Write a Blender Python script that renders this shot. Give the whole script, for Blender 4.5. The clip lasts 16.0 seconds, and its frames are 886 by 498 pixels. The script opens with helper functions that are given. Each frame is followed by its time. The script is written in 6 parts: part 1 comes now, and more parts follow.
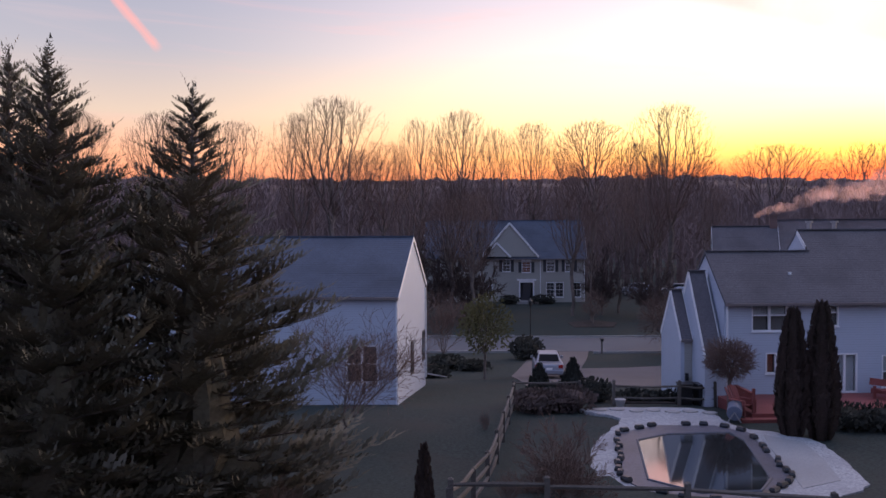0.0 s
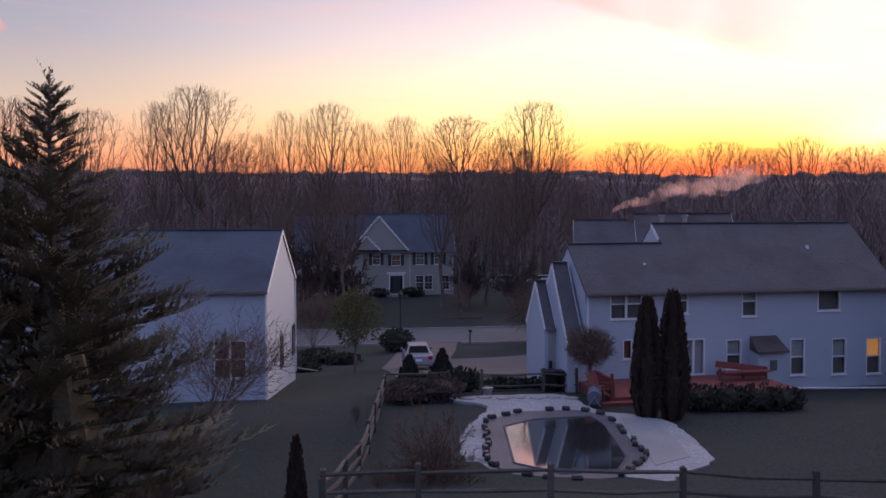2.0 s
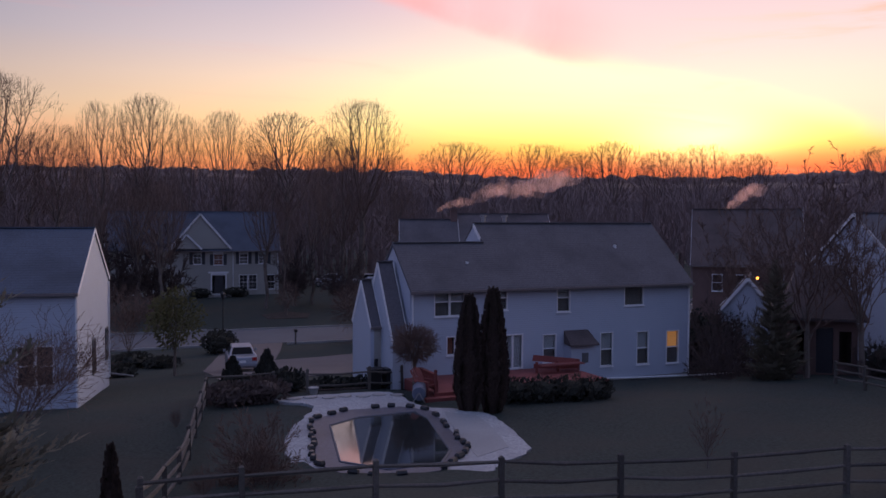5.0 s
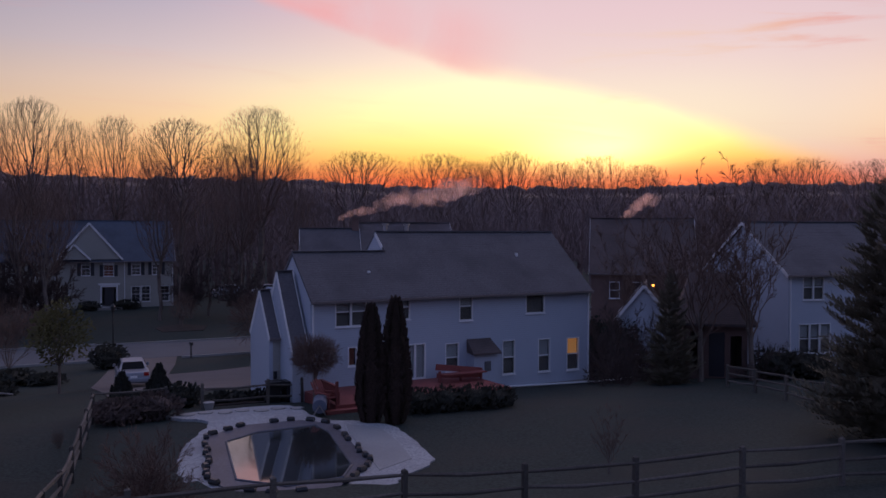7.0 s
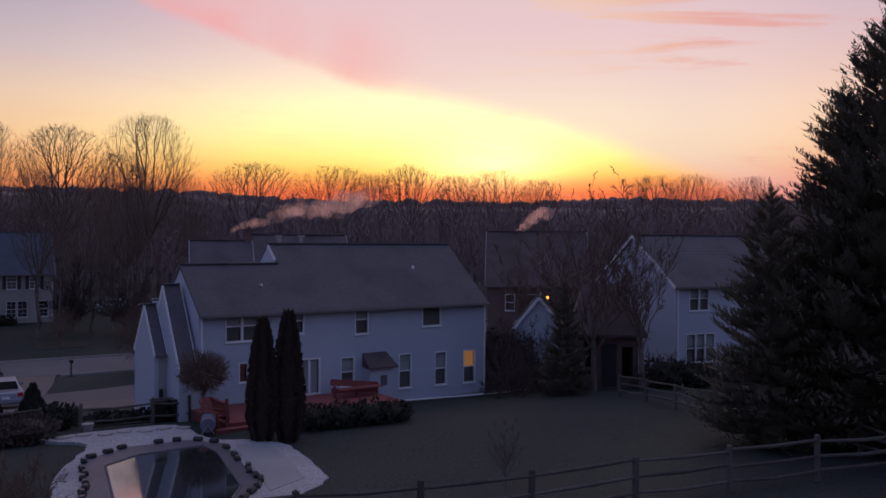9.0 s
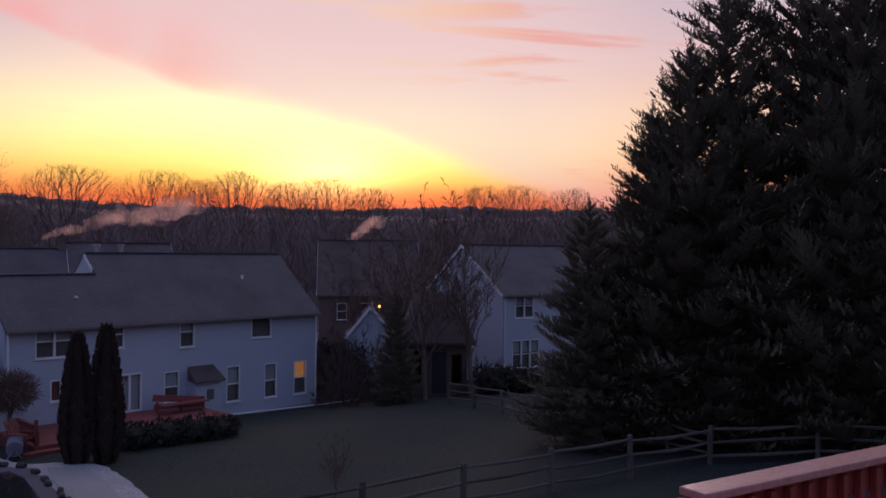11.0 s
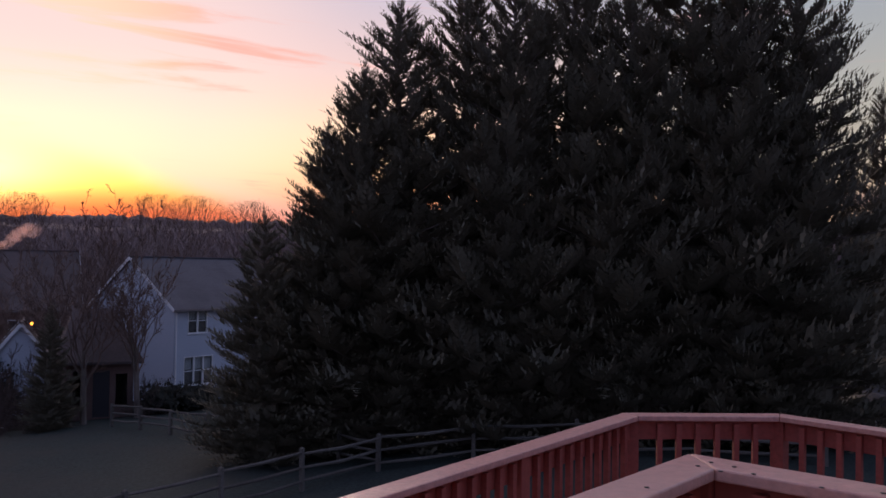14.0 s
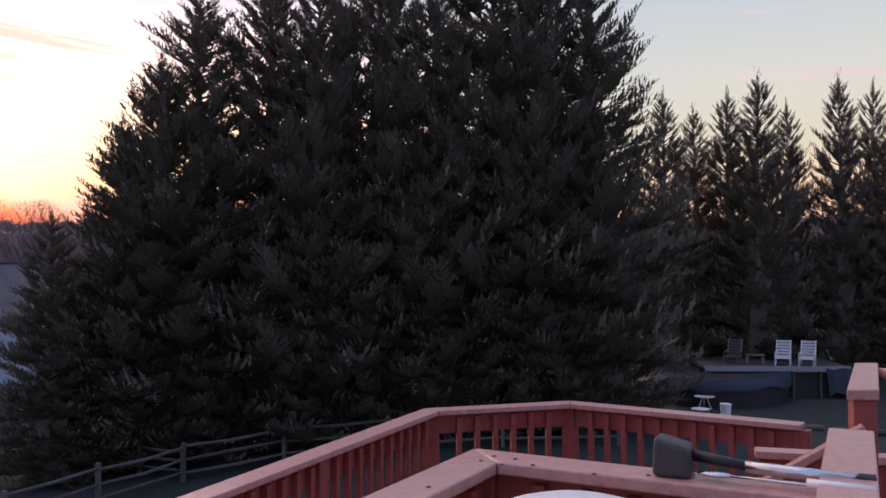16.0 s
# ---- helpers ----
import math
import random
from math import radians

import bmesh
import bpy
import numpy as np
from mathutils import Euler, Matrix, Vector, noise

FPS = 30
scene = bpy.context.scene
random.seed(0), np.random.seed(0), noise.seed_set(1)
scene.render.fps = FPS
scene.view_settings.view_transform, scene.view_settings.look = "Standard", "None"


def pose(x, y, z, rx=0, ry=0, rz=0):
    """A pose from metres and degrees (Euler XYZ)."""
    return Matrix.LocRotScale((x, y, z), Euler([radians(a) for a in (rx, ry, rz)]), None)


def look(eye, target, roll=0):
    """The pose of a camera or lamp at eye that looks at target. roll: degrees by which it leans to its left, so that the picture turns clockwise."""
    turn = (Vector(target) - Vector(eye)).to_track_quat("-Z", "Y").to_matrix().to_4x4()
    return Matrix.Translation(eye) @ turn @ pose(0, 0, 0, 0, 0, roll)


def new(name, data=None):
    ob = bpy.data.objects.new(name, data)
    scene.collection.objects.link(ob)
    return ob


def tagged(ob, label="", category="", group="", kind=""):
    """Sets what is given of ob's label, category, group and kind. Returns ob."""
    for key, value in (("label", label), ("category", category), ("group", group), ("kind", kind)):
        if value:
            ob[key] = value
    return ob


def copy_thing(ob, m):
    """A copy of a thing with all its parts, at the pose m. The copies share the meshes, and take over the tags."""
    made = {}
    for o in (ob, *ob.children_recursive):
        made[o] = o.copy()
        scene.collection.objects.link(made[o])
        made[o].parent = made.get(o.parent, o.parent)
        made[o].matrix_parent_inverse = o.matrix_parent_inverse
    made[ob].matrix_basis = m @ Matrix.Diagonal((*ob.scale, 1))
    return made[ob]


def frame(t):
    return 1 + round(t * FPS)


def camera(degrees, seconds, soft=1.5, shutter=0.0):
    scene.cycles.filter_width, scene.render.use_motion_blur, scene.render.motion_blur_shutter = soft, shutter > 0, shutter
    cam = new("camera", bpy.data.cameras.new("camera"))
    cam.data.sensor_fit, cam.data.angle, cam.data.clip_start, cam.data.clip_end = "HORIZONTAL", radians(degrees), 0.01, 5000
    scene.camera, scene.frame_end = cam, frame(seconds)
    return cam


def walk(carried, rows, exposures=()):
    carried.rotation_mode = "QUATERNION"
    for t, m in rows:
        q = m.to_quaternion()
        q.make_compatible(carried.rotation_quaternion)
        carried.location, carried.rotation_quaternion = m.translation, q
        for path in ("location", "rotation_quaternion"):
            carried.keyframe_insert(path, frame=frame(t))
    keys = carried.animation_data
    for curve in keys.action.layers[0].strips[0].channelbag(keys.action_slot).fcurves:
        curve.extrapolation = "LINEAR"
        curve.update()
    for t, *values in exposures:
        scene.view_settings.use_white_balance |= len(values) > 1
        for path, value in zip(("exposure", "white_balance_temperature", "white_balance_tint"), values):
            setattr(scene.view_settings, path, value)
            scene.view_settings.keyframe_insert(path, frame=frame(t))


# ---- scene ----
cam = camera(54.7, 16.0, soft=1.6)
# t, heading to the right, pitch, roll, x, y, z
PATH = [
    (0.0, 0.00, -1.36, -0.25, 0.000, 0.000, 0.000),
    (0.5, 2.27, -1.54, -0.24, -0.045, -0.146, -0.024),
    (1.0, 4.52, -1.67, -0.28, -0.081, -0.225, -0.007),
    (1.5, 6.64, -1.79, -0.25, -0.084, -0.285, 0.003),
    (2.0, 8.72, -1.83, -0.21, -0.060, -0.303, -0.018),
    (2.5, 10.81, -1.88, -0.12, -0.069, -0.337, -0.003),
    (3.0, 12.89, -1.92, -0.07, -0.080, -0.414, 0.010),
    (3.5, 14.96, -1.94, 0.04, -0.108, -0.492, 0.006),
    (4.0, 16.86, -1.98, 0.07, -0.113, -0.594, 0.030),
    (6.5, 25.14, -1.47, 0.19, 0.060, -0.207, -0.036),
    (7.0, 26.82, -1.25, 0.12, 0.131, -0.055, -0.059),
    (7.5, 28.52, -1.03, 0.13, 0.198, 0.104, -0.090),
    (8.0, 30.28, -0.82, 0.15, 0.264, 0.277, -0.113),
    (10.5, 41.11, 0.19, 0.44, 0.557, 0.366, -0.045),
    (11.0, 44.85, 0.22, 0.39, 0.399, 0.259, 0.008),
    (11.5, 48.77, 0.19, 0.19, 0.245, 0.192, 0.039),
    (12.0, 52.53, 0.35, 0.32, 0.190, 0.160, 0.069),
    (12.5, 56.09, 0.61, 0.58, 0.172, 0.126, 0.099),
    (13.0, 59.44, 0.95, 0.88, 0.267, 0.136, 0.090),
    (13.5, 62.71, 1.23, 0.92, 0.410, 0.132, 0.058),
    (14.0, 66.06, 1.31, 0.84, 0.454, 0.129, 0.052),
    (14.5, 69.37, 1.28, 0.57, 0.464, 0.121, 0.057),
    (15.0, 72.60, 1.24, 0.26, 0.506, 0.106, 0.057),
    (15.5, 75.84, 1.23, -0.01, 0.533, 0.090, 0.056),
    (16.0, 78.65, 1.23, -0.40, 0.553, 0.065, 0.057),
]
EXPOSURES = [(0.0, 0.6, 7050, 10), (1.5, 0.4, 7000, 12), (3.5, 0.1, 6800, 14), (5.0, -0.15, 6650, 15), (7.0, -0.4, 6500, 16), (10.0, -0.42, 6850, 17), (12.0, -0.32, 7150, 17), (13.0, -0.32, 7650, 14), (14.0, -0.05, 7150, 11), (15.0, 0.32, 6950, 9), (16.0, 0.62, 7200, 9)]
walk(cam, [(t, pose(x, y, z, 90 + p, 0, -h) @ pose(0, 0, 0, 0, 0, r)) for t, h, p, r, x, y, z in PATH], EXPOSURES)

# ---------------------------------------------------------------- sky at sunset
SUN_AZ = 37.0          # heading of the glow, degrees right of +y


def nodes_of(tree):
    n, l = tree.nodes, tree.links

    def add(kind, **kw):
        nd = n.new(kind)
        for k, v in kw.items():
            if k == "op":
                nd.operation = v
            elif k == "blend":
                nd.blend_type = v
            elif k == "dtype":
                nd.data_type = v
        return nd

    def math_(op, a, b=None, clamp=False):
        nd = n.new("ShaderNodeMath")
        nd.operation, nd.use_clamp = op, clamp
        for i, v in enumerate((a, b)):
            if v is None:
                continue
            if isinstance(v, (int, float)):
                nd.inputs[i].default_value = v
            else:
                l.new(v, nd.inputs[i])
        return nd.outputs[0]

    def ramp(fac, stops, mode="LINEAR"):
        nd = n.new("ShaderNodeValToRGB")
        nd.color_ramp.interpolation = mode
        el = nd.color_ramp.elements
        while len(el) < len(stops):
            el.new(0.5)
        for e, (p, c) in zip(el, stops):
            e.position, e.color = p, (*c, 1) if len(c) == 3 else c
        l.new(fac, nd.inputs[0])
        return nd.outputs[0]

    def mix(fac, a, b, blend="MIX"):
        nd = n.new("ShaderNodeMix")
        nd.data_type, nd.blend_type = "RGBA", blend
        for sock, v in ((nd.inputs[0], fac), (nd.inputs[6], a), (nd.inputs[7], b)):
            if isinstance(v, (int, float)):
                sock.default_value = v
            elif isinstance(v, tuple):
                sock.default_value = (*v, 1)
            else:
                l.new(v, sock)
        return nd.outputs[2]

    def noise_(vec, scale, detail=4, rough=0.55, dist=0.0):
        nd = n.new("ShaderNodeTexNoise")
        nd.inputs["Scale"].default_value, nd.inputs["Detail"].default_value = scale, detail
        nd.inputs["Roughness"].default_value, nd.inputs["Distortion"].default_value = rough, dist
        if vec is not None:
            l.new(vec, nd.inputs["Vector"])
        return nd.outputs[0]

    return n, l, math_, ramp, mix, noise_


def make_world():
    w = bpy.data.worlds.new("dusk_sky")
    scene.world = w
    w.use_nodes = True
    n, l, math_, ramp, mix, noise_ = nodes_of(w.node_tree)
    n.clear()
    tc = n.new("ShaderNodeTexCoord")
    rot = n.new("ShaderNodeVectorRotate")
    rot.rotation_type = "Z_AXIS"
    rot.inputs["Angle"].default_value = radians(SUN_AZ)
    l.new(tc.outputs["Generated"], rot.inputs["Vector"])
    sp = n.new("ShaderNodeSeparateXYZ")
    l.new(rot.outputs[0], sp.inputs[0])
    x, y, z = sp.outputs
    # e: sine of the elevation; turn: heading from the glow, 0 .. 1 over the whole round, 0.5 at the glow
    e = math_("MAXIMUM", z, 0.0)
    turn = math_("ADD", math_("DIVIDE", math_("ARCTAN2", x, y), 2 * math.pi), 0.5)
    flat = math_("SQRT", math_("ADD", math_("MULTIPLY", x, x), math_("MULTIPLY", y, y)))
    near = math_("MULTIPLY", math_("ADD", math_("DIVIDE", y, math_("MAXIMUM", flat, 0.001)), 1.0), 0.5)

    def part_of_round(a0, a1):
        return ramp(turn, [(0.5 + a0 / 360, (0, 0, 0)), (0.5 + a1 / 360, (1, 1, 1))], "EASE")

    col = mix(part_of_round(-110, -65), ramp(e, SKY_BACK), ramp(e, SKY_FAR_LEFT))
    col = mix(part_of_round(-58, -22), col, ramp(e, SKY_LEFT))
    col = mix(part_of_round(-30, -8), col, ramp(e, SKY_FRONT))
    col = mix(part_of_round(5, 24), col, ramp(e, SKY_RIGHT))
    col = mix(part_of_round(24, 52), col, ramp(e, SKY_FAR_RIGHT))
    col = mix(part_of_round(75, 120), col, ramp(e, SKY_BACK))
    # the bright core of the glow, and a wide fainter one
    for wide, z0, tall, colour in CORES:
        d2 = math_("ADD", math_("MULTIPLY", math_("MULTIPLY", x, x), wide), math_("MULTIPLY", math_("POWER", math_("ABSOLUTE", math_("SUBTRACT", z, z0)), 2.0), tall))
        core = math_("MULTIPLY", math_("EXPONENT", math_("MULTIPLY", d2, -1.0)), math_("GREATER_THAN", y, 0.0))
        col = mix(core, col, colour, "ADD")
    # a long cloud bank whose lower edge slants down towards the glow: pink along its edge, pale lavender above
    wob = math_("MULTIPLY", math_("SUBTRACT", noise_(rot.outputs[0], 4.0, 5), 0.5), 0.045)
    q = math_("ADD", math_("SUBTRACT", math_("ADD", z, math_("MULTIPLY", x, 0.313)), 0.132), wob)
    across = ramp(math_("MULTIPLY", math_("ADD", x, 1.0), 0.5, True), BANK[1], "EASE")
    across = math_("MULTIPLY", across, math_("GREATER_THAN", y, 0.0))
    pale = math_("MULTIPLY", ramp(math_("MULTIPLY", q, 10.0, True), [(0.0, (0, 0, 0)), (0.35, (1, 1, 1))], "EASE"), across)
    col = mix(math_("MULTIPLY", pale, 0.65), col, BANK[4])
    ruffle = ramp(noise_(rot.outputs[0], 9.0, 5, 0.6, 0.5), [(0.3, (0.35, 0.35, 0.35)), (0.65, (1, 1, 1))])
    bank = math_("MULTIPLY", ramp(math_("MULTIPLY", q, 10.0, True), BANK[0], "EASE"), ramp(math_("MULTIPLY", math_("ADD", x, 1.0), 0.5, True), BANK[2], "EASE"))
    bank = math_("MULTIPLY", math_("MULTIPLY", bank, ruffle), math_("GREATER_THAN", y, 0.0))
    col = mix(math_("MULTIPLY", bank, 0.8), col, BANK[3])
    # cloud sheet: projected on a high plane, long streaks
    pr = n.new("ShaderNodeCombineXYZ")
    l.new(math_("MULTIPLY", x, 1.0), pr.inputs[0])
    l.new(math_("ADD", math_("MULTIPLY", z, 1.0), math_("MULTIPLY", x, 0.06)), pr.inputs[1])
    l.new(math_("MULTIPLY", y, 0.5), pr.inputs[2])
    mp = n.new("ShaderNodeMapping")
    mp.inputs["Rotation"].default_value = (0, 0, radians(CLOUD[0]))
    mp.inputs["Scale"].default_value = CLOUD[1]
    mp.inputs["Location"].default_value = CLOUD[2]
    l.new(pr.outputs[0], mp.inputs[0])
    nz = noise_(mp.outputs[0], 1.0, 6, 0.6, 0.6)
    streak = ramp(nz, CLOUD[3], "EASE")
    above = ramp(e, [(0.0, (0, 0, 0)), (0.04, (0.5, 0.5, 0.5)), (0.12, (1, 1, 1)), (0.9, (0.5, 0.5, 0.5))])
    amount = math_("MULTIPLY", math_("MULTIPLY", math_("MULTIPLY", streak, above), ramp(turn, [(0.40, (0.2, 0.2, 0.2)), (0.485, (0.12, 0.12, 0.12)), (0.53, (1, 1, 1))])), CLOUD[4])
    cloudcol = ramp(near, CLOUD[5])
    col = mix(amount, col, cloudcol)
    # a short pink vapour trail
    def along(v):
        nd = n.new("ShaderNodeVectorMath")
        nd.operation = "DOT_PRODUCT"
        l.new(tc.outputs["Generated"], nd.inputs[0])
        nd.inputs[1].default_value = v
        return nd.outputs["Value"]

    off = math_("ADD", math_("ABSOLUTE", along(TRAIL[0])), math_("MULTIPLY", math_("SUBTRACT", noise_(tc.outputs["Generated"], 60.0, 3), 0.5), 0.004))
    trail = ramp(math_("MULTIPLY", off, 120.0, True), [(0.0, (1, 1, 1)), (0.35, (0.7, 0.7, 0.7)), (0.8, (0, 0, 0))], "EASE")
    trail = math_("MULTIPLY", trail, math_("MULTIPLY", math_("SUBTRACT", along(TRAIL[1]), TRAIL[2]), 2500.0, True))
    col = mix(math_("MULTIPLY", trail, 0.5), col, (0.95, 0.34, 0.30))
    # lower half: dim ground colour
    below = ramp(math_("MULTIPLY", z, -8.0, True), [(0.0, (0, 0, 0)), (0.2, (1, 1, 1))])
    col = mix(below, col, (0.02, 0.018, 0.02))
    bg = n.new("ShaderNodeBackground")
    out = n.new("ShaderNodeOutputWorld")
    l.new(col, bg.inputs[0])
    bg.inputs[1].default_value = SKY_STRENGTH
    l.new(bg.outputs[0], out.inputs[0])


SKY_STRENGTH = 1.0
SKY_FRONT = [(0.0, (1.0, 0.10, 0.03)), (0.058, (1.25, 0.17, 0.035)), (0.070, (1.32, 0.36, 0.05)), (0.082, (1.34, 0.72, 0.09)), (0.102, (1.32, 1.08, 0.22)), (0.13, (1.30, 1.18, 0.46)), (0.16, (1.28, 1.14, 0.64)), (0.19, (1.24, 1.0, 0.78)), (0.24, (1.15, 0.80, 0.80)), (0.32, (0.80, 0.62, 0.74)), (0.6, (0.40, 0.45, 0.68)), (1.0, (0.25, 0.345, 0.66))]
SKY_LEFT = [(0.0, (0.9, 0.14, 0.08)), (0.058, (1.12, 0.32, 0.11)), (0.080, (1.20, 0.52, 0.17)), (0.115, (1.24, 0.82, 0.42)), (0.16, (1.10, 0.82, 0.62)), (0.20, (0.88, 0.73, 0.73)), (0.25, (0.68, 0.60, 0.70)), (0.36, (0.44, 0.46, 0.64)), (0.6, (0.32, 0.38, 0.64)), (1.0, (0.25, 0.345, 0.66))]
SKY_FAR_LEFT = [(0.0, (0.50, 0.15, 0.11)), (0.055, (0.78, 0.27, 0.15)), (0.085, (0.80, 0.40, 0.26)), (0.13, (0.58, 0.46, 0.40)), (0.20, (0.36, 0.36, 0.44)), (0.30, (0.26, 0.29, 0.42)), (0.6, (0.27, 0.33, 0.58)), (1.0, (0.25, 0.345, 0.66))]
SKY_RIGHT = [(0.0, (0.62, 0.13, 0.12)), (0.060, (0.98, 0.30, 0.20)), (0.085, (1.14, 0.46, 0.24)), (0.115, (1.16, 0.68, 0.40)), (0.16, (1.10, 0.74, 0.56)), (0.22, (0.94, 0.70, 0.72)), (0.30, (0.66, 0.60, 0.76)), (0.6, (0.36, 0.42, 0.68)), (1.0, (0.25, 0.345, 0.66))]
SKY_FAR_RIGHT = [(0.0, (0.45, 0.22, 0.16)), (0.07, (0.62, 0.42, 0.30)), (0.13, (0.50, 0.46, 0.40)), (0.20, (0.46, 0.47, 0.48)), (0.30, (0.36, 0.42, 0.52)), (0.6, (0.28, 0.35, 0.58)), (1.0, (0.25, 0.345, 0.66))]
SKY_BACK = [(0.0, (0.20, 0.22, 0.40)), (0.15, (0.30, 0.31, 0.52)), (0.4, (0.235, 0.315, 0.61)), (1.0, (0.25, 0.345, 0.66))]
# across, height, tallness, colour
CORES = [(170.0, 0.092, 1500.0, (1.3, 1.15, 0.5)), (9.0, 0.13, 300.0, (0.50, 0.46, 0.26))]
BANK = ([(0.0, (0, 0, 0)), (0.16, (1, 1, 1)), (0.45, (0.8, 0.8, 0.8)), (0.9, (0.25, 0.25, 0.25))], [(0.26, (0, 0, 0)), (0.40, (1, 1, 1)), (0.60, (1, 1, 1)), (0.72, (0, 0, 0))],
        [(0.12, (0, 0, 0)), (0.24, (0.8, 0.8, 0.8)), (0.34, (1, 1, 1)), (0.41, (0.75, 0.75, 0.75)), (0.47, (0.1, 0.1, 0.1)), (0.50, (0, 0, 0))], (1.20, 0.54, 0.52), (1.02, 0.80, 0.82))
TRAIL = ((-0.7592, -0.1154, -0.6406), (-0.3287, 0.9174, 0.2243), 0.999102)
CLOUD = (-4.0, (3.0, 30.0, 3.0), (0.3, 0.2, 0.0), [(0.54, (0, 0, 0)), (0.70, (1, 1, 1))], 0.75, [(0.3, (0.20, 0.22, 0.34)), (0.72, (0.55, 0.44, 0.48)), (0.86, (0.95, 0.42, 0.42)), (0.985, (1.05, 0.46, 0.38)), (1.0, (1.2, 0.85, 0.5))])
make_world()
# added wide sun lamp standing in for the sunset glow, to brighten the gable
glow_fill_sun = bpy.data.lights.new("glow_fill_sun", "SUN")
glow_fill_sun.energy, glow_fill_sun.angle, glow_fill_sun.color = 1.35, radians(24), (1.0, 0.80, 0.78)
new("glow_fill_sun", glow_fill_sun).matrix_world = look(tuple(40 * v for v in (math.sin(radians(52)), math.cos(radians(52)), 0.14)), (0, 0, 0))


# ---------------------------------------------------------------- materials
def material(name, base, rough=0.7, spread=0.18, scale=3.0, fine=40.0, bump=0.15, metal=0.0, tint=None, stretch=(1, 1, 1), wave=None, per_object=0.0, spec=0.5):
    """A surface with stains, grain and fine relief; wave: (axis, metres) adds laps or boards as relief and darkens each
    foot.
    """
    m = bpy.data.materials.new(name)
    m.use_nodes = True
    n, l, math_, ramp, mix, noise_ = nodes_of(m.node_tree)
    b = n["Principled BSDF"]
    tc = n.new("ShaderNodeTexCoord")
    mp = n.new("ShaderNodeMapping")
    mp.inputs["Scale"].default_value = stretch
    l.new(tc.outputs["Object"], mp.inputs[0])
    big = noise_(mp.outputs[0], scale * 0.25, 5, 0.6)
    small = noise_(mp.outputs[0], fine, 4, 0.65)
    lo = tuple(v * (1 - spread) for v in base)
    hi = tuple(min(1.0, v * (1 + spread)) for v in base)
    other = tint or tuple(v * (1 - 1.6 * spread) for v in base)
    col = mix(ramp(small, [(0.3, (0, 0, 0)), (0.7, (1, 1, 1))]), lo, hi)
    col = mix(ramp(big, [(0.45, (0, 0, 0)), (0.72, (0.75, 0.75, 0.75))]), col, other)
    if per_object:
        oi = n.new("ShaderNodeObjectInfo")
        hsv = n.new("ShaderNodeHueSaturation")
        l.new(math_("ADD", math_("MULTIPLY", oi.outputs["Random"], 2 * per_object), 1 - per_object), hsv.inputs["Value"])
        l.new(col, hsv.inputs["Color"])
        col = hsv.outputs[0]
    l.new(col, b.inputs["Base Color"])
    b.inputs["Roughness"].default_value, b.inputs["Metallic"].default_value = rough, metal
    b.inputs["Specular IOR Level"].default_value = spec
    height = math_("MULTIPLY", small, 0.5)
    if wave:
        axis, size = wave
        sep = n.new("ShaderNodeSeparateXYZ")
        l.new(tc.outputs["Object"], sep.inputs[0])
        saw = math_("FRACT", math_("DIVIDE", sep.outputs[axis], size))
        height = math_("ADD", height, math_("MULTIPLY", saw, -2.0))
        # base colour multiplied down to 0.62 along the foot of each lap
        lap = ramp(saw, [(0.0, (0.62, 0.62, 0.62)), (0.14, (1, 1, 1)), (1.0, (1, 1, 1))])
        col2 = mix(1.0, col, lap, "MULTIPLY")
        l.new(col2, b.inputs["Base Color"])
    bp = n.new("ShaderNodeBump")
    bp.inputs["Strength"].default_value, bp.inputs["Distance"].default_value = bump, 0.02
    l.new(height, bp.inputs["Height"])
    l.new(bp.outputs[0], b.inputs["Normal"])
    return m


def glass(name="window_glass", tint=(0.02, 0.025, 0.03)):
    m = bpy.data.materials.new(name)
    m.use_nodes = True
    n, l, *_ = nodes_of(m.node_tree)
    n.clear()
    tr, gl, fr, mx, out = (n.new("ShaderNode" + k) for k in ("BsdfTransparent", "BsdfGlossy", "LayerWeight", "MixShader", "OutputMaterial"))
    tr.inputs[0].default_value = (0.88, 0.90, 0.91, 1)
    gl.inputs["Roughness"].default_value = 0.04
    fr.inputs[0].default_value = 0.5
    pw, ad = n.new("ShaderNodeMath"), n.new("ShaderNodeMath")
    pw.operation, ad.operation = "POWER", "ADD"
    pw.inputs[1].default_value, ad.inputs[1].default_value = 4.0, 0.025
    ad.use_clamp = True
    l.new(fr.outputs["Facing"], pw.inputs[0]), l.new(pw.outputs[0], ad.inputs[0])
    l.new(ad.outputs[0], mx.inputs[0]), l.new(tr.outputs[0], mx.inputs[1]), l.new(gl.outputs[0], mx.inputs[2]), l.new(mx.outputs[0], out.inputs[0])
    return m


def glow(name, colour, strength):
    m = bpy.data.materials.new(name)
    m.use_nodes = True
    b = m.node_tree.nodes["Principled BSDF"]
    b.inputs["Base Color"].default_value = b.inputs["Emission Color"].default_value = (*colour, 1)
    b.inputs["Emission Strength"].default_value = strength
    return m


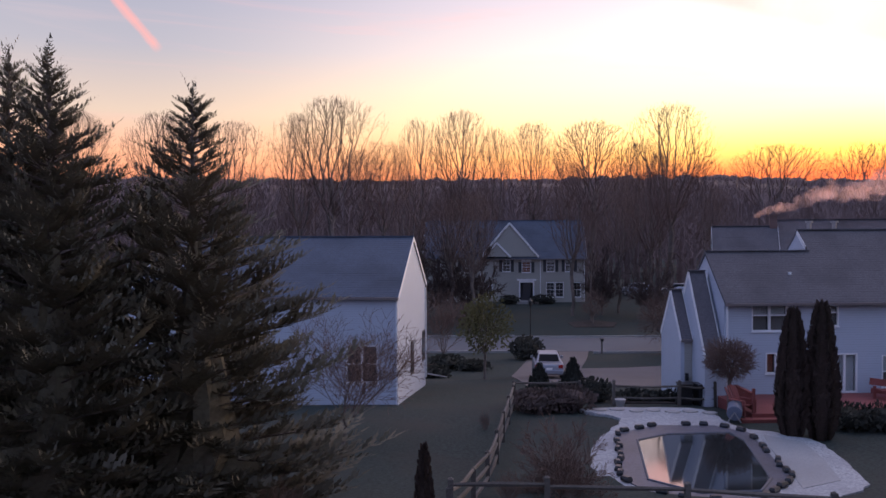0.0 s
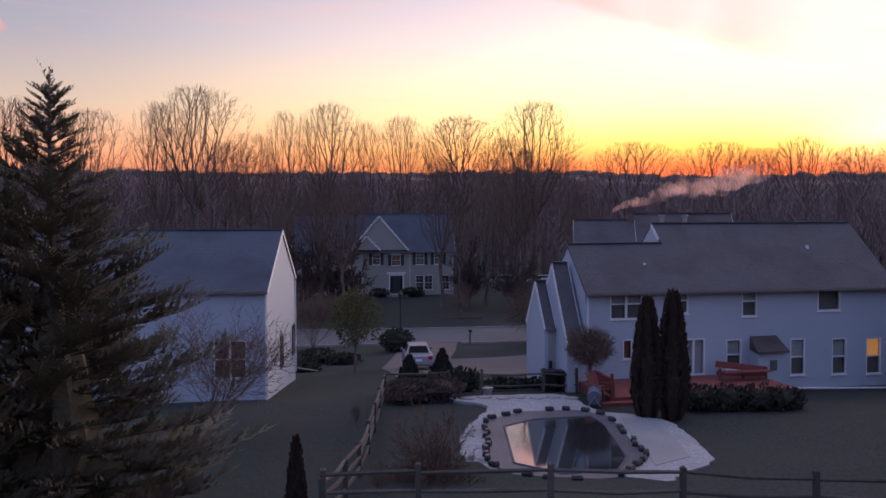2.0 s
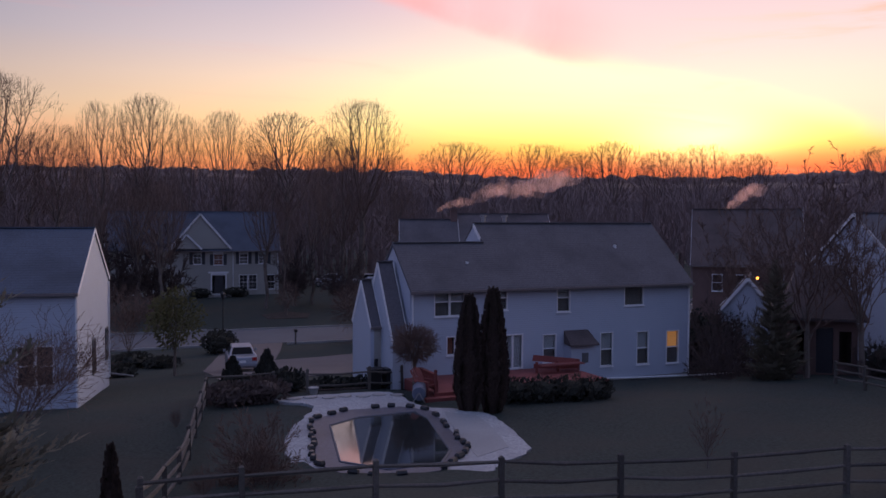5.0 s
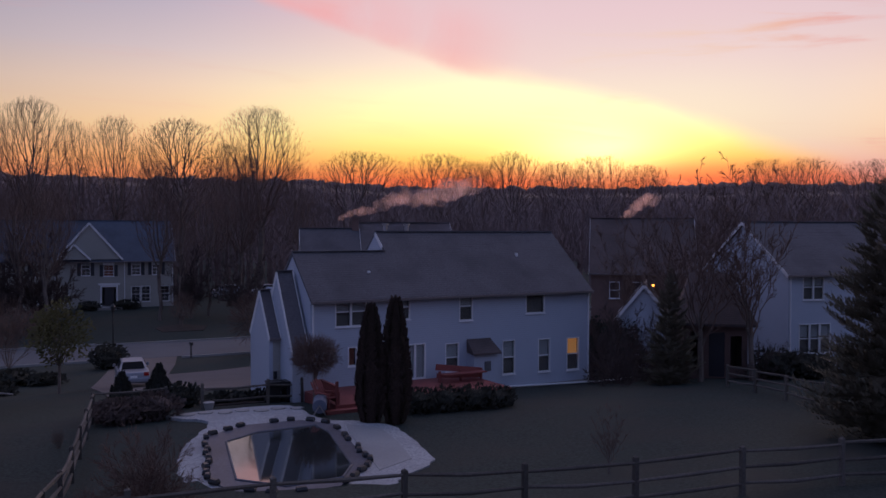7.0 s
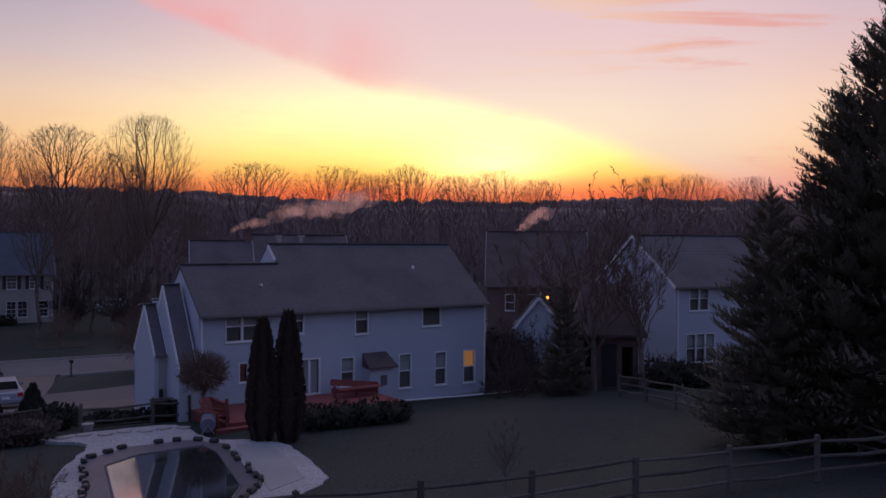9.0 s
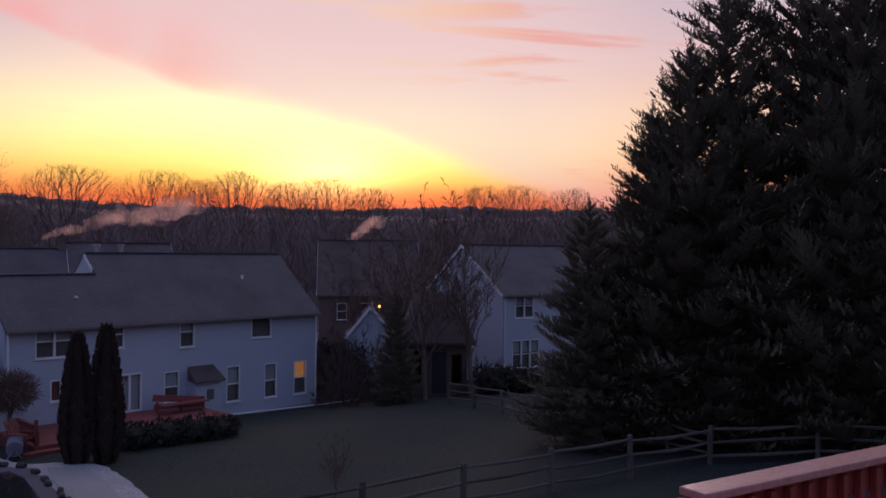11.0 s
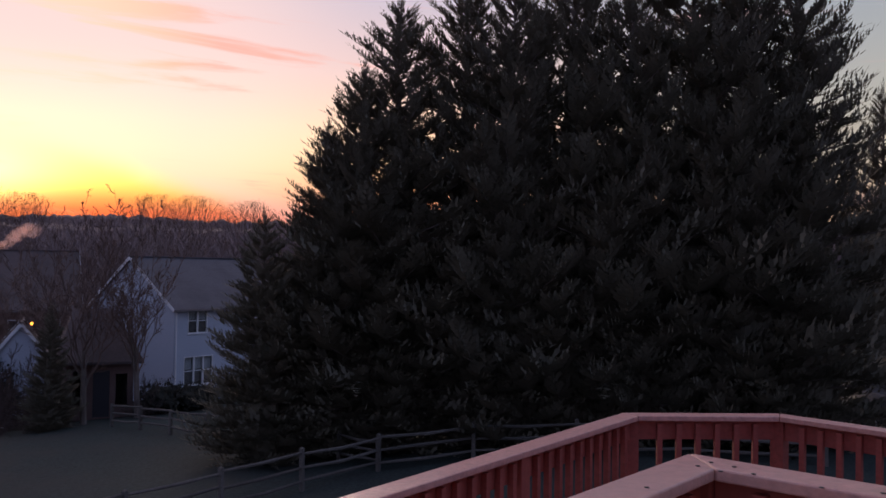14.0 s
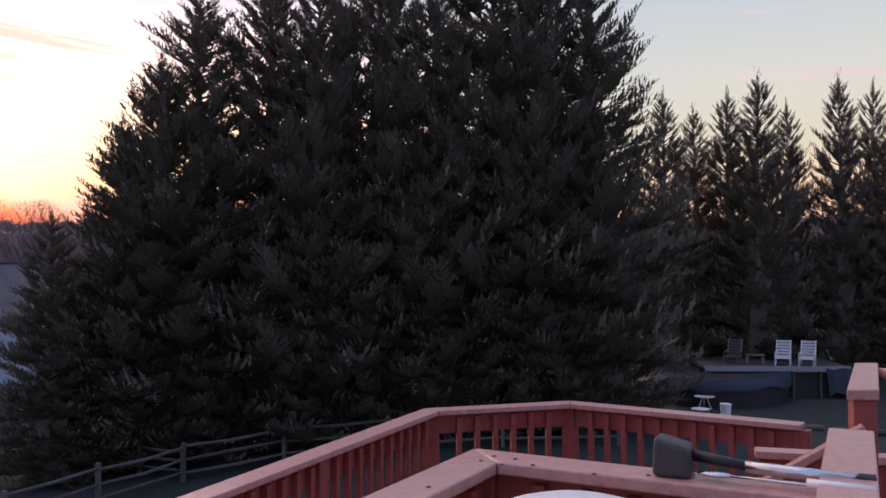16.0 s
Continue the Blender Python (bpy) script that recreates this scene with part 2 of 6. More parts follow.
MAT = {
    "lawn": material("winter_lawn", (0.041, 0.051, 0.048), 0.95, 0.4, 1.2, 9.0, 0.6, tint=(0.056, 0.054, 0.049), spec=0.1),
    "asphalt": material("asphalt", (0.100, 0.105, 0.122), 0.9, 0.15, 0.8, 30, 0.2),
    "drive": material("driveway_asphalt", (0.13, 0.112, 0.112), 0.9, 0.2, 0.6, 30, 0.2),
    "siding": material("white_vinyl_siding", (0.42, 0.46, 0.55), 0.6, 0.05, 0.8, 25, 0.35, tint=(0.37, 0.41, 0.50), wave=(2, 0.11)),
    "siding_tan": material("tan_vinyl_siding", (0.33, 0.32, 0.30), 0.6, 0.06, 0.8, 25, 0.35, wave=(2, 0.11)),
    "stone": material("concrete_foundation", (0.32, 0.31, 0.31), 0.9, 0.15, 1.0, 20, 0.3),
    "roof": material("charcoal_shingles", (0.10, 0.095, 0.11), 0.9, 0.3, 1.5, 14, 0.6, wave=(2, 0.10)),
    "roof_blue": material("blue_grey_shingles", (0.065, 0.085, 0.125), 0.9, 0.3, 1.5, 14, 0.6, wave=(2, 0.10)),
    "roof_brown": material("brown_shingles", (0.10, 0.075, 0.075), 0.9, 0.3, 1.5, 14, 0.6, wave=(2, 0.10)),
    "trim": material("white_painted_trim", (0.75, 0.75, 0.78), 0.5, 0.05, 2, 30, 0.1),
    "dark_trim": material("dark_gutter", (0.18, 0.15, 0.15), 0.5, 0.1, 2, 30, 0.1),
    "shutter": material("dark_shutter_paint", (0.03, 0.03, 0.04), 0.5, 0.1, 2, 30, 0.1),
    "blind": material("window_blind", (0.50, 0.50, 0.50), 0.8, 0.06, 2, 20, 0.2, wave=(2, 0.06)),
    "curtain": material("red_brown_curtain", (0.32, 0.12, 0.08), 0.9, 0.2, 2, 12, 0.3),
    "sash_fill": material("grey_sash_fill", (0.19, 0.17, 0.16), 0.9, 0.2, 2, 14, 0.2),
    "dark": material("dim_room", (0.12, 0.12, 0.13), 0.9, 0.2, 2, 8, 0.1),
    "glass": glass(),
    "lit": glow("glowing_blind", (1.0, 0.45, 0.14), 0.24),
    "bulb": glow("porch_light_bulb", (1.0, 0.34, 0.05), 5.0),
    "wood_grey": material("weathered_fence_wood", (0.108, 0.094, 0.085), 0.9, 0.3, 3, 18, 0.5, stretch=(1, 1, 1), per_object=0.25),
    "redwood": material("red_stained_deck_wood", (0.27, 0.056, 0.044), 0.62, 0.22, 2.5, 22, 0.35, tint=(0.32, 0.085, 0.066), per_object=0.06),
    # worn cap, its colour also paled to carry the sky's sheen
    "redcap": material("worn_red_cap_sky_sheen", (0.52, 0.265, 0.23), 0.36, 0.2, 3.5, 26, 0.4, tint=(0.58, 0.38, 0.34), per_object=0.05, spec=0.7),
    "redwood_old": material("dull_red_stained_wood", (0.25, 0.065, 0.06), 0.7, 0.25, 2.5, 22, 0.35, per_object=0.08),
    "concrete": material("pool_deck_concrete", (0.31, 0.315, 0.33), 0.85, 0.15, 0.9, 16, 0.25),
    "gravel": material("pale_gravel", (0.34, 0.35, 0.375), 0.95, 0.4, 1.5, 12, 0.7, tint=(0.25, 0.25, 0.27)),
    "block": material("black_water_bag", (0.025, 0.025, 0.03), 0.4, 0.3, 3, 18, 0.3),
    "vinyl": material("dark_pool_cover", (0.075, 0.085, 0.120), 0.5, 0.3, 1.5, 9, 0.25),
    "bark": material("grey_brown_bark", (0.17, 0.135, 0.12), 0.95, 0.3, 6, 30, 0.8),
    "twig": material("bare_twigs", (0.15, 0.095, 0.078), 0.95, 0.25, 2, 20, 0.3),
    "twig_dark": material("dark_bare_twigs", (0.085, 0.060, 0.056), 0.95, 0.25, 2, 20, 0.3),
    # far bark lightened to stand in for haze over the distance
    "wood_far": material("far_woods_bark_hazed", (0.225, 0.165, 0.16), 0.95, 0.3, 0.3, 3, 0.2),
    "canopy": material("far_wooded_ridge", (0.13, 0.088, 0.085), 0.98, 0.4, 0.05, 0.7, 0.5),
    "needle": material("cypress_foliage", (0.165, 0.148, 0.112), 0.9, 0.2, 1.5, 10, 0.2, tint=(0.150, 0.125, 0.096), spec=0.05),
    "thuja": material("arborvitae_foliage", (0.062, 0.043, 0.037), 0.9, 0.3, 2, 14, 0.4, tint=(0.05, 0.042, 0.032), spec=0.1),
    "hedge": material("dark_hedge_leaves", (0.045, 0.046, 0.040), 0.9, 0.35, 3, 16, 0.4, spec=0.1),
    "willow": material("olive_leaves", (0.105, 0.098, 0.046), 0.9, 0.3, 3, 16, 0.4, spec=0.15),
    "metal": material("grey_metal", (0.35, 0.35, 0.37), 0.35, 0.1, 3, 30, 0.1, metal=0.9),
    "chrome": material("brushed_steel", (0.62, 0.62, 0.64), 0.22, 0.06, 3, 40, 0.05, metal=1.0),
    "rubber": material("dark_grey_rubber", (0.055, 0.052, 0.055), 0.6, 0.2, 14, 60, 0.2),
    "black": material("black_plastic", (0.02, 0.02, 0.022), 0.45, 0.15, 3, 40, 0.1),
    "white_plastic": material("white_plastic", (0.78, 0.78, 0.80), 0.4, 0.04, 3, 30, 0.05),
    "car_paint": material("silver_car_paint", (0.30, 0.32, 0.38), 0.35, 0.04, 1, 60, 0.02, metal=0.4),
    "tinted": material("tinted_car_glass", (0.012, 0.014, 0.018), 0.5, 0.1, 1, 60, 0.02, spec=0.04),
    "tyre": material("tyre_rubber", (0.025, 0.025, 0.025), 0.85, 0.2, 3, 40, 0.2),
    "red_lens": material("red_tail_lens", (0.35, 0.02, 0.02), 0.25, 0.1, 3, 30, 0.05),
    "tarp": material("blue_pool_tarp", (0.013, 0.024, 0.046), 0.55, 0.25, 1.5, 10, 0.5),
    "brick": material("dark_brick_paver", (0.16, 0.10, 0.09), 0.9, 0.25, 2, 16, 0.4),
    "mulch": material("bark_mulch", (0.045, 0.032, 0.028), 0.98, 0.5, 4, 18, 0.9),
}


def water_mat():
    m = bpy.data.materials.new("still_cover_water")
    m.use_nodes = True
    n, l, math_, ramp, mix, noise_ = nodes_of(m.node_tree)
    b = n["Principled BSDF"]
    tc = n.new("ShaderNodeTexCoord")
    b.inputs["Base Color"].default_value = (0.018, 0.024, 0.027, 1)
    # IOR far above water's 1.33, to strengthen the bright sky reflection
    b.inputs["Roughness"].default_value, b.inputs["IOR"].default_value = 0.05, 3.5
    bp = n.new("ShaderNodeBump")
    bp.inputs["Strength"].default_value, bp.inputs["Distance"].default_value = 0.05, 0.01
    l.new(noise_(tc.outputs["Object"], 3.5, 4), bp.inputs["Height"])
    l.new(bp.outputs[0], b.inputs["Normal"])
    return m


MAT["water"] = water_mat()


# ---------------------------------------------------------------- mesh helpers
class Mesh:
    """Collects boxes, beams, tubes and polygons, and becomes one mesh object."""

    def __init__(self):
        self.v, self.f = [], []

    def add(self, verts, faces):
        o = len(self.v)
        self.v += [tuple(p) for p in verts]
        self.f += [tuple(i + o for i in q) for q in faces]
        return self

    def box(self, x0, y0, z0, x1, y1, z1):
        return self.add([(x0, y0, z0), (x1, y0, z0), (x1, y1, z0), (x0, y1, z0), (x0, y0, z1), (x1, y0, z1), (x1, y1, z1), (x0, y1, z1)],
                        [(3, 2, 1, 0), (4, 5, 6, 7), (0, 1, 5, 4), (1, 2, 6, 5), (2, 3, 7, 6), (3, 0, 4, 7)])

    def beam(self, p, q, w, h, up=(0, 0, 1)):
        p, q = Vector(p), Vector(q)
        d = (q - p).normalized()
        s = d.cross(Vector(up))
        s = (s if s.length > 1e-4 else Vector((1, 0, 0))).normalized()
        u = s.cross(d)
        pts = [c + s * a * w / 2 + u * b * h / 2 for c in (p, q) for a, b in ((-1, -1), (1, -1), (1, 1), (-1, 1))]
        return self.add(pts, [(0, 1, 2, 3), (7, 6, 5, 4), (0, 4, 5, 1), (1, 5, 6, 2), (2, 6, 7, 3), (3, 7, 4, 0)])

    def tube(self, p, q, r0, r1, n=6, caps=True):
        p, q = Vector(p), Vector(q)
        d = (q - p).normalized()
        s = d.orthogonal().normalized()
        u = d.cross(s)
        ring = [(math.cos(2 * math.pi * i / n), math.sin(2 * math.pi * i / n)) for i in range(n)]
        pts = [c + (s * a + u * b) * r for c, r in ((p, r0), (q, r1)) for a, b in ring]
        faces = [(i, (i + 1) % n, n + (i + 1) % n, n + i) for i in range(n)]
        if caps:
            faces += [tuple(range(n - 1, -1, -1)), tuple(range(n, 2 * n))]
        return self.add(pts, faces)

    def prism(self, poly, z0, z1):
        n = len(poly)
        pts = [(x, y, z0) for x, y in poly] + [(x, y, z1) for x, y in poly]
        return self.add(pts, [tuple(range(n - 1, -1, -1)), tuple(range(n, 2 * n))] + [(i, (i + 1) % n, n + (i + 1) % n, n + i) for i in range(n)])

    def blob(self, c, r, seed=0, n=10, m=7, rough=0.25):
        pts, faces = [], []
        for j in range(m + 1):
            for i in range(n):
                a, b = 2 * math.pi * i / n, math.pi * j / m
                d = Vector((math.cos(a) * math.sin(b), math.sin(a) * math.sin(b), math.cos(b)))
                k = 1 + rough * noise.noise(d * 1.7 + Vector((seed * 3.1, seed, 0)))
                pts.append((c[0] + d.x * r[0] * k, c[1] + d.y * r[1] * k, c[2] + d.z * r[2] * k))
        for j in range(m):
            for i in range(n):
                a, b = j * n + i, j * n + (i + 1) % n
                faces.append((a, a + n, b + n, b))
        return self.add(pts, faces)

    def mesh(self, name, mat, smooth=False):
        me = bpy.data.meshes.new(name)
        me.from_pydata(self.v, [], self.f)
        if mat:
            me.materials.append(MAT[mat] if isinstance(mat, str) else mat)
        if smooth:
            me.polygons.foreach_set("use_smooth", [True] * len(me.polygons))
        me.update()
        return me


def part(name, ms, mat, parent=None, label="", smooth=False, bevel=0.0):
    """One mesh object under a thing or a part (or at top level, with no parent)."""
    ob = new(name, ms if isinstance(ms, bpy.types.Mesh) else ms.mesh(name, mat, smooth))
    if parent is not None:
        ob.parent = parent
    if label:
        ob["label"] = label
    if bevel:
        b = ob.modifiers.new("bevel", "BEVEL")
        b.width, b.segments, b.limit_method = bevel, 2, "ANGLE"
    return ob


def thing(name, m, label, category, group="", kind=""):
    ob = new(name)
    ob.matrix_world = m
    ob.empty_display_size = 0.2
    return tagged(ob, label, category, group, kind)


# ---------------------------------------------------------------- ground
PROFILES = [  # heading, then (distance, height)
    (-20.0, [(0, -4.9), (10, -5.6), (20, -7.0), (26, -7.65), (36, -7.85), (42, -8.4), (50, -9.2), (58, -10.35), (70, -10.6), (86, -10.6), (105, -9.0), (150, -9.0), (260, -8), (420, 4), (900, 22), (3000, 30)]),
    (32.0, [(0, -4.9), (10, -5.6), (20, -7.0), (25, -7.75), (38, -7.85), (46, -8.5), (52, -9.0), (60, -10.0), (70, -10.5), (86, -10.6), (105, -9.0), (150, -9.0), (260, -9), (420, 0), (900, 14), (3000, 25)]),
    (50.0, [(0, -4.9), (10, -5.6), (20, -6.9), (33, -7.2), (45, -7.8), (56, -8.5), (64, -9.0), (86, -9.6), (105, -9.6), (150, -9.6), (260, -9), (420, -2), (900, 12), (3000, 20)]),
    (90.0, [(0, -4.9), (10, -5.4), (20, -6.0), (33, -6.2), (45, -6.2), (64, -6.2), (86, -6.0), (150, -6), (420, 0), (900, 10), (3000, 20)]),
]


def gz(x, y):
    """Height of the ground at a place."""
    s, a = math.hypot(x, y), math.degrees(math.atan2(x, y))
    a = min(max(a, PROFILES[0][0]), PROFILES[-1][0])
    for (a0, p0), (a1, p1) in zip(PROFILES, PROFILES[1:]):
        if a <= a1:
            k = (a - a0) / (a1 - a0)
            k = k * k * (3 - 2 * k)
            h0, h1 = (float(np.interp(s, [q[0] for q in p], [q[1] for q in p])) for p in (p0, p1))
            return h0 + (h1 - h0) * k
    return -6.0


def make_ground():
    radii = [0, 2, 4, 6, 8, 10, 12, 14, 16, 18, 20, 22, 24, 26, 28, 30, 32, 34, 36, 38, 40, 42, 44, 46, 48, 50, 52, 55, 58, 61, 64, 67, 70, 75, 80, 86, 92, 98, 105, 115, 130, 150, 180, 220, 260, 320, 420, 600, 900, 1500, 3000]
    n = 180
    ms = Mesh()
    for r in radii:
        for i in range(n):
            a = 2 * math.pi * i / n
            x, y = r * math.sin(a), r * math.cos(a)
            bump = 0.05 * noise.noise(Vector((x * 0.3, y * 0.3, 0))) * min(1, r / 10)
            ms.v.append((x, y, gz(x, y) + bump))
    for j in range(len(radii) - 1):
        for i in range(n):
            k = (i + 1) % n
            ms.f.append((j * n + i, j * n + k, (j + 1) * n + k, (j + 1) * n + i))
    ob = part("ground", ms, "lawn", smooth=True)
    tagged(ob, "sloping winter lawn, dull green and brown grass", "lawn", kind="structure")


make_ground()


def sheet(name, poly, mat, lift, label, category, step=1.5, thick=0.12):
    """A paving sheet that follows the ground, with an edge of its own thickness."""
    bm = bmesh.new()
    f = bm.faces.new([bm.verts.new((x, y, 0)) for x, y in poly])
    xs, ys = [p[0] for p in poly], [p[1] for p in poly]
    for axis, lo, hi in ((0, min(xs), max(xs)), (1, min(ys), max(ys))):
        k = lo + step
        while k < hi:
            no = (1, 0, 0) if axis == 0 else (0, 1, 0)
            co = (k, 0, 0) if axis == 0 else (0, k, 0)
            bmesh.ops.bisect_plane(bm, geom=bm.verts[:] + bm.edges[:] + bm.faces[:], plane_co=co, plane_no=no)
            k += step
    for v in bm.verts:
        v.co.z = gz(v.co.x, v.co.y) + lift
    ext = bmesh.ops.extrude_face_region(bm, geom=bm.faces[:])
    for v in ext["geom"]:
        if isinstance(v, bmesh.types.BMVert):
            v.co.z -= thick
    bmesh.ops.recalc_face_normals(bm, faces=bm.faces[:])
    me = bpy.data.meshes.new(name)
    bm.to_mesh(me)
    bm.free()
    me.materials.append(MAT[mat])
    return tagged(part(name, me, None), label, category, kind="structure")


sheet("road", [(-120, 74), (-40, 73.2), (10, 72.8), (60, 72), (140, 60), (142, 68), (62, 81), (10, 82.5), (-40, 83), (-120, 84)], "asphalt", 0.06, "grey asphalt suburban street", "road", 5.0)


# ---------------------------------------------------------------- houses
def pierced(u0, u1, z0, z1, holes, thick=0.18, y=0.0):
    """A wall in the plane y, facing -y, with rectangular openings (u0, z0, u1, z1) right through it."""
    ms = Mesh()
    us = sorted({u0, u1, *(h[0] for h in holes), *(h[2] for h in holes)})
    zs = sorted({z0, z1, *(h[1] for h in holes), *(h[3] for h in holes)})
    solid = {}
    for i in range(len(us) - 1):
        for j in range(len(zs) - 1):
            cu, cz = (us[i] + us[i + 1]) / 2, (zs[j] + zs[j + 1]) / 2
            solid[i, j] = not any(h[0] < cu < h[2] and h[1] < cz < h[3] for h in holes)
    a, b = y, y + thick
    for (i, j), s in solid.items():
        if not s:
            continue
        x0, x1, q0, q1 = us[i], us[i + 1], zs[j], zs[j + 1]
        ms.add([(x0, a, q0), (x1, a, q0), (x1, a, q1), (x0, a, q1)], [(0, 1, 2, 3)])
        ms.add([(x0, b, q0), (x1, b, q0), (x1, b, q1), (x0, b, q1)], [(3, 2, 1, 0)])
        for di, dj, quad in ((-1, 0, [(x0, a, q0), (x0, a, q1), (x0, b, q1), (x0, b, q0)]), (1, 0, [(x1, a, q0), (x1, b, q0), (x1, b, q1), (x1, a, q1)]),
                             (0, -1, [(x0, a, q0), (x0, b, q0), (x1, b, q0), (x1, a, q0)]), (0, 1, [(x0, a, q1), (x1, a, q1), (x1, b, q1), (x0, b, q1)])):
            if not solid.get((i + di, j + dj), False):
                ms.add(quad, [(0, 1, 2, 3)])
    return ms


def window(house, u, z, w, h, panes=1, blind=0.5, curtain=None, y=0.0, shutters=False, sash=True, lit=False, grid=False):
    """A sash window in an opening of the front wall: frame, panes, meeting rail, sill, and what hangs behind the glass."""
    t = 0.055
    fr = Mesh()
    fr.box(u, y - 0.02, z, u + t, y + 0.12, z + h).box(u + w - t, y - 0.02, z, u + w, y + 0.12, z + h)
    fr.box(u + t, y - 0.02, z + h - t, u + w - t, y + 0.12, z + h).box(u + t, y - 0.02, z, u + w - t, y + 0.12, z + t)
    win = part("window", fr, "trim", house)
    iw = (w - 2 * t) / panes
    for k in range(panes):
        x0 = u + t + k * iw
        if k:
            part("mullion", Mesh().box(x0 - 0.05, y - 0.025, z + t, x0 + 0.05, y + 0.10, z + h - t), "trim", win)
        a, b = x0 + (0.05 if k else 0), x0 + iw - (0.05 if k < panes - 1 else 0)
        g = part("pane", Mesh().box(a, y + 0.05, z + t, b, y + 0.056, z + h - t), "glass", win)
        g.visible_shadow = False
        if sash:
            part("meeting_rail", Mesh().box(a, y + 0.01, z + h * 0.5 - 0.03, b, y + 0.048, z + h * 0.5 + 0.03), "trim", win)
        if grid:
            bars = Mesh()
            for q in (0.25, 0.75):
                bars.box(a, y + 0.02, z + h * q - 0.012, b, y + 0.046, z + h * q + 0.012)
            bars.box((a + b) / 2 - 0.012, y + 0.018, z + t, (a + b) / 2 + 0.012, y + 0.044, z + h - t)
            part("muntin", bars, "trim", win)
        if curtain:
            part("curtain", Mesh().box(a + 0.03, y + 0.15, z + 0.02, b - 0.03, y + 0.17, z + h - 0.02), curtain, win)
        elif blind:
            # lit window: the blind itself emits; no lamp stands behind it
            part("blind", Mesh().box(a + 0.02, y + 0.14, z + h * (1 - blind), b - 0.02, y + 0.16, z + h - 0.03), "lit" if lit else "blind", win, "warm blind that glows by itself for a lit room" if lit else "")
            # made-up grey sheet that lifts the black of the lower sash
            part("net_curtain", Mesh().box(a + 0.02, y + 0.165, z + 0.03, b - 0.02, y + 0.178, z + h * (1 - blind) + 0.02), "sash_fill", win)
    part("window_sill", Mesh().box(u - 0.04, y - 0.06, z - 0.05, u + w + 0.04, y - 0.021, z), "trim", win)
    if shutters:
        for x in (u - 0.42, u + w + 0.05):
            part("shutter", Mesh().box(x, y - 0.05, z, x + 0.37, y - 0.004, z + h), "shutter", win, "dark painted shutter")
    return win


def gable_roof(house, u0, u1, v0, v1, ze, rise, mat, over=0.25, thick=0.16, name="roof", side=0.2, boards=(True, True)):
    """A ridged roof along x: eaves at the heights ze over v0 and v1, ridge half way."""
    vm, k = (v0 + v1) / 2, rise / ((v1 - v0) / 2)
    ms = Mesh()
    a, b = u0 - (side if boards[0] else 0), u1 + (side if boards[1] else 0)
    sec = [(v0 - over, ze - over * k), (vm, ze + rise), (v1 + over, ze - over * k)]
    low = [(v, z - thick) for v, z in sec]
    pts = [(x, v, z) for x in (a, b) for v, z in sec + low]
    ms.add(pts, [(0, 1, 7, 6), (1, 2, 8, 7), (4, 3, 9, 10), (5, 4, 10, 11), (0, 3, 4, 1), (1, 4, 5, 2), (6, 7, 10, 9), (7, 8, 11, 10), (3, 0, 6, 9), (2, 5, 11, 8)])
    r = part(name, ms, mat, house)
    part("ridge_cap", Mesh().beam((a, vm, ze + rise + 0.02), (b, vm, ze + rise + 0.02), 0.24, 0.05), mat, r)
    part("gutter", Mesh().beam((a, v0 - over - 0.06, ze - over * k - 0.08), (b, v0 - over - 0.06, ze - over * k - 0.08), 0.11, 0.12), "dark_trim", r)
    for x in [q for q, k in zip((a - 0.012, b + 0.012), boards) if k]:
        part("barge_board", Mesh().beam((x, v0 - over, ze - over * k - 0.09), (x, vm, ze + rise - 0.09), 0.02, 0.2).beam((x, vm, ze + rise - 0.09), (x, v1 + over, ze - over * k - 0.09), 0.02, 0.2), "trim", r)
    return r


def gable_wall(house, u, v0, v1, z0, ze, rise, mat, thick=0.18, name="wall", holes=()):
    """An end wall in the plane x = u with its gable."""
    vm = (v0 + v1) / 2
    poly = [(v0, z0), (v1, z0), (v1, ze - 0.14), (vm, ze + rise - 0.18), (v0, ze - 0.14)]
    ms = Mesh()
    n = len(poly)
    ms.add([(u, v, z) for v, z in poly] + [(u + thick, v, z) for v, z in poly], [tuple(range(n)), tuple(range(2 * n - 1, n - 1, -1))] + [(i, n + i, n + (i + 1) % n, (i + 1) % n) for i in range(n)])
    return part(name, ms, mat, house)


def rear_wall(house, u0, u1, v, z0, z1, mat):
    return part("wall", Mesh().box(u0, v - 0.18, z0, u1, v, z1), mat, house)


def inner(house, u0, u1, v0, v1, z0, z1):
    """Dark rooms: floors and a cross wall a little way behind the front wall."""
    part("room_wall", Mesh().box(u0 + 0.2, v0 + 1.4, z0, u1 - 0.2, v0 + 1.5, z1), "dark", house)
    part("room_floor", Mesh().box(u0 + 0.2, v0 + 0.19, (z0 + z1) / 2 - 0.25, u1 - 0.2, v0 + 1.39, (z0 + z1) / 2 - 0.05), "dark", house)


def downspout(house, u, y, z0, z1):
    part("downspout", Mesh().beam((u, y - 0.05, z0), (u, y - 0.05, z1), 0.07, 0.09, (0, 1, 0)), "trim", house)


# the white house across the yard
CH = thing("house", pose(12.66, 38.5, -8.75, 0, 0, 2.6), "white vinyl-sided two-storey house with charcoal shingle roof", "house")
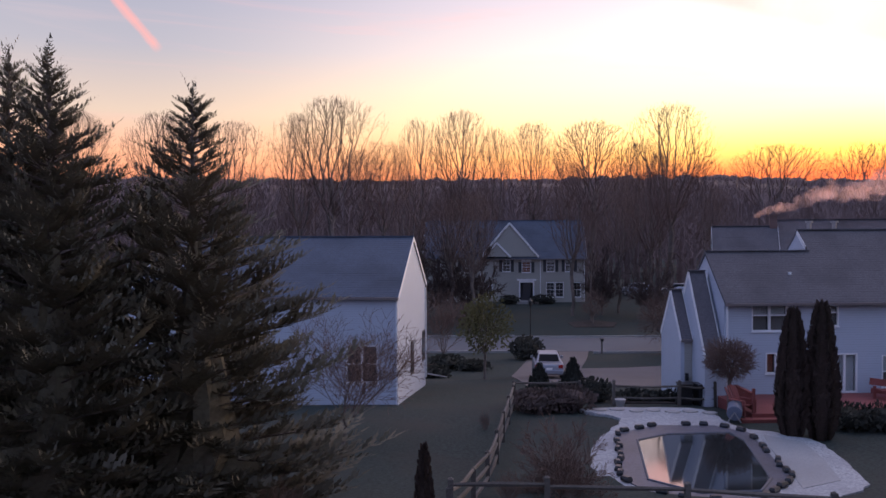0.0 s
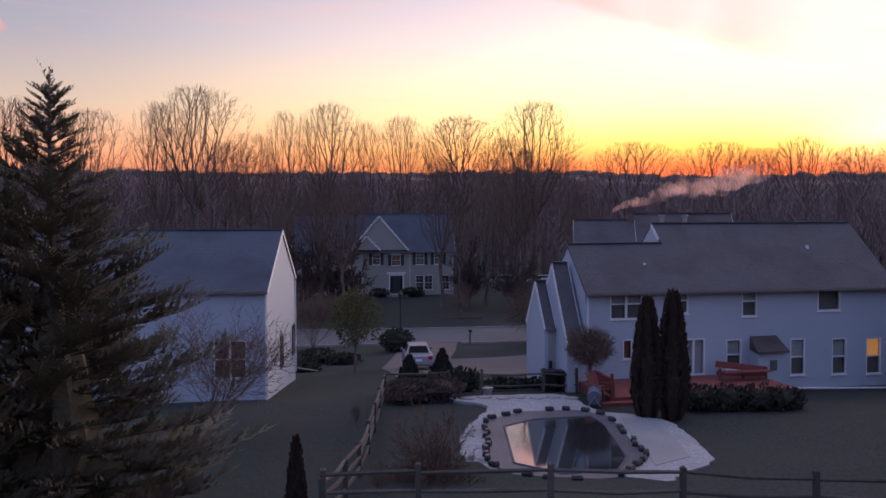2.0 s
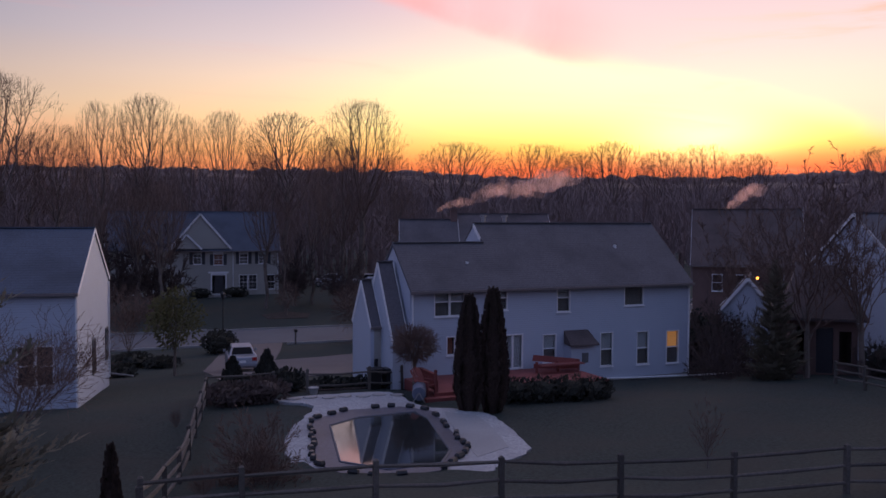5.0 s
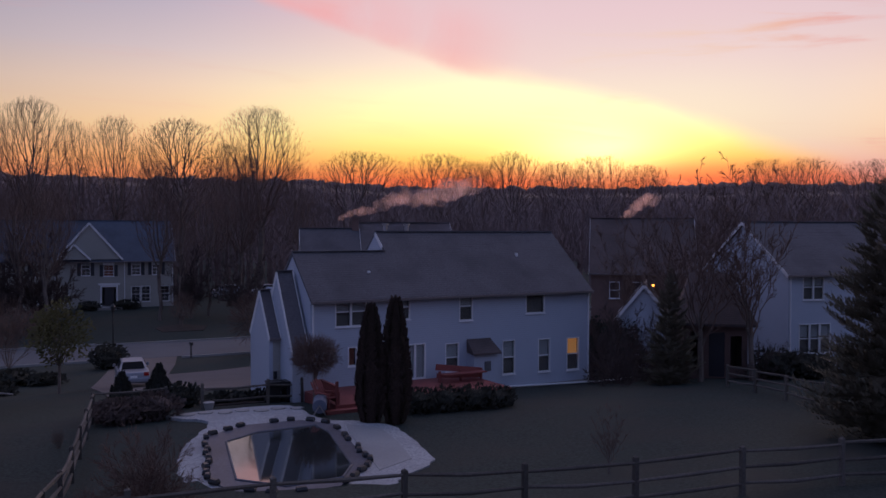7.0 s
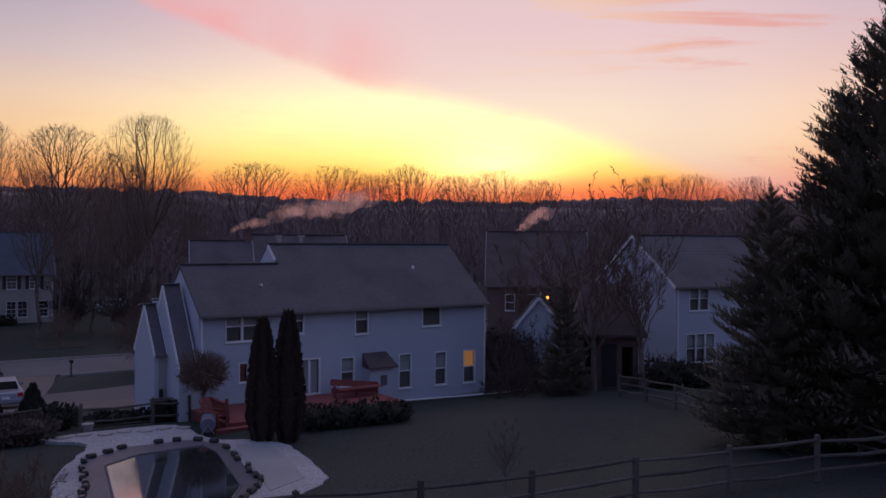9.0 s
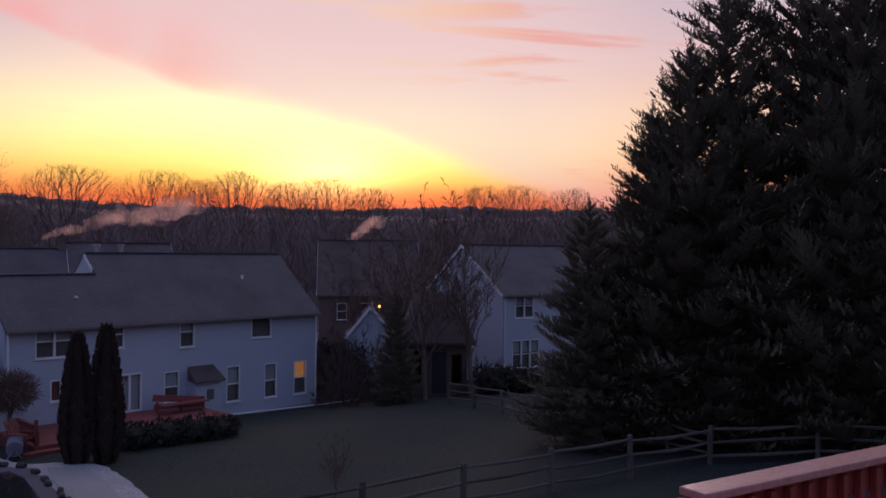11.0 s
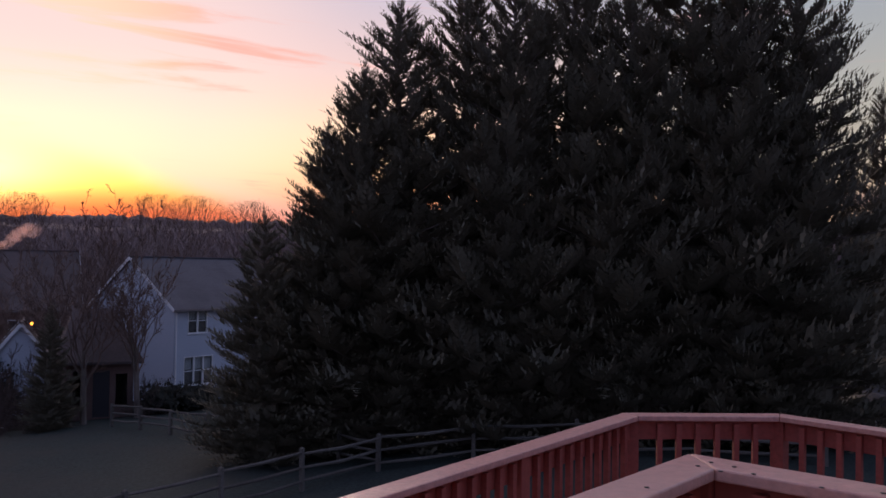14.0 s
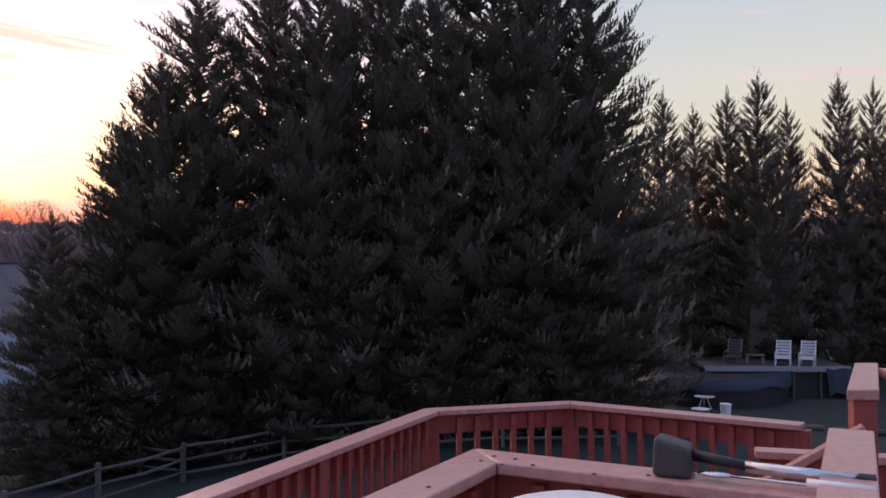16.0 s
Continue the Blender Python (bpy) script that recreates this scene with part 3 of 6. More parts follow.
HC = [  # u, z, w, h, panes, blind, curtain
    (1.25, 4.05, 1.64, 1.45, 2, 0.5, None), (4.50, 4.25, 0.76, 1.25, 1, 0.5, None), (8.10, 4.02, 0.82, 1.52, 1, 0.55, None), (12.25, 4.2, 1.27, 1.24, 1, 0.12, None),
    (1.90, 2.13, 0.95, 0.95, 2, 0.0, "curtain"), (7.28, 1.42, 0.82, 1.50, 1, 0.5, None), (10.76, 1.02, 0.82, 1.83, 1, 0.5, None), (13.08, 0.97, 0.82, 1.83, 1, 0.55, None), (15.02, 0.92, 0.88, 1.83, 1, 0.5, None)]
holes = [(u, z, u + w, z + h) for u, z, w, h, *_ in HC] + [(4.95, 1.22, 6.15, 3.02)]
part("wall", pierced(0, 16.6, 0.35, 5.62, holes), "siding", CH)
part("foundation", Mesh().box(-0.02, 0.02, -0.9, 16.62, 0.2, 0.349), "stone", CH)
for i, (u, z, w, h, p, bl, cu) in enumerate(HC):
    window(CH, u, z, w, h, p, bl, cu, lit=(i == 8), sash=(i != 3 and i != 4))
door = part("patio_door", Mesh().box(4.95, -0.02, 1.22, 5.02, 0.12, 3.02).box(6.08, -0.02, 1.22, 6.15, 0.12, 3.02).box(5.02, -0.02, 2.95, 6.08, 0.12, 3.02).box(5.02, -0.02, 1.22, 6.08, 0.12, 1.30).box(5.5, -0.015, 1.3, 5.6, 0.1, 2.95), "trim", CH, "white sliding patio door")
part("pane", Mesh().box(5.02, 0.05, 1.3, 6.08, 0.056, 2.95), "glass", door).visible_shadow = False
part("curtain", Mesh().box(5.04, 0.15, 1.3, 6.06, 0.17, 2.95), "blind", door)
gable_wall(CH, 16.42, 0.18, 7.2, -0.9, 5.62, 3.0, "siding")
gable_wall(CH, 0.0, 0.18, 4.8, -0.9, 5.62, 2.05, "siding")
gable_wall(CH, 5.01, 0.19, 7.2, 5.0, 5.62, 3.0, "siding")
part("barge_board", Mesh().beam((4.985, 2.7, 7.75), (4.985, 3.6, 8.5), 0.02, 0.2), "trim", CH)
rear_wall(CH, 0.18, 16.42, 7.2, -0.9, 5.6, "siding")
inner(CH, 0.1, 16.5, 0, 0, 0.3, 5.5)
gable_roof(CH, -0.05, 5.0, 0, 4.8, 5.62, 2.0, "roof", 0.3, boards=(False, False))
gable_roof(CH, 5.002, 16.6, 0, 7.2, 5.62, 3.0, "roof", 0.3, boards=(False, False))
# small lean-to bay with a dark roof
bay = part("bay", Mesh().box(8.55, -0.75, 0.6, 9.95, -0.005, 2.36), "siding", CH, "small boxed-out bay with a dark hipped roof")
part("bay_roof", Mesh().add([(8.4, -0.95, 2.40), (10.12, -0.95, 2.40), (9.98, -0.004, 3.05), (8.55, -0.004, 3.05), (8.4, -0.95, 2.32), (10.12, -0.95, 2.32), (9.98, -0.004, 2.37), (8.55, -0.004, 2.37)], [(0, 1, 2, 3), (4, 7, 6, 5), (0, 4, 5, 1), (1, 5, 6, 2), (3, 2, 6, 7), (0, 3, 7, 4)]), "roof_brown", bay)
part("bay_window", Mesh().box(9.18, -0.79, 1.45, 9.55, -0.751, 1.95), "dark", bay)
for u in (3.5, 13.0):
    part("roof_vent", Mesh().tube((u, 1.1 if u < 5 else 2.0, 6.55 if u < 5 else 7.2), (u, 1.1 if u < 5 else 2.0, 6.66 if u < 5 else 7.42), 0.08, 0.08, 8), "white_plastic", CH, "pale plastic roof vent pipe")
for u in (7.2, 5.9):
    part("roof_vent", Mesh().tube((u, 4.2, 8.0), (u, 4.2, 8.95), 0.12, 0.12, 8).tube((u, 4.2, 8.96), (u, 4.2, 9.06), 0.2, 0.2, 8), "metal", CH, "grey metal flue with a cap")
downspout(CH, 16.5, 0, 0, 5.3)
downspout(CH, 0.12, 0, 0, 5.3)
# lower wings towards the drive
gable_wall(CH, -0.95, -0.2, 4.3, -0.9, 3.1, 3.6, "siding")
part("wall", Mesh().box(-0.77, -0.2, -0.9, -0.003, -0.02, 3.0), "siding", CH)
gable_roof(CH, -0.92, -0.2, -0.2, 4.3, 3.1, 3.6, "roof", 0.06, side=0.03)
gable_wall(CH, -1.5, 1.5, 4.5, -1.2, 3.65, 2.1, "siding")
part("wall", Mesh().box(-1.32, 1.5, -1.2, -0.952, 1.68, 3.55), "siding_tan", CH)
gable_roof(CH, -1.47, -1.0, 1.5, 4.5, 3.65, 2.1, "roof", 0.06, side=0.03)
lt = part("wall_lantern", Mesh().box(-1.3, 1.36, 1.6, -1.16, 1.499, 1.95), "black", CH, "small black wall lantern")

# the neighbour's house with the bright gable end
LH = thing("house", pose(-2.1, 39.46, -8.35, 0, 0, -6.1) @ pose(-13.0, 0, 0), "pale-sided house with blue-grey roof and bright gable end", "house")
part("wall", pierced(0, 13.0, -0.6, 5.3, [(10.55, 1.2, 12.05, 2.95), (5.0, 1.2, 6.5, 2.95)]), "siding", LH)
# dark board behind each pane stands in for the unlit room
window(LH, 10.55, 1.2, 1.5, 1.75, 2, 0.0, "shutter")
window(LH, 5.0, 1.2, 1.5, 1.75, 2, 0.0, "shutter")
gable_wall(LH, 12.82, 0.18, 10.0, -0.8, 5.3, 2.65, "siding")
gable_wall(LH, 0.0, 0.18, 10.0, -0.8, 5.3, 2.65, "siding")
rear_wall(LH, 0.18, 12.82, 10.0, -0.8, 5.2, "siding")
inner(LH, 0, 13.0, 0, 0, 0, 5.2)
gable_roof(LH, 0, 13.0, 0, 10.0, 5.3, 2.65, "roof_blue", 0.15, side=0.05)
for v, w in ((4.5, 1.0), (9.0, 1.0)):
    sw = part("window", Mesh().box(13.003, v - w / 2, 0.9, 13.05, v + w / 2, 2.6), "shutter", LH, "dark side window with its frame")
    part("pane", Mesh().box(13.051, v - w / 2 + 0.08, 0.98, 13.056, v + w / 2 - 0.08, 2.52), "glass", sw).visible_shadow = False
downspout(LH, 13.05, 9.9, -0.2, 5.0)
downspout(LH, 12.95, 0, 0.0, 5.1)
part("drain_pipe", Mesh().tube((13.05, 9.85, 0.0), (14.3, 9.55, -0.15), 0.05, 0.05, 6), "stone", LH)
part("drain_pipe", Mesh().tube((12.95, -0.08, 0.1), (12.75, -1.0, -0.05), 0.05, 0.05, 6), "white_plastic", LH)

# the large house across the street
FH = thing("house", pose(-2.3, 105.3, -9.15, 0, 0, -3.6), "grey two-storey house with front gable and dark shutters", "house")
HF = [(9.6, 3.85, 0.95, 1.6), (14.95, 3.85, 1.0, 1.6), (17.2, 3.85, 1.0, 1.6), (14.9, 0.75, 1.0, 1.8), (16.0, 0.75, 1.0, 1.8), (18.1, 0.75, 1.0, 1.8), (2.0, 3.85, 1.0, 1.6), (4.6, 3.85, 1.0, 1.6), (2.0, 0.8, 1.0, 1.8), (4.6, 0.8, 1.0, 1.8), (7.4, 0.8, 0.95, 1.8)]
part("wall", pierced(0, 19.6, -0.4, 5.75, [(u, z, u + w, z + h) for u, z, w, h in HF] + [(11.95, 3.75, 13.05, 5.3), (11.6, 0.35, 13.45, 2.75)]), "siding_tan", FH)
for i, (u, z, w, h) in enumerate(HF):
    window(FH, u, z, w, h, 1, 0.0 if z < 2 else 0.3, None, shutters=(i < 3 or i in (6, 7)), grid=True)
window(FH, 11.95, 3.75, 1.1, 1.3, 1, 0.0, "curtain", shutters=True, grid=True)
arch = Mesh()
fan = [(12.5 + 0.62 * math.cos(a), 5.08 + 0.62 * math.sin(a)) for a in np.linspace(0, math.pi, 9)]
arch.add([(u, -0.03, z) for u, z in fan] + [(u, -0.002, z) for u, z in fan], [tuple(range(9)), tuple(range(17, 8, -1))] + [(i, 9 + i, 10 + i, i + 1) for i in range(8)])
part("fanlight", arch, "trim", FH, "white half-round fanlight surround")
fd = part("front_door", Mesh().box(12.05, 0.04, 0.36, 13.0, 0.1, 2.5), "shutter", FH, "dark front door with pale sidelights")
part("door_frame", Mesh().box(11.6, -0.05, 0.35, 11.75, 0.1, 2.75).box(13.3, -0.05, 0.35, 13.45, 0.1, 2.75).box(11.75, -0.05, 2.52, 13.3, 0.1, 2.75).box(11.35, -0.12, 2.76, 13.7, -0.002, 2.95), "trim", fd)
for a in (11.77, 13.03):
    part("sidelight", Mesh().box(a, 0.05, 0.5, a + 0.25, 0.06, 2.5), "glass", fd)
part("door_step", Mesh().box(11.2, -1.6, -0.4, 13.9, -0.06, 0.3), "stone", FH)
gable_wall(FH, 0, 0.18, 9, -0.8, 5.75, 4.4, "siding_tan")
gable_wall(FH, 19.42, 0.18, 9, -0.8, 5.75, 4.4, "siding_tan")
rear_wall(FH, 0.18, 19.42, 9, -0.8, 5.6, "siding_tan")
inner(FH, 0, 19.6, 0, 0, -0.2, 5.6)
gable_roof(FH, 0, 19.6, 0, 9, 5.75, 4.4, "roof_blue", 0.3)
for u0, u1, zr, dep, nm in ((6.9, 14.0, 9.9, 4.3, "front_gable"), (7.2, 10.6, 7.5, 2.0, "small_gable")):
    um, y0 = (u0 + u1) / 2, -0.35 if nm == "front_gable" else -0.75
    rf = Mesh()
    rf.add([(u0, y0, 5.75), (um, y0, zr), (u1, y0, 5.75), (u0, dep, 5.75), (um, dep, zr), (u1, dep, 5.75), (u0, y0, 5.6), (um, y0, zr - 0.18), (u1, y0, 5.6), (u0, dep, 5.6), (um, dep, zr - 0.18), (u1, dep, 5.6)],
           [(0, 1, 4, 3), (1, 2, 5, 4), (6, 9, 10, 7), (7, 10, 11, 8), (0, 6, 7, 1), (1, 7, 8, 2), (0, 3, 9, 6), (2, 8, 11, 5)])
    g = part(nm, rf, "roof_blue", FH)
    part("gable_face", Mesh().add([(u0 + 0.25, y0 + 0.12, 5.7), (u1 - 0.25, y0 + 0.12, 5.7), (um, y0 + 0.12, zr - 0.25), (u0 + 0.25, y0 + 0.3, 5.7), (u1 - 0.25, y0 + 0.3, 5.7), (um, y0 + 0.3, zr - 0.25)], [(0, 1, 2), (5, 4, 3), (0, 3, 4, 1), (1, 4, 5, 2), (2, 5, 3, 0)]), "siding_tan", g)
    part("barge_board", Mesh().beam((u0, y0 - 0.02, 5.66), (um, y0 - 0.02, zr - 0.1), 0.03, 0.22).beam((um, y0 - 0.02, zr - 0.1), (u1, y0 - 0.02, 5.66), 0.03, 0.22), "trim", g)
for u in (0.1, 6.9, 14.2, 19.5):
    downspout(FH, u, 0, 0, 5.6)

# the house behind the white one, its flue smoking
BH = thing("house", pose(21.0, 66.0, -10.3, 0, 0, -16), "house with dark stepped roofs seen over a rooftop", "house")
part("wall", Mesh().box(0, 0, -0.5, 12.6, 8.8, 6.6), "siding_tan", BH)
gable_roof(BH, 0, 4.6, 0, 7, 6.8, 3.6, "roof", 0.3)
gable_roof(BH, 4.6, 12.6, 0, 8.8, 6.8, 4.1, "roof", 0.3)
gable_wall(BH, -0.002, 0.1, 7, 6.0, 6.8, 3.6, "siding_tan")
part("chimney", Mesh().box(4.2, 3.3, 9.5, 4.75, 3.9, 11.2).box(4.12, 3.22, 11.2, 4.83, 3.98, 11.35), "brick", BH)

# the house beyond the side yard
RH = thing("house", pose(42.5, 37.0, -8.55, 0, 0, -11.5), "white house with grey roof behind bare trees", "house")
HR = [(1.0, 4.25, 1.55, 1.6, 2), (0.75, 0.95, 2.3, 1.85, 3), (6.0, 4.25, 1.5, 1.6, 2), (6.0, 0.95, 1.5, 1.85, 2)]
part("wall", pierced(0, 10.5, -0.4, 5.95, [(u, z, u + w, z + h) for u, z, w, h, p in HR]), "siding", RH)
for u, z, w, h, p in HR:
    window(RH, u, z, w, h, p, 0.45)
gable_wall(RH, 0, 0.18, 9, -0.8, 5.95, 3.15, "siding")
gable_wall(RH, 10.32, 0.18, 9, -0.8, 5.95, 3.15, "siding")
rear_wall(RH, 0.18, 10.32, 9, -0.8, 5.8, "siding")
inner(RH, 0, 10.5, 0, 0, 0, 5.8)
gable_roof(RH, 0, 10.5, 0, 9, 5.95, 3.15, "roof", 0.2)
downspout(RH, 0.1, 0, 0, 5.6)

# its low dark-roofed porch wing
SH = thing("garden_room", pose(33.9, 36.7, -8.2, 0, 0, -40), "low garden room with a dark hipped roof", "shed")
part("wall", pierced(0, 3.4, -0.6, 3.0, [(0.35, 0.4, 0.95, 2.5), (1.35, 0.0, 2.2, 2.5), (2.5, 0.6, 3.1, 2.3)]), "brick", SH)
part("wall", Mesh().box(0, 0.181, -0.6, 0.16, 4, 3.0).box(3.24, 0.181, -0.6, 3.4, 4, 3.0).box(0.161, 3.84, -0.6, 3.239, 4, 3.0), "brick", SH)
part("roof", Mesh().add([(-0.5, -0.4, 3.0), (3.9, -0.4, 3.0), (3.9, 4.4, 3.0), (-0.5, 4.4, 3.0), (0.4, 1.8, 5.75), (2.5, 1.8, 5.75), (-0.5, -0.4, 2.85), (3.9, -0.4, 2.85), (3.9, 4.4, 2.85), (-0.5, 4.4, 2.85)],
     [(0, 1, 5, 4), (1, 2, 5), (2, 3, 4, 5), (3, 0, 4), (9, 8, 7, 6), (0, 6, 7, 1), (1, 7, 8, 2), (2, 8, 9, 3), (3, 9, 6, 0)]), "roof_brown", SH)
part("pane", Mesh().box(0.35, 0.06, 0.4, 0.95, 0.07, 2.5).box(2.5, 0.06, 0.6, 3.1, 0.07, 2.3), "glass", SH)
part("door", Mesh().box(1.36, 0.05, 0.0, 2.19, 0.1, 2.49), "shutter", SH)

# darker house with a lit porch light, far in the trees
DH = thing("house", pose(46.6, 62.4, -9.7, 0, 0, -38), "dim brick house among trees with a glowing porch light", "house")
part("wall", Mesh().box(0, 0, -0.8, 9, 8, 6.1), "brick", DH)
gable_roof(DH, 0, 9, 0, 8, 6.2, 4.6, "roof_brown", 0.3)
gable_wall(DH, -0.004, 0.1, 8, 5.0, 6.2, 4.6, "brick")
for u in (1.6, 3.6, 6.6):
    window(DH, u, 3.6, 0.9, 1.5, 1, 0.0, y=-0.14)
DG = thing("garage", pose(39.9, 44.6, -8.9, 0, 0, 49), "small white gabled garage with porch light", "garage")
part("wall", Mesh().box(0, 0.05, -0.6, 5, 3.35, 3.0), "siding", DG)
gable_wall(DG, -0.004, 0.0, 3.4, -0.6, 3.1, 2.1, "siding")
gable_roof(DG, 0, 5, 0, 3.4, 3.1, 2.1, "roof_brown", 0.25)

# ---------------------------------------------------------------- conifers
def feather(ms, p, d, length, rng, nodes=8, curl=0.25):
    """A leafy plume: a stem with pointed fingers to both sides and above, shorter towards its tip."""
    d = d.normalized()
    p = Vector(p)
    step = length / nodes
    for i in range(nodes):
        g = i / nodes
        side = d.cross(Vector((0, 0, 1)))
        side = (side if side.length > 1e-3 else Vector((1, 0, 0))).normalized()
        up = side.cross(d)
        for s, u in ((-1, 0.15), (1, 0.15), (rng.uniform(-0.5, 0.5), 0.7))[: 3 if i % 2 else 2]:
            reach = length * (0.36 - 0.22 * g) * rng.uniform(0.7, 1.25)
            e = (d * rng.uniform(0.7, 1.1) + side * s * 0.75 + up * (u + rng.uniform(-0.25, 0.25))).normalized()
            w = e.cross(up if abs(u) < 0.5 else side).normalized() * reach
            o = len(ms.v)
            ms.v.append(tuple(p))
            for f, k in ((0.34, 0.17), (0.38, 0.05), (0.66, 0.13), (0.71, 0.04)):
                c = p + e * reach * f + Vector((0, 0, 0.12 * reach * f * f))
                ms.v += [tuple(c - w * k * rng.uniform(0.8, 1.2)), tuple(c + w * k + e * reach * 0.07)]
            ms.v.append(tuple(p + e * reach + Vector((0, 0, 0.12 * reach))))
            ms.f += [(o, o + 1, o + 2), (o + 1, o + 3, o + 4, o + 2), (o + 3, o + 5, o + 6, o + 4), (o + 5, o + 7, o + 8, o + 6), (o + 7, o + 9, o + 8)]
        p = p + d * step
        d = (d + Vector((rng.uniform(-.08, .08), rng.uniform(-.08, .08), curl / nodes))).normalized()
    o = len(ms.v)
    w = side * step * 0.35
    ms.v += [tuple(p - w), tuple(p + w), tuple(p + d * step * 1.6)]
    ms.f.append((o, o + 1, o + 2))


def conifer_meshes(seed, height, radius, boughs=150, plumes=5, power=0.74, size=1.0, foot=0.07):
    """Trunk and crown of a big cypress: ragged rising boughs of feathery plumes round a dark heart."""
    rng = random.Random(seed)
    tr, cr = Mesh(), Mesh()
    pts = [Vector((0, 0, 0))]
    for i in range(6):
        pts.append(Vector((rng.uniform(-.12, .12), rng.uniform(-.12, .12), height * (i + 1) / 6)))
    for i in range(6):
        tr.tube(pts[i], pts[i + 1], 0.22 * (1 - i / 6.2), 0.22 * (1 - (i + 1) / 6.2), 7)

    def axis(f):
        s = min(f * 6, 5.999)
        i = int(s)
        return pts[i].lerp(pts[i + 1], s - i)

    def reach(f, a):
        prof = (1 - f) ** power * min(1.0, 0.52 + 3.2 * max(0.0, f - 0.02))
        return radius * prof * (1 + 0.38 * noise.noise(Vector((math.cos(a) * 1.9, math.sin(a) * 1.9, f * 7 + seed))))

    n, m = 14, 18
    for j in range(m + 1):
        f = foot + 0.02 + (0.80 - foot) * j / m
        for i in range(n):
            a = 2 * math.pi * i / n
            r = reach(f, a) * max(0.03, 0.36 - 0.42 * f) * (1 + 0.35 * noise.noise(Vector((math.cos(a) * 4, math.sin(a) * 4, f * 22)))) * (0.25 if j == 0 else 1)
            cr.v.append(tuple(axis(f) + Vector((math.cos(a) * r, math.sin(a) * r, 0.3 * noise.noise(Vector((a * 3, f * 30, 1)))))))
    for j in range(m):
        for i in range(n):
            cr.f.append((j * n + i, j * n + (i + 1) % n, (j + 1) * n + (i + 1) % n, (j + 1) * n + i))
    for b in range(boughs):
        f = foot + (0.985 - foot) * (b / boughs) ** 1.14
        a = b * 2.39996 + rng.uniform(-.35, .35)
        L = reach(f, a) * rng.choice((0.6, 0.75, 0.85, 0.95, 1.05, 1.18)) * rng.uniform(0.93, 1.07) + 0.12
        lift = 0.0 + 0.62 * f + rng.uniform(-0.15, 0.18)
        d = Vector((math.cos(a), math.sin(a), lift)).normalized()
        p = axis(f * 0.97)
        tr.tube(p, p + d * L * 0.75, 0.04, 0.012, 3, False)
        k = max(1, round(plumes * (0.45 + 0.75 * L / radius) * (1.28 - 0.92 * f)))
        for s in range(k):
            g = (s + 0.5) / k
            q = p + d * L * (0.22 + 0.52 * g)
            fan = (1 if s % 2 else -1) * rng.uniform(0.35, 0.95) * (1.15 - 0.8 * g)
            e = Vector((math.cos(a + fan), math.sin(a + fan), lift + rng.uniform(-0.3, 0.4)))
            feather(cr, q, e, size * rng.uniform(0.75, 1.15) * min(1.0, 0.30 + 0.42 * L), rng, 9)
        feather(cr, p + d * L * 0.50, d, max(0.40, L * 0.55) * rng.uniform(0.9, 1.1), rng, 11, 0.4)
    for s in range(5):
        feather(cr, axis(0.90 + 0.018 * s), Vector((math.cos(s * 2.4) * 0.4, math.sin(s * 2.4) * 0.4, 1.0)), 0.55, rng, 6)
    feather(cr, axis(0.965), Vector((0.05, 0, 1)), 0.55, rng, 7)
    return tr.mesh("trunk", "bark"), cr.mesh("crown", "needle")


CON = [conifer_meshes(11, 12.0, 3.9, 265, 6, foot=0.02), conifer_meshes(12, 12.0, 3.6, 255, 6, foot=0.02), conifer_meshes(13, 12.0, 4.1, 265, 6, foot=0.02), conifer_meshes(19, 12.0, 4.0, 265, 6, 0.85, foot=0.05), conifer_meshes(27, 12.0, 3.8, 230, 4, 0.7)]


def conifer(i, x, y, height, wide=1.0, turn=0.0, label="tall dark green Leyland cypress with feathery upswept boughs", group="row of evergreens", sink=0.4, lean=(0, 0)):
    k = height / 12.0
    t = thing("conifer", pose(x, y, gz(x, y) - sink, lean[0], lean[1], turn) @ Matrix.Diagonal((k * wide, k * wide, k, 1)), label, "evergreen tree", group)
    kind = CON[i]
    part("trunk", kind[0], None, t)
    part("crown", kind[1], None, t)
    return t


def polar(az, d):
    return d * math.sin(radians(az)), d * math.cos(radians(az))


conifer(3, -5.85, 20.3, 10.95, 1.22, 20, "tall dark cypress by the side yard", "side yard evergreens")
conifer(3, -8.6, 18.6, 11.4, 1.15, 130, "tall dark cypress by the side yard", "side yard evergreens")
conifer(1, -9.7, 19.3, 11.7, 0.95, 200, "tall dark cypress by the side yard", "side yard evergreens")
# heading, distance, elevation of the top, width
CLUMP = [(54.6, 33, 3.6, 0.8), (58.6, 34, 9.5, 0.86), (60.8, 34.2, 13.6, 0.8), (63.0, 34.5, 17.6, 0.86), (67.5, 35, 21.0, 0.72), (70.8, 34, 20.6, 0.66), (74.6, 35, 23.0, 0.72), (78.4, 34, 21.4, 0.66), (82.0, 35, 23.2, 0.72), (85.2, 34.5, 21.8, 0.66), (88.3, 35, 21.4, 0.66)]
for i, (az, d, el, w) in enumerate(CLUMP):
    x, y = polar(az, d)
    conifer(i % 3, x, y, d * math.tan(radians(el)) - gz(x, y) + 0.4, w * 1.22, 47 * i)
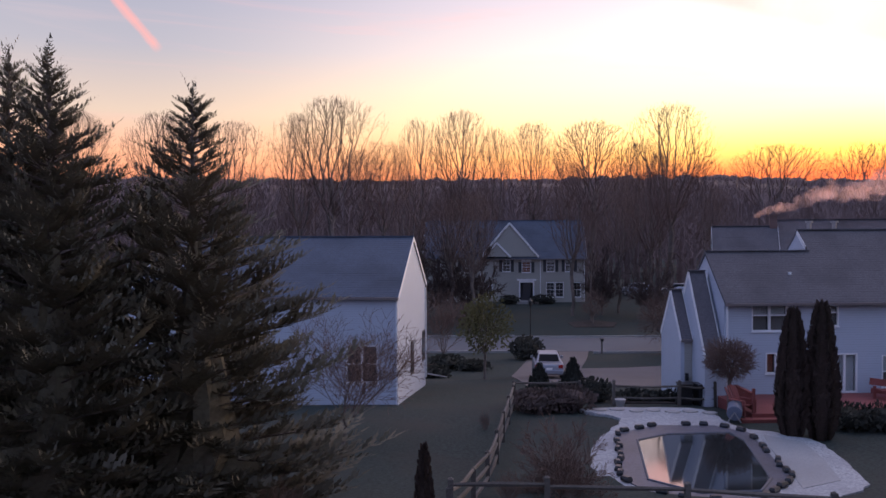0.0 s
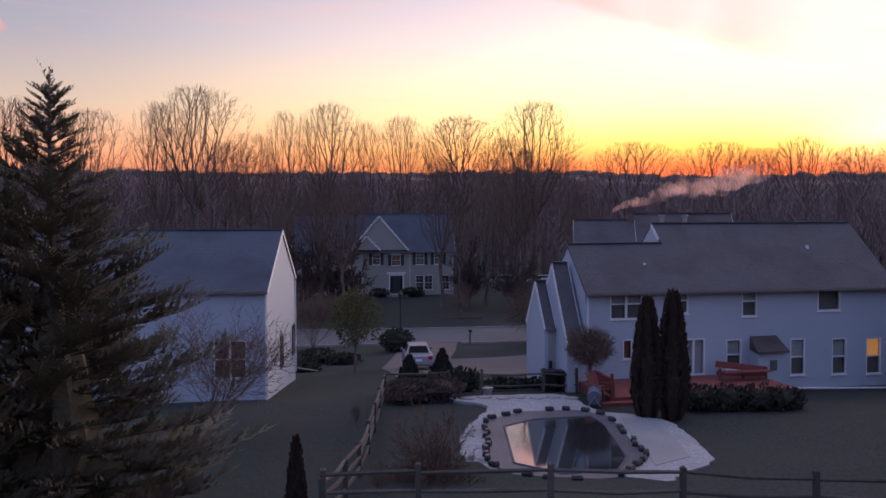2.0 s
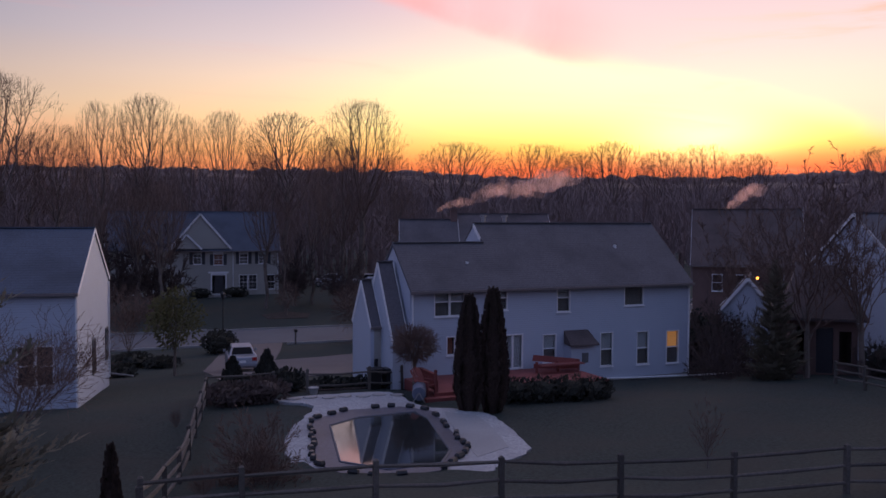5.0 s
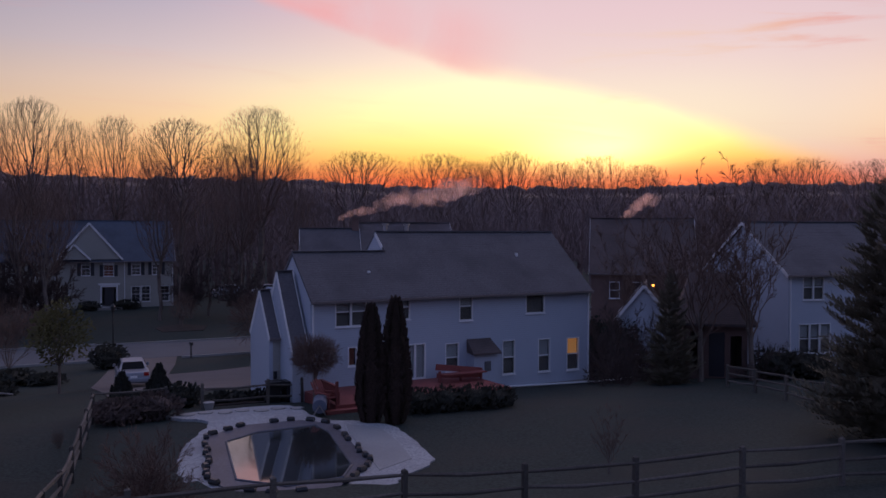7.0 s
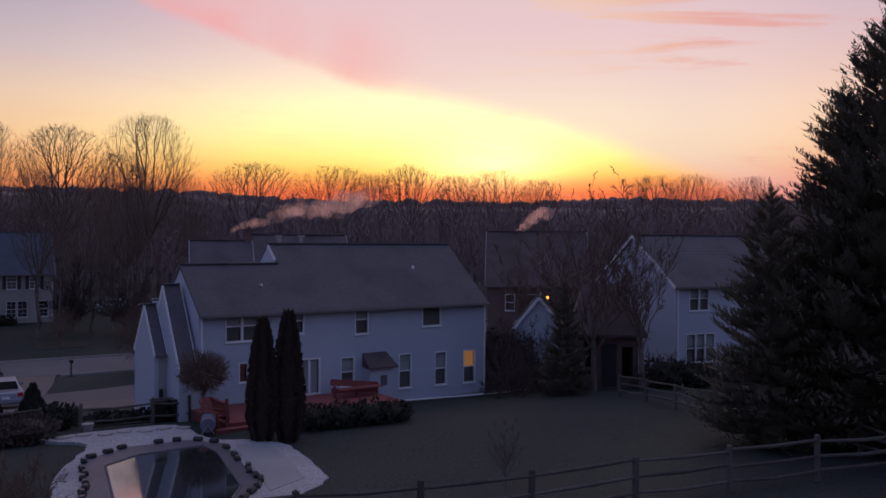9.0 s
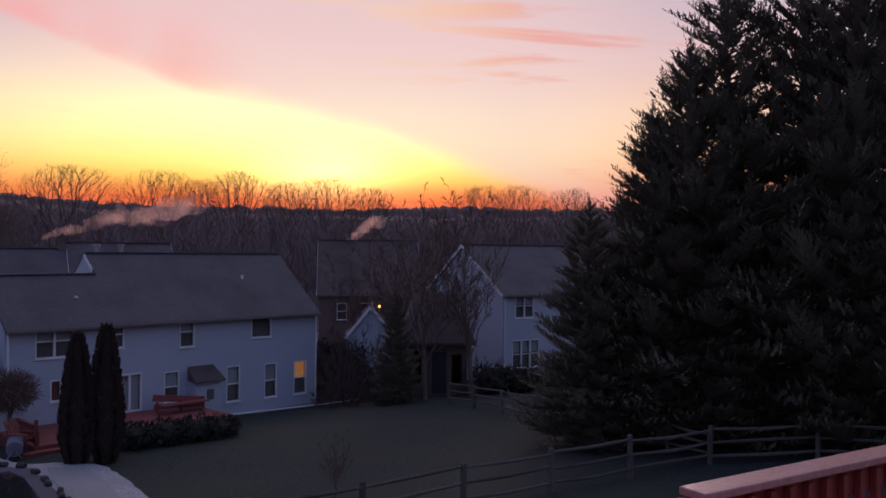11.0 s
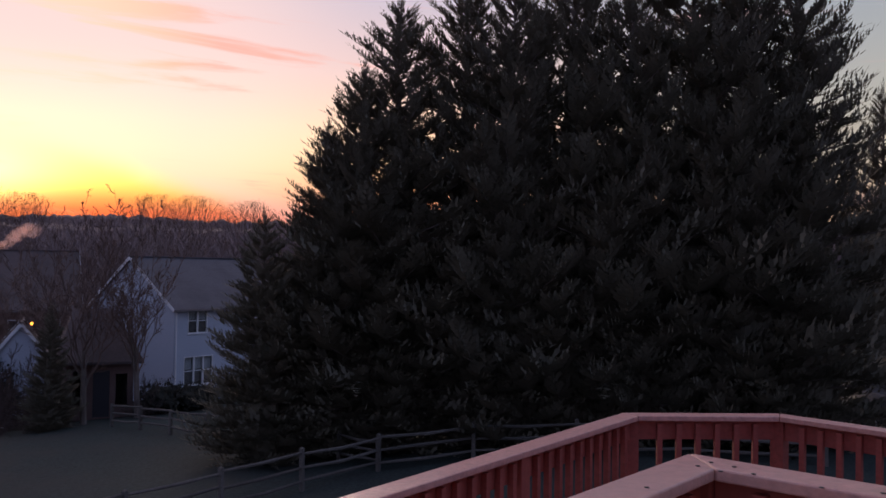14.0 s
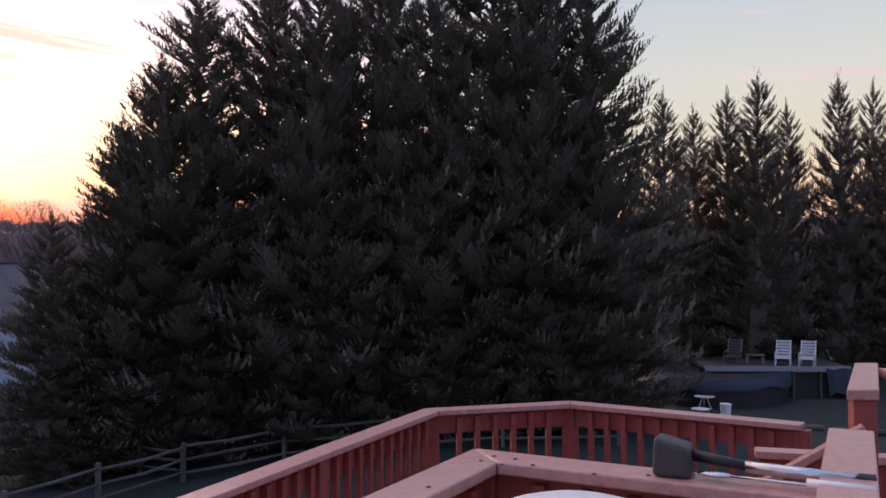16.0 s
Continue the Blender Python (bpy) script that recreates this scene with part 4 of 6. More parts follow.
for i, (az, d, el, w) in enumerate([(93.0, 48, 11.6, 0.62), (95.0, 52, 10.6, 0.55), (97.0, 50, 11.4, 0.6), (98.7, 48, 12.4, 0.6), (100.4, 52, 10.4, 0.55), (103.4, 50, 11.9, 0.52), (105.3, 53, 11.2, 0.5), (106.4, 50, 10.6, 0.5), (109, 50, 11.0, 0.5)]):
    x, y = polar(az, d)
    conifer(4, x, y, d * math.tan(radians(el - 0.5)) - gz(x, y) + 0.4, w * 1.2, 80 * i, "slender dark cypress in the far hedge row", "far hedge row")

# ---------------------------------------------------------------- bare trees
def bare_tree_meshes(seed, height, spread=0.55, trunk=0.28, levels=5, fork=0.32, rise=0.2, thin=0.012, kids=(4, 4, 4, 4, 3), first=1.0, wide=None, k=None):
    """A leafless tree: a tapered trunk that forks again and again into fine, crooked twigs."""
    rng = random.Random(seed)
    tk, tw = Mesh(), Mesh()
    t0, thin0 = (trunk, thin) if k is None else (trunk / k, thin / k)

    def grow(p, d, length, r, lv):
        n = 3 if lv < 3 else 2
        ms = tk if lv < 2 else tw
        j = 0.14 + 0.05 * lv
        for i in range(n):
            q = p + d * (length / n)
            r1 = max(thin0 * 0.6, r * (1 - 0.42 / n))
            ms.tube(p, q, r, r1, 6 if lv == 0 else (4 if lv == 1 else 3), False)
            p, r = q, r1
            d = (d + Vector((rng.uniform(-j, j), rng.uniform(-j, j), rng.uniform(-j * 0.5, j * 0.7)))).normalized()
            if 0 < lv < levels and i < n - 1:
                branch(p, d, length * rng.uniform(0.45, 0.7), r * 0.6, lv + 1, rng.uniform(0.4, 0.75))
        if lv < levels:
            c = kids[lv]
            a0 = rng.uniform(0, 6.28)
            for q in range(c):
                branch(p, d, length * rng.uniform(0.56, 0.80) * (first if lv == 0 else 1), r * rng.uniform(0.55, 0.75), lv + 1, spread * rng.uniform(0.6, 1.25), a0 + q * 6.283 / c)

    def branch(p, d, length, r, lv, tilt, a=None):
        a = rng.uniform(0, 6.28) if a is None else a
        s = d.orthogonal().normalized()
        u = d.cross(s)
        e = d * math.cos(tilt) + (s * math.cos(a) + u * math.sin(a)) * math.sin(tilt)
        e = (e + Vector((0, 0, rise * 0.35))).normalized()
        grow(p, e, length, max(r, thin0), lv)

    grow(Vector((0, 0, 0)), Vector((rng.uniform(-.04, .04), rng.uniform(-.04, .04), 1)).normalized(), height * fork, t0, 0)
    top = max(v[2] for v in tw.v)
    if k is None:
        return bare_tree_meshes(seed, height, spread, trunk, levels, fork, rise, thin, kids, first, wide, height / top)
    for ms in (tk, tw):
        ms.v = [(x * k, y * k, z * k) for x, y, z in ms.v]
    if wide:
        reach = float(np.percentile([math.hypot(x, y) for x, y, z in tw.v], 97))
        for ms in (tk, tw):
            ms.v = [(x * (1 + (wide / reach - 1) * min(1, z / (0.4 * height))), y * (1 + (wide / reach - 1) * min(1, z / (0.4 * height))), z) for x, y, z in ms.v]
    return tk.mesh("trunk", "bark"), tw.mesh("branchwork", "twig")


def limb_tree_meshes(seed, height, radius, base=0.32, limbs=10, sides=12, twigs=6, fine=3, low=0.25, thin=0.0125, bark="bark", twig="twig"):
    """A tall leafless tree: limbs fan out from the fork to a rounded crown, with side branches, twigs and twiglets."""
    rng = random.Random(seed)
    tk, tw = Mesh(), Mesh()

    def turned(d, tilt):
        s = d.orthogonal().normalized()
        u = d.cross(s)
        a = rng.uniform(0, 6.2832)
        return d * math.cos(tilt) + (s * math.cos(a) + u * math.sin(a)) * math.sin(tilt)

    def run(ms, p, d, length, r0, r1, n, sides_, bend, lift):
        out = [(p, d, r0)]
        for i in range(n):
            d = (d + Vector((rng.gauss(0, bend), rng.gauss(0, bend), rng.gauss(0, bend) + lift))).normalized()
            q = p + d * (length / n)
            ra, rb = r0 + (r1 - r0) * i / n, r0 + (r1 - r0) * (i + 1) / n
            ms.tube(p, q, ra, rb, sides_, False)
            p = q
            out.append((p, d, rb))
        return out

    r0 = 0.017 * height * (0.8 + 0.1 * (seed % 4))
    trunk = run(tk, Vector((0, 0, 0)), Vector((rng.uniform(-.05, .05), rng.uniform(-.05, .05), 1)).normalized(), height * base, r0, r0 * 0.8, 5, 7, 0.03, 0.02)
    fork = trunk[-1][0]
    c = fork.z + (height - fork.z) * low
    for k in range(limbs):
        # limb ends stand on an uneven dome
        f = (k + 0.5) / limbs
        up = -0.40 + 1.36 * f
        a = k * 2.39996 + rng.uniform(-.4, .4)
        out = radius * math.sqrt(1 - min(0.94, up * up)) * rng.uniform(0.84, 1.0)
        end = Vector((math.cos(a) * out, math.sin(a) * out, c + (up * (height * 0.98 - c) * rng.uniform(0.9, 1.0) if up > 0 else up * (c - fork.z) * 0.8)))
        start = trunk[-1 - (k % 3 if f < 0.5 else 0)][0]
        ctrl = start.lerp(end, 0.45) + Vector((0, 0, 0.10 * (end - start).length))
        L = (end - start).length
        n = 9
        prev, rp = start, r0 * rng.uniform(0.28, 0.42)
        for i in range(1, n + 1):
            t = i / n
            q = start * (1 - t) ** 2 + ctrl * 2 * t * (1 - t) + end * t * t + Vector((rng.gauss(0, .012), rng.gauss(0, .012), rng.gauss(0, .012))) * L
            rq = rp * 0.80
            (tk if rp > 0.05 else tw).tube(prev, q, rp, rq, 5 if rp > 0.05 else 3, False)
            d = (q - prev).normalized()
            if t > 0.2:
                for b in range(max(1, round(sides / n * (0.7 + 0.8 * t)))):
                    p = prev.lerp(q, rng.random())
                    bl = radius * rng.uniform(0.22, 0.40) * (1.25 - 0.75 * t)
                    br = run(tw, p, (turned(d, rng.uniform(0.45, 0.95)) + Vector((0, 0, 0.22))).normalized(), bl, max(thin * 1.4, rp * 0.36), thin, 3, 3, 0.10, 0.05)
                    for w in range(twigs):
                        p2, d2, _ = br[rng.choice((1, 1, 2, 2, 3))]
                        tl = bl * rng.uniform(0.30, 0.55)
                        e2 = (turned(d2, rng.uniform(0.3, 0.85)) + Vector((0, 0, 0.15))).normalized()
                        tw.tube(p2, p2 + e2 * tl, thin, thin * 0.6, 3, False)
                        for z in range(fine):
                            p3 = p2 + e2 * tl * rng.uniform(0.35, 1.0)
                            tw.tube(p3, p3 + turned(e2, rng.uniform(0.25, 0.8)) * tl * rng.uniform(0.35, 0.65), thin * 0.7, thin * 0.4, 3, False)
            prev, rp = q, rq
    return tk.mesh("trunk", bark), tw.mesh("branchwork", twig)


def crown_tree_meshes(seed, height, radius, base=0.42, points=2100, thin=0.0078, flare=0.75, bias=0.66):
    """A tall leafless tree: every twig joins the nearest limb below it, and the limbs thicken towards the trunk."""
    rng = np.random.default_rng(seed)
    tk, tw = Mesh(), Mesh()
    n0 = 7
    pos = [np.array((0.18 * math.sin(i * 1.3 + seed), 0.18 * math.cos(i * 1.7 + seed), height * base * i / n0)) for i in range(n0 + 1)]
    pos[0] = np.zeros(3)
    par = list(range(-1, n0))
    fork = pos[-1]
    # twig ends fill a rounded crown that is narrower at its foot
    z = base + (1 - base) * rng.random(points * 3) ** 0.85
    s = (z - base) / (1 - base)
    outline = np.minimum(1, (s + 0.05) / 0.55) ** flare * np.sqrt(np.clip(1 - np.maximum(0, (s - 0.5) / 0.52) ** 2.2, 0, 1))
    a = rng.random(points * 3) * 6.2832
    lobe = 1 + 0.22 * np.sin(a * 3 + seed) + 0.14 * np.sin(a * 7 + s * 9 + seed * 2)
    r = radius * outline * lobe * rng.random(points * 3) ** 0.5
    gap = np.array([noise.noise(Vector((math.cos(q) * 1.6, math.sin(q) * 1.6, w * 4 + seed))) for q, w in zip(a, s)])
    keep = gap > -0.3
    pts = np.stack([r * np.cos(a), r * np.sin(a), z * height], 1)[keep][:points]
    pts = pts[np.argsort(np.linalg.norm(pts - fork, axis=1))]
    P = np.zeros((len(pts) + n0 + 1, 3))
    P[: n0 + 1] = pos
    length = np.zeros(len(P))
    for i in range(1, n0 + 1):
        length[i] = length[i - 1] + np.linalg.norm(P[i] - P[i - 1])
    m = n0 + 1
    for p in pts:
        d = P[4:m] - p
        cost = np.sqrt((d ** 2).sum(1)) + bias * length[4:m] + 1.1 * np.maximum(0, d[:, 2] + 0.05)
        j = int(np.argmin(cost)) + 4
        P[m] = p
        par.append(j)
        length[m] = length[j] + np.linalg.norm(P[j] - p)
        m += 1
    # straighten the limbs
    heavy = np.ones(m)
    for i in range(m - 1, 0, -1):
        heavy[par[i]] += heavy[i]
    main = {}
    for i in range(1, m):
        j = par[i]
        if j not in main or heavy[i] > heavy[main[j]]:
            main[j] = i
    for turn in range(3):
        Q = P.copy()
        for i in range(n0 + 1, m):
            if i in main:
                Q[i] = 0.4 * P[i] + 0.3 * P[par[i]] + 0.3 * P[main[i]]
        P = Q
    load = np.ones(m)
    for i in range(m - 1, 0, -1):
        load[par[i]] += load[i]
    rad = thin * load ** 0.47
    for i in range(1, m):
        j = par[i]
        big = rad[i] > 0.055
        r0 = rad[i] * 1.15 if j > n0 else max(rad[i], rad[j] * (0.9 if i <= n0 else 0.5))
        if i <= n0:
            r0 = rad[j]
        mid = (P[i] + P[j]) * 0.5 + rng.normal(0, 0.05, 3) * np.linalg.norm(P[i] - P[j])
        ms = tk if big else tw
        ms.tube(Vector(P[j]), Vector(mid), r0, (r0 + rad[i]) / 2, 6 if big else 3, False)
        ms.tube(Vector(mid), Vector(P[i]), (r0 + rad[i]) / 2, rad[i] if load[i] > 1 else rad[i] * 0.5, 6 if big else 3, False)
    # a haze of fine twiglets at the ends
    for i in range(n0 + 1, m):
        if load[i] <= 3:
            out = P[i] - P[par[i]]
            out = out / (np.linalg.norm(out) + 1e-6)
            for q in range(2):
                d = out + rng.normal(0, 0.55, 3) + np.array((0, 0, 0.25))
                d *= rng.uniform(0.3, 0.75) / np.linalg.norm(d)
                tw.tube(Vector(P[i]), Vector(P[i] + d), 0.0095, 0.005, 3, False)
    return tk.mesh("trunk", "bark"), tw.mesh("branchwork", "twig")


BARE = [crown_tree_meshes(3, 20, 5.2, 0.42, 2100), crown_tree_meshes(8, 20, 4.1, 0.38, 1500), crown_tree_meshes(15, 20, 6.2, 0.46, 2000, flare=0.4), crown_tree_meshes(21, 20, 4.6, 0.44, 1700)]
BARE_SIDE = limb_tree_meshes(40, 12, 3.3, 0.22, 12, 13, 5, 3, 0.45)
BARE_DENSE = limb_tree_meshes(34, 10, 4.6, 0.14, 18, 16, 6, 3, 0.3, 0.03, "bark", "twig_dark")
DARK_BUSH = limb_tree_meshes(37, 3, 2.0, 0.03, 22, 12, 4, 2, 0.02, 0.009, "twig_dark", "twig_dark")
BARE_BUSH = bare_tree_meshes(44, 3.2, 0.60, 0.022, 3, 0.03, 0.35, 0.007, (30, 3, 3, 2, 2), 9.0)
BARE_YARD = bare_tree_meshes(52, 6.5, 0.60, 0.085, 5, 0.11, 0.3, 0.009, (7, 3, 3, 3, 2, 2), 2.6)


BROWN_BUSH = limb_tree_meshes(38, 3, 2.0, 0.03, 44, 14, 5, 2, 0.02, 0.0065, "twig", "twig")


def bare_tree(meshes, nominal, x, y, height, wide=1.0, turn=0.0, label="tall leafless deciduous tree with fine twigs", group="", name="bare_tree", sink=0.15, base=None):
    k = height / nominal
    t = thing(name, pose(x, y, (gz(x, y) if base is None else base) - sink, 0, 0, turn) @ Matrix.Diagonal((k * wide, k * wide, k, 1)), label, "shrub" if name == "bare_shrub" else "tree", group)
    part("trunk", meshes[0], None, t)
    part("branchwork", meshes[1], None, t)
    return t


# heading, distance, elevation of the top, kind, width
SKYLINE = [(-9.5, 118, 7.6, 1, .9), (-7.3, 118, 8.6, 0, 1.05), (-3.9, 125, 5.8, 2, .8), (-1.5, 120, 7.2, 1, .9), (1.2, 120, 7.8, 3, .9), (3.5, 122, 6.6, 1, .8), (6.0, 122, 7.0, 3, .8), (9.9, 118, 7.0, 3, 1.25), (14.9, 115, 7.9, 0, 1.0), (12.9, 128, 5.6, 2, .8),
           (-13.5, 118, 7.0, 1, 1), (-18, 118, 7.4, 0, 1), (-23, 116, 7.2, 3, 1), (17.0, 150, 4.4, 2, 0.8), (-5.5, 140, 5.2, 2, 0.9), (8.1, 135, 5.4, 1, 0.6)]
for i, (az, d, el, kind, w) in enumerate(SKYLINE):
    x, y = polar(az, d)
    h = d * math.tan(radians(el - 0.1)) - gz(x, y)
    bare_tree(BARE[kind], 20, x, y, h, w, 37 * i, group="trees at the wood's edge")
for i, (az, d, el, kind, w) in enumerate([(-2.2, 90, 3.6, 1, 1.0), (0.6, 92, 3.2, 3, 1.0), (2.0, 89, 2.4, 0, 0.9), (8.6, 96, 4.2, 1, 1.0), (11.6, 98, 3.4, 3, 0.9), (13.6, 104, 3.6, 0, 0.9)]):
    x, y = polar(az, d)
    bare_tree(BARE[kind], 20, x, y, d * math.tan(radians(el)) - gz(x, y), w, 53 * i, "leafless tree in the yards across the street", "trees across the street")
# low rounded crowns on the far ridge
for i, (az, d, el, w) in enumerate([(21.1, 190, 4.9, 1.5), (26.6, 190, 4.8, 1.3), (31.5, 200, 4.9, 1.2), (37.2, 200, 4.6, 1.2), (34.5, 220, 4.3, 1.0), (29.0, 230, 4.3, 1.0), (40.0, 210, 4.0, 1.0), (50.0, 170, 4.2, 1.1), (53.5, 180, 4.0, 1.1), (47.5, 190, 4.2, 1.0)]):
    x, y = polar(az, d)
    h = d * math.tan(radians(el + 0.2)) - gz(x, y)
    bare_tree(BARE[2], 20, x, y, h, w * 0.95, 61 * i, "leafless rounded tree standing on the ridge", "trees on the ridge")
for i, (az, d, el, w) in enumerate([(43.8, 48, 5.9, 0.95), (46.9, 49, 6.1, 0.9), (45.2, 53, 4.4, 0.8), (41.5, 66, 4.3, 0.9), (39.2, 62, 3.2, 0.9), (42.6, 58, 2.6, 0.9), (49.8, 70, 4.6, 0.8)]):
    x, y = polar(az, d)
    h = d * math.tan(radians(el)) - gz(x, y)
    bare_tree(BARE_SIDE, 12, x, y, h, w, 71 * i, "slim leafless tree before the white house", "trees by the side house")


def woods():
    """Crowded far trunks and twigs below the skyline."""
    rng = random.Random(5)
    v, f = [], []

    def stick(p, q, r):
        o = len(v)
        px, py = (q[1] - p[1]), -(q[0] - p[0])
        m = math.hypot(px, py)
        s = (px / m * r, py / m * r) if m > 1e-3 else (r, 0)
        az = math.atan2(p[0], p[1])
        sx, sy = math.cos(az) * r, -math.sin(az) * r
        v.extend([(p[0] - sx, p[1] - sy, p[2]), (p[0] + sx, p[1] + sy, p[2]), (p[0] + s[0], p[1] + s[1] + r, p[2]), (q[0], q[1], q[2])])
        f.extend([(o, o + 1, o + 3), (o + 1, o + 2, o + 3), (o + 2, o, o + 3)])

    for i in range(900):
        az, d = rng.uniform(-32, 62), 112 + 110 * rng.random() ** 0.8
        if az > 19 and d < 125:
            d += 30
        x, y = polar(az, d)
        el = 3.1 + 0.7 * noise.noise(Vector((az * 0.35, 0, 3))) - (0.5 if az > 17 else 0) + rng.uniform(-1.2, 0.3)
        z0 = gz(x, y) - 0.2
        h = max(5.0, d * math.tan(radians(el)) - z0)
        stick((x, y, z0), (x + rng.uniform(-.6, .6), y, z0 + h), 0.16 + 0.12 * rng.random())
        for b in range(22):
            k = 0.18 + 0.8 * (b / 22)
            a, L = rng.uniform(0, 6.28), h * 0.30 * (1.1 - k) + 1.1
            p = (x, y, z0 + h * k)
            q = (x + math.cos(a) * L, y + math.sin(a) * L, z0 + h * k + L * rng.uniform(0.35, 1.7))
            stick(p, q, 0.045)
            for c in range(3):
                a2, g = a + rng.uniform(-1, 1), rng.uniform(0.3, 0.9)
                p2 = tuple(p[j] + (q[j] - p[j]) * g for j in range(3))
                L2 = L * rng.uniform(0.3, 0.6)
                stick(p2, (p2[0] + math.cos(a2) * L2, p2[1] + math.sin(a2) * L2, p2[2] + L2 * rng.uniform(0.2, 1.8)), 0.03)
    me = bpy.data.meshes.new("woods")
    me.from_pydata(v, [], f)
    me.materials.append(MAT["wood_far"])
    tagged(part("woods", me, None), "dense leafless winter woods behind the houses", "woods", kind="stuff")
    # wooded ridges behind
    for name, d0, e0, amp, sd in (("ridge", 250, 3.15, 0.35, 1), ("ridge", 520, 3.45, 0.25, 9)):
        ms = Mesh()
        n = 1500
        for i in range(n):
            az = -60 + 180 * i / (n - 1)
            e = e0 + amp * noise.noise(Vector((az * 0.12, sd, 0))) + 0.22 * noise.noise(Vector((az * 1.1, sd, 4))) + 0.22 * abs(noise.noise(Vector((az * 4.0, sd, 8)))) + 0.14 * noise.noise(Vector((az * 13.0, sd, 8))) - (0.55 if az > 19 else 0) * (1 if d0 < 400 else 0.8) * min(1, max(0, (az - 15) / 8))
            for k, (dd, ff) in enumerate(((0, 0.0), (6, 0.75), (14, 0.93), (26, 1.0), (60, 0.9))):
                d = d0 + dd
                x, y = polar(az, d)
                g = gz(x, y) - 2
                ms.v.append((x, y, g + (d0 * math.tan(radians(e)) - g) * ff + (0.8 * noise.noise(Vector((x * .12, y * .12, k))) if k else 0)))
        for i in range(n - 1):
            for k in range(4):
                a = i * 5 + k
                ms.f.append((a, a + 5, a + 6, a + 1))
        tagged(part(name, ms, "canopy", smooth=False), "dark wooded ridge on the horizon", "ridge", kind="structure")


woods()


# ---------------------------------------------------------------- split-rail fences
def rail_fence(points, label, rails=(0.25, 0.58, 0.90), post=1.1, spacing=3.0, seed=1):
    rng = random.Random(seed)
    t = thing("fence", pose(points[0][0], points[0][1], gz(*points[0])), label, "fence")
    inv = t.matrix_world.inverted()
    posts = []
    for (x0, y0), (x1, y1) in zip(points, points[1:]):
        n = max(1, round(math.hypot(x1 - x0, y1 - y0) / spacing))
        for i in range(n + (1 if (x1, y1) == points[-1] else 0)):
            posts.append((x0 + (x1 - x0) * i / n, y0 + (y1 - y0) * i / n))
    tops = []
    for x, y in posts:
        z = gz(x, y)
        lean = (rng.uniform(-.03, .03), rng.uniform(-.03, .03))
        h = post + rng.uniform(-.05, .05)
        ms = Mesh().beam(inv @ Vector((x, y, z - 0.3)), inv @ Vector((x + lean[0], y + lean[1], z + h)), 0.125, 0.125, (0, 1, 0))
        ms.add([inv @ Vector((x + lean[0] + a * 0.062, y + lean[1] + b * 0.062, z + h)) for a, b in ((-1, -1), (1, -1), (1, 1), (-1, 1))] + [inv @ Vector((x + lean[0], y + lean[1], z + h + 0.05))], [(0, 1, 4), (1, 2, 4), (2, 3, 4), (3, 0, 4)])
        part("post", ms, "wood_grey", t)
        tops.append((x, y, z))
    for a, b in zip(tops, tops[1:]):
        for h in rails:
            j = lambda: rng.uniform(-.04, .04)
            p, q = Vector((a[0], a[1], a[2] + h + j())), Vector((b[0], b[1], b[2] + h + j()))
            m = (p + q) / 2 + Vector((j(), j(), -0.03 + j()))
            ms = Mesh().tube(inv @ p, inv @ m, 0.045, 0.062, 6).tube(inv @ m, inv @ q, 0.062, 0.045, 6)
            part("rail", ms, "wood_grey", t)
    return t


rail_fence([(0.12, 18.9), (2.3, 18.8), (5.3, 18.55), (8.4, 18.3), (11.5, 17.9), (14.4, 17.2), (17.4, 16.5), (20.4, 15.8), (23.5, 15.1), (26.5, 14.0), (29.0, 11.5), (30.0, 8.0), (30.6, 4.0), (31.0, 0.0)], "weathered three-rail split-rail fence across the lawn", (0.32, 0.74, 1.16), 1.32, 3.15, 2)
rail_fence([(0.12, 18.9), (0.75, 21.9), (1.3, 25.0), (1.75, 28.0), (2.15, 31.0), (2.6, 34.0), (3.0, 36.8), (3.2, 38.6)], "weathered split-rail fence running down the yard", (0.3, 0.65, 1.0), seed=3)
rail_fence([(3.2, 38.6), (6.2, 38.8)], "short length of split-rail fence by the bushes", (0.3, 0.65, 1.0), seed=4)
rail_fence([(7.7, 38.6), (10.6, 38.4), (12.2, 38.3)], "split-rail fence beside the pool gate", (0.35, 0.9), seed=5)
rail_fence([(32.5, 32.0), (31.0, 27.0), (29.6, 22.0), (28.3, 18.2), (26.5, 14.0)], "weathered split-rail fence along the side yard", (0.35, 0.7, 1.05), seed=6)

# ---------------------------------------------------------------- pool
PZ = -7.78
apron = [(4.78, 27.1), (4.95, 25.2), (6.0, 23.8), (8.2, 23.15), (10.2, 23.5), (11.25, 24.25), (12.7, 25.5), (13.2, 28.0), (13.5, 30.5), (12.6, 32.0), (11.6, 32.7), (11.2, 34.0), (11.0, 36.2), (9.0, 36.7), (6.05, 36.5), (6.0, 35.9), (7.0, 35.0), (7.0, 33.9), (6.3, 32.5), (5.2, 29.9)]


def rounded(poly, steps=5, ruffle=0.0):
    """The closed outline as a smooth line through its corners, a little ragged."""
    out, m = [], len(poly)
    for i in range(m):
        p0, p1, p2, p3 = (Vector(poly[(i + k) % m]) for k in (-1, 0, 1, 2))
        for k in range(steps):
            t = k / steps
            q = 0.5 * (2 * p1 + (p2 - p0) * t + (2 * p0 - 5 * p1 + 4 * p2 - p3) * t * t + (3 * p1 - p0 - 3 * p2 + p3) * t ** 3)
            out.append((q.x + ruffle * noise.noise(Vector((q.x * 3, q.y * 3, 1))), q.y + ruffle * noise.noise(Vector((q.x * 3, q.y * 3, 5)))))
    return out


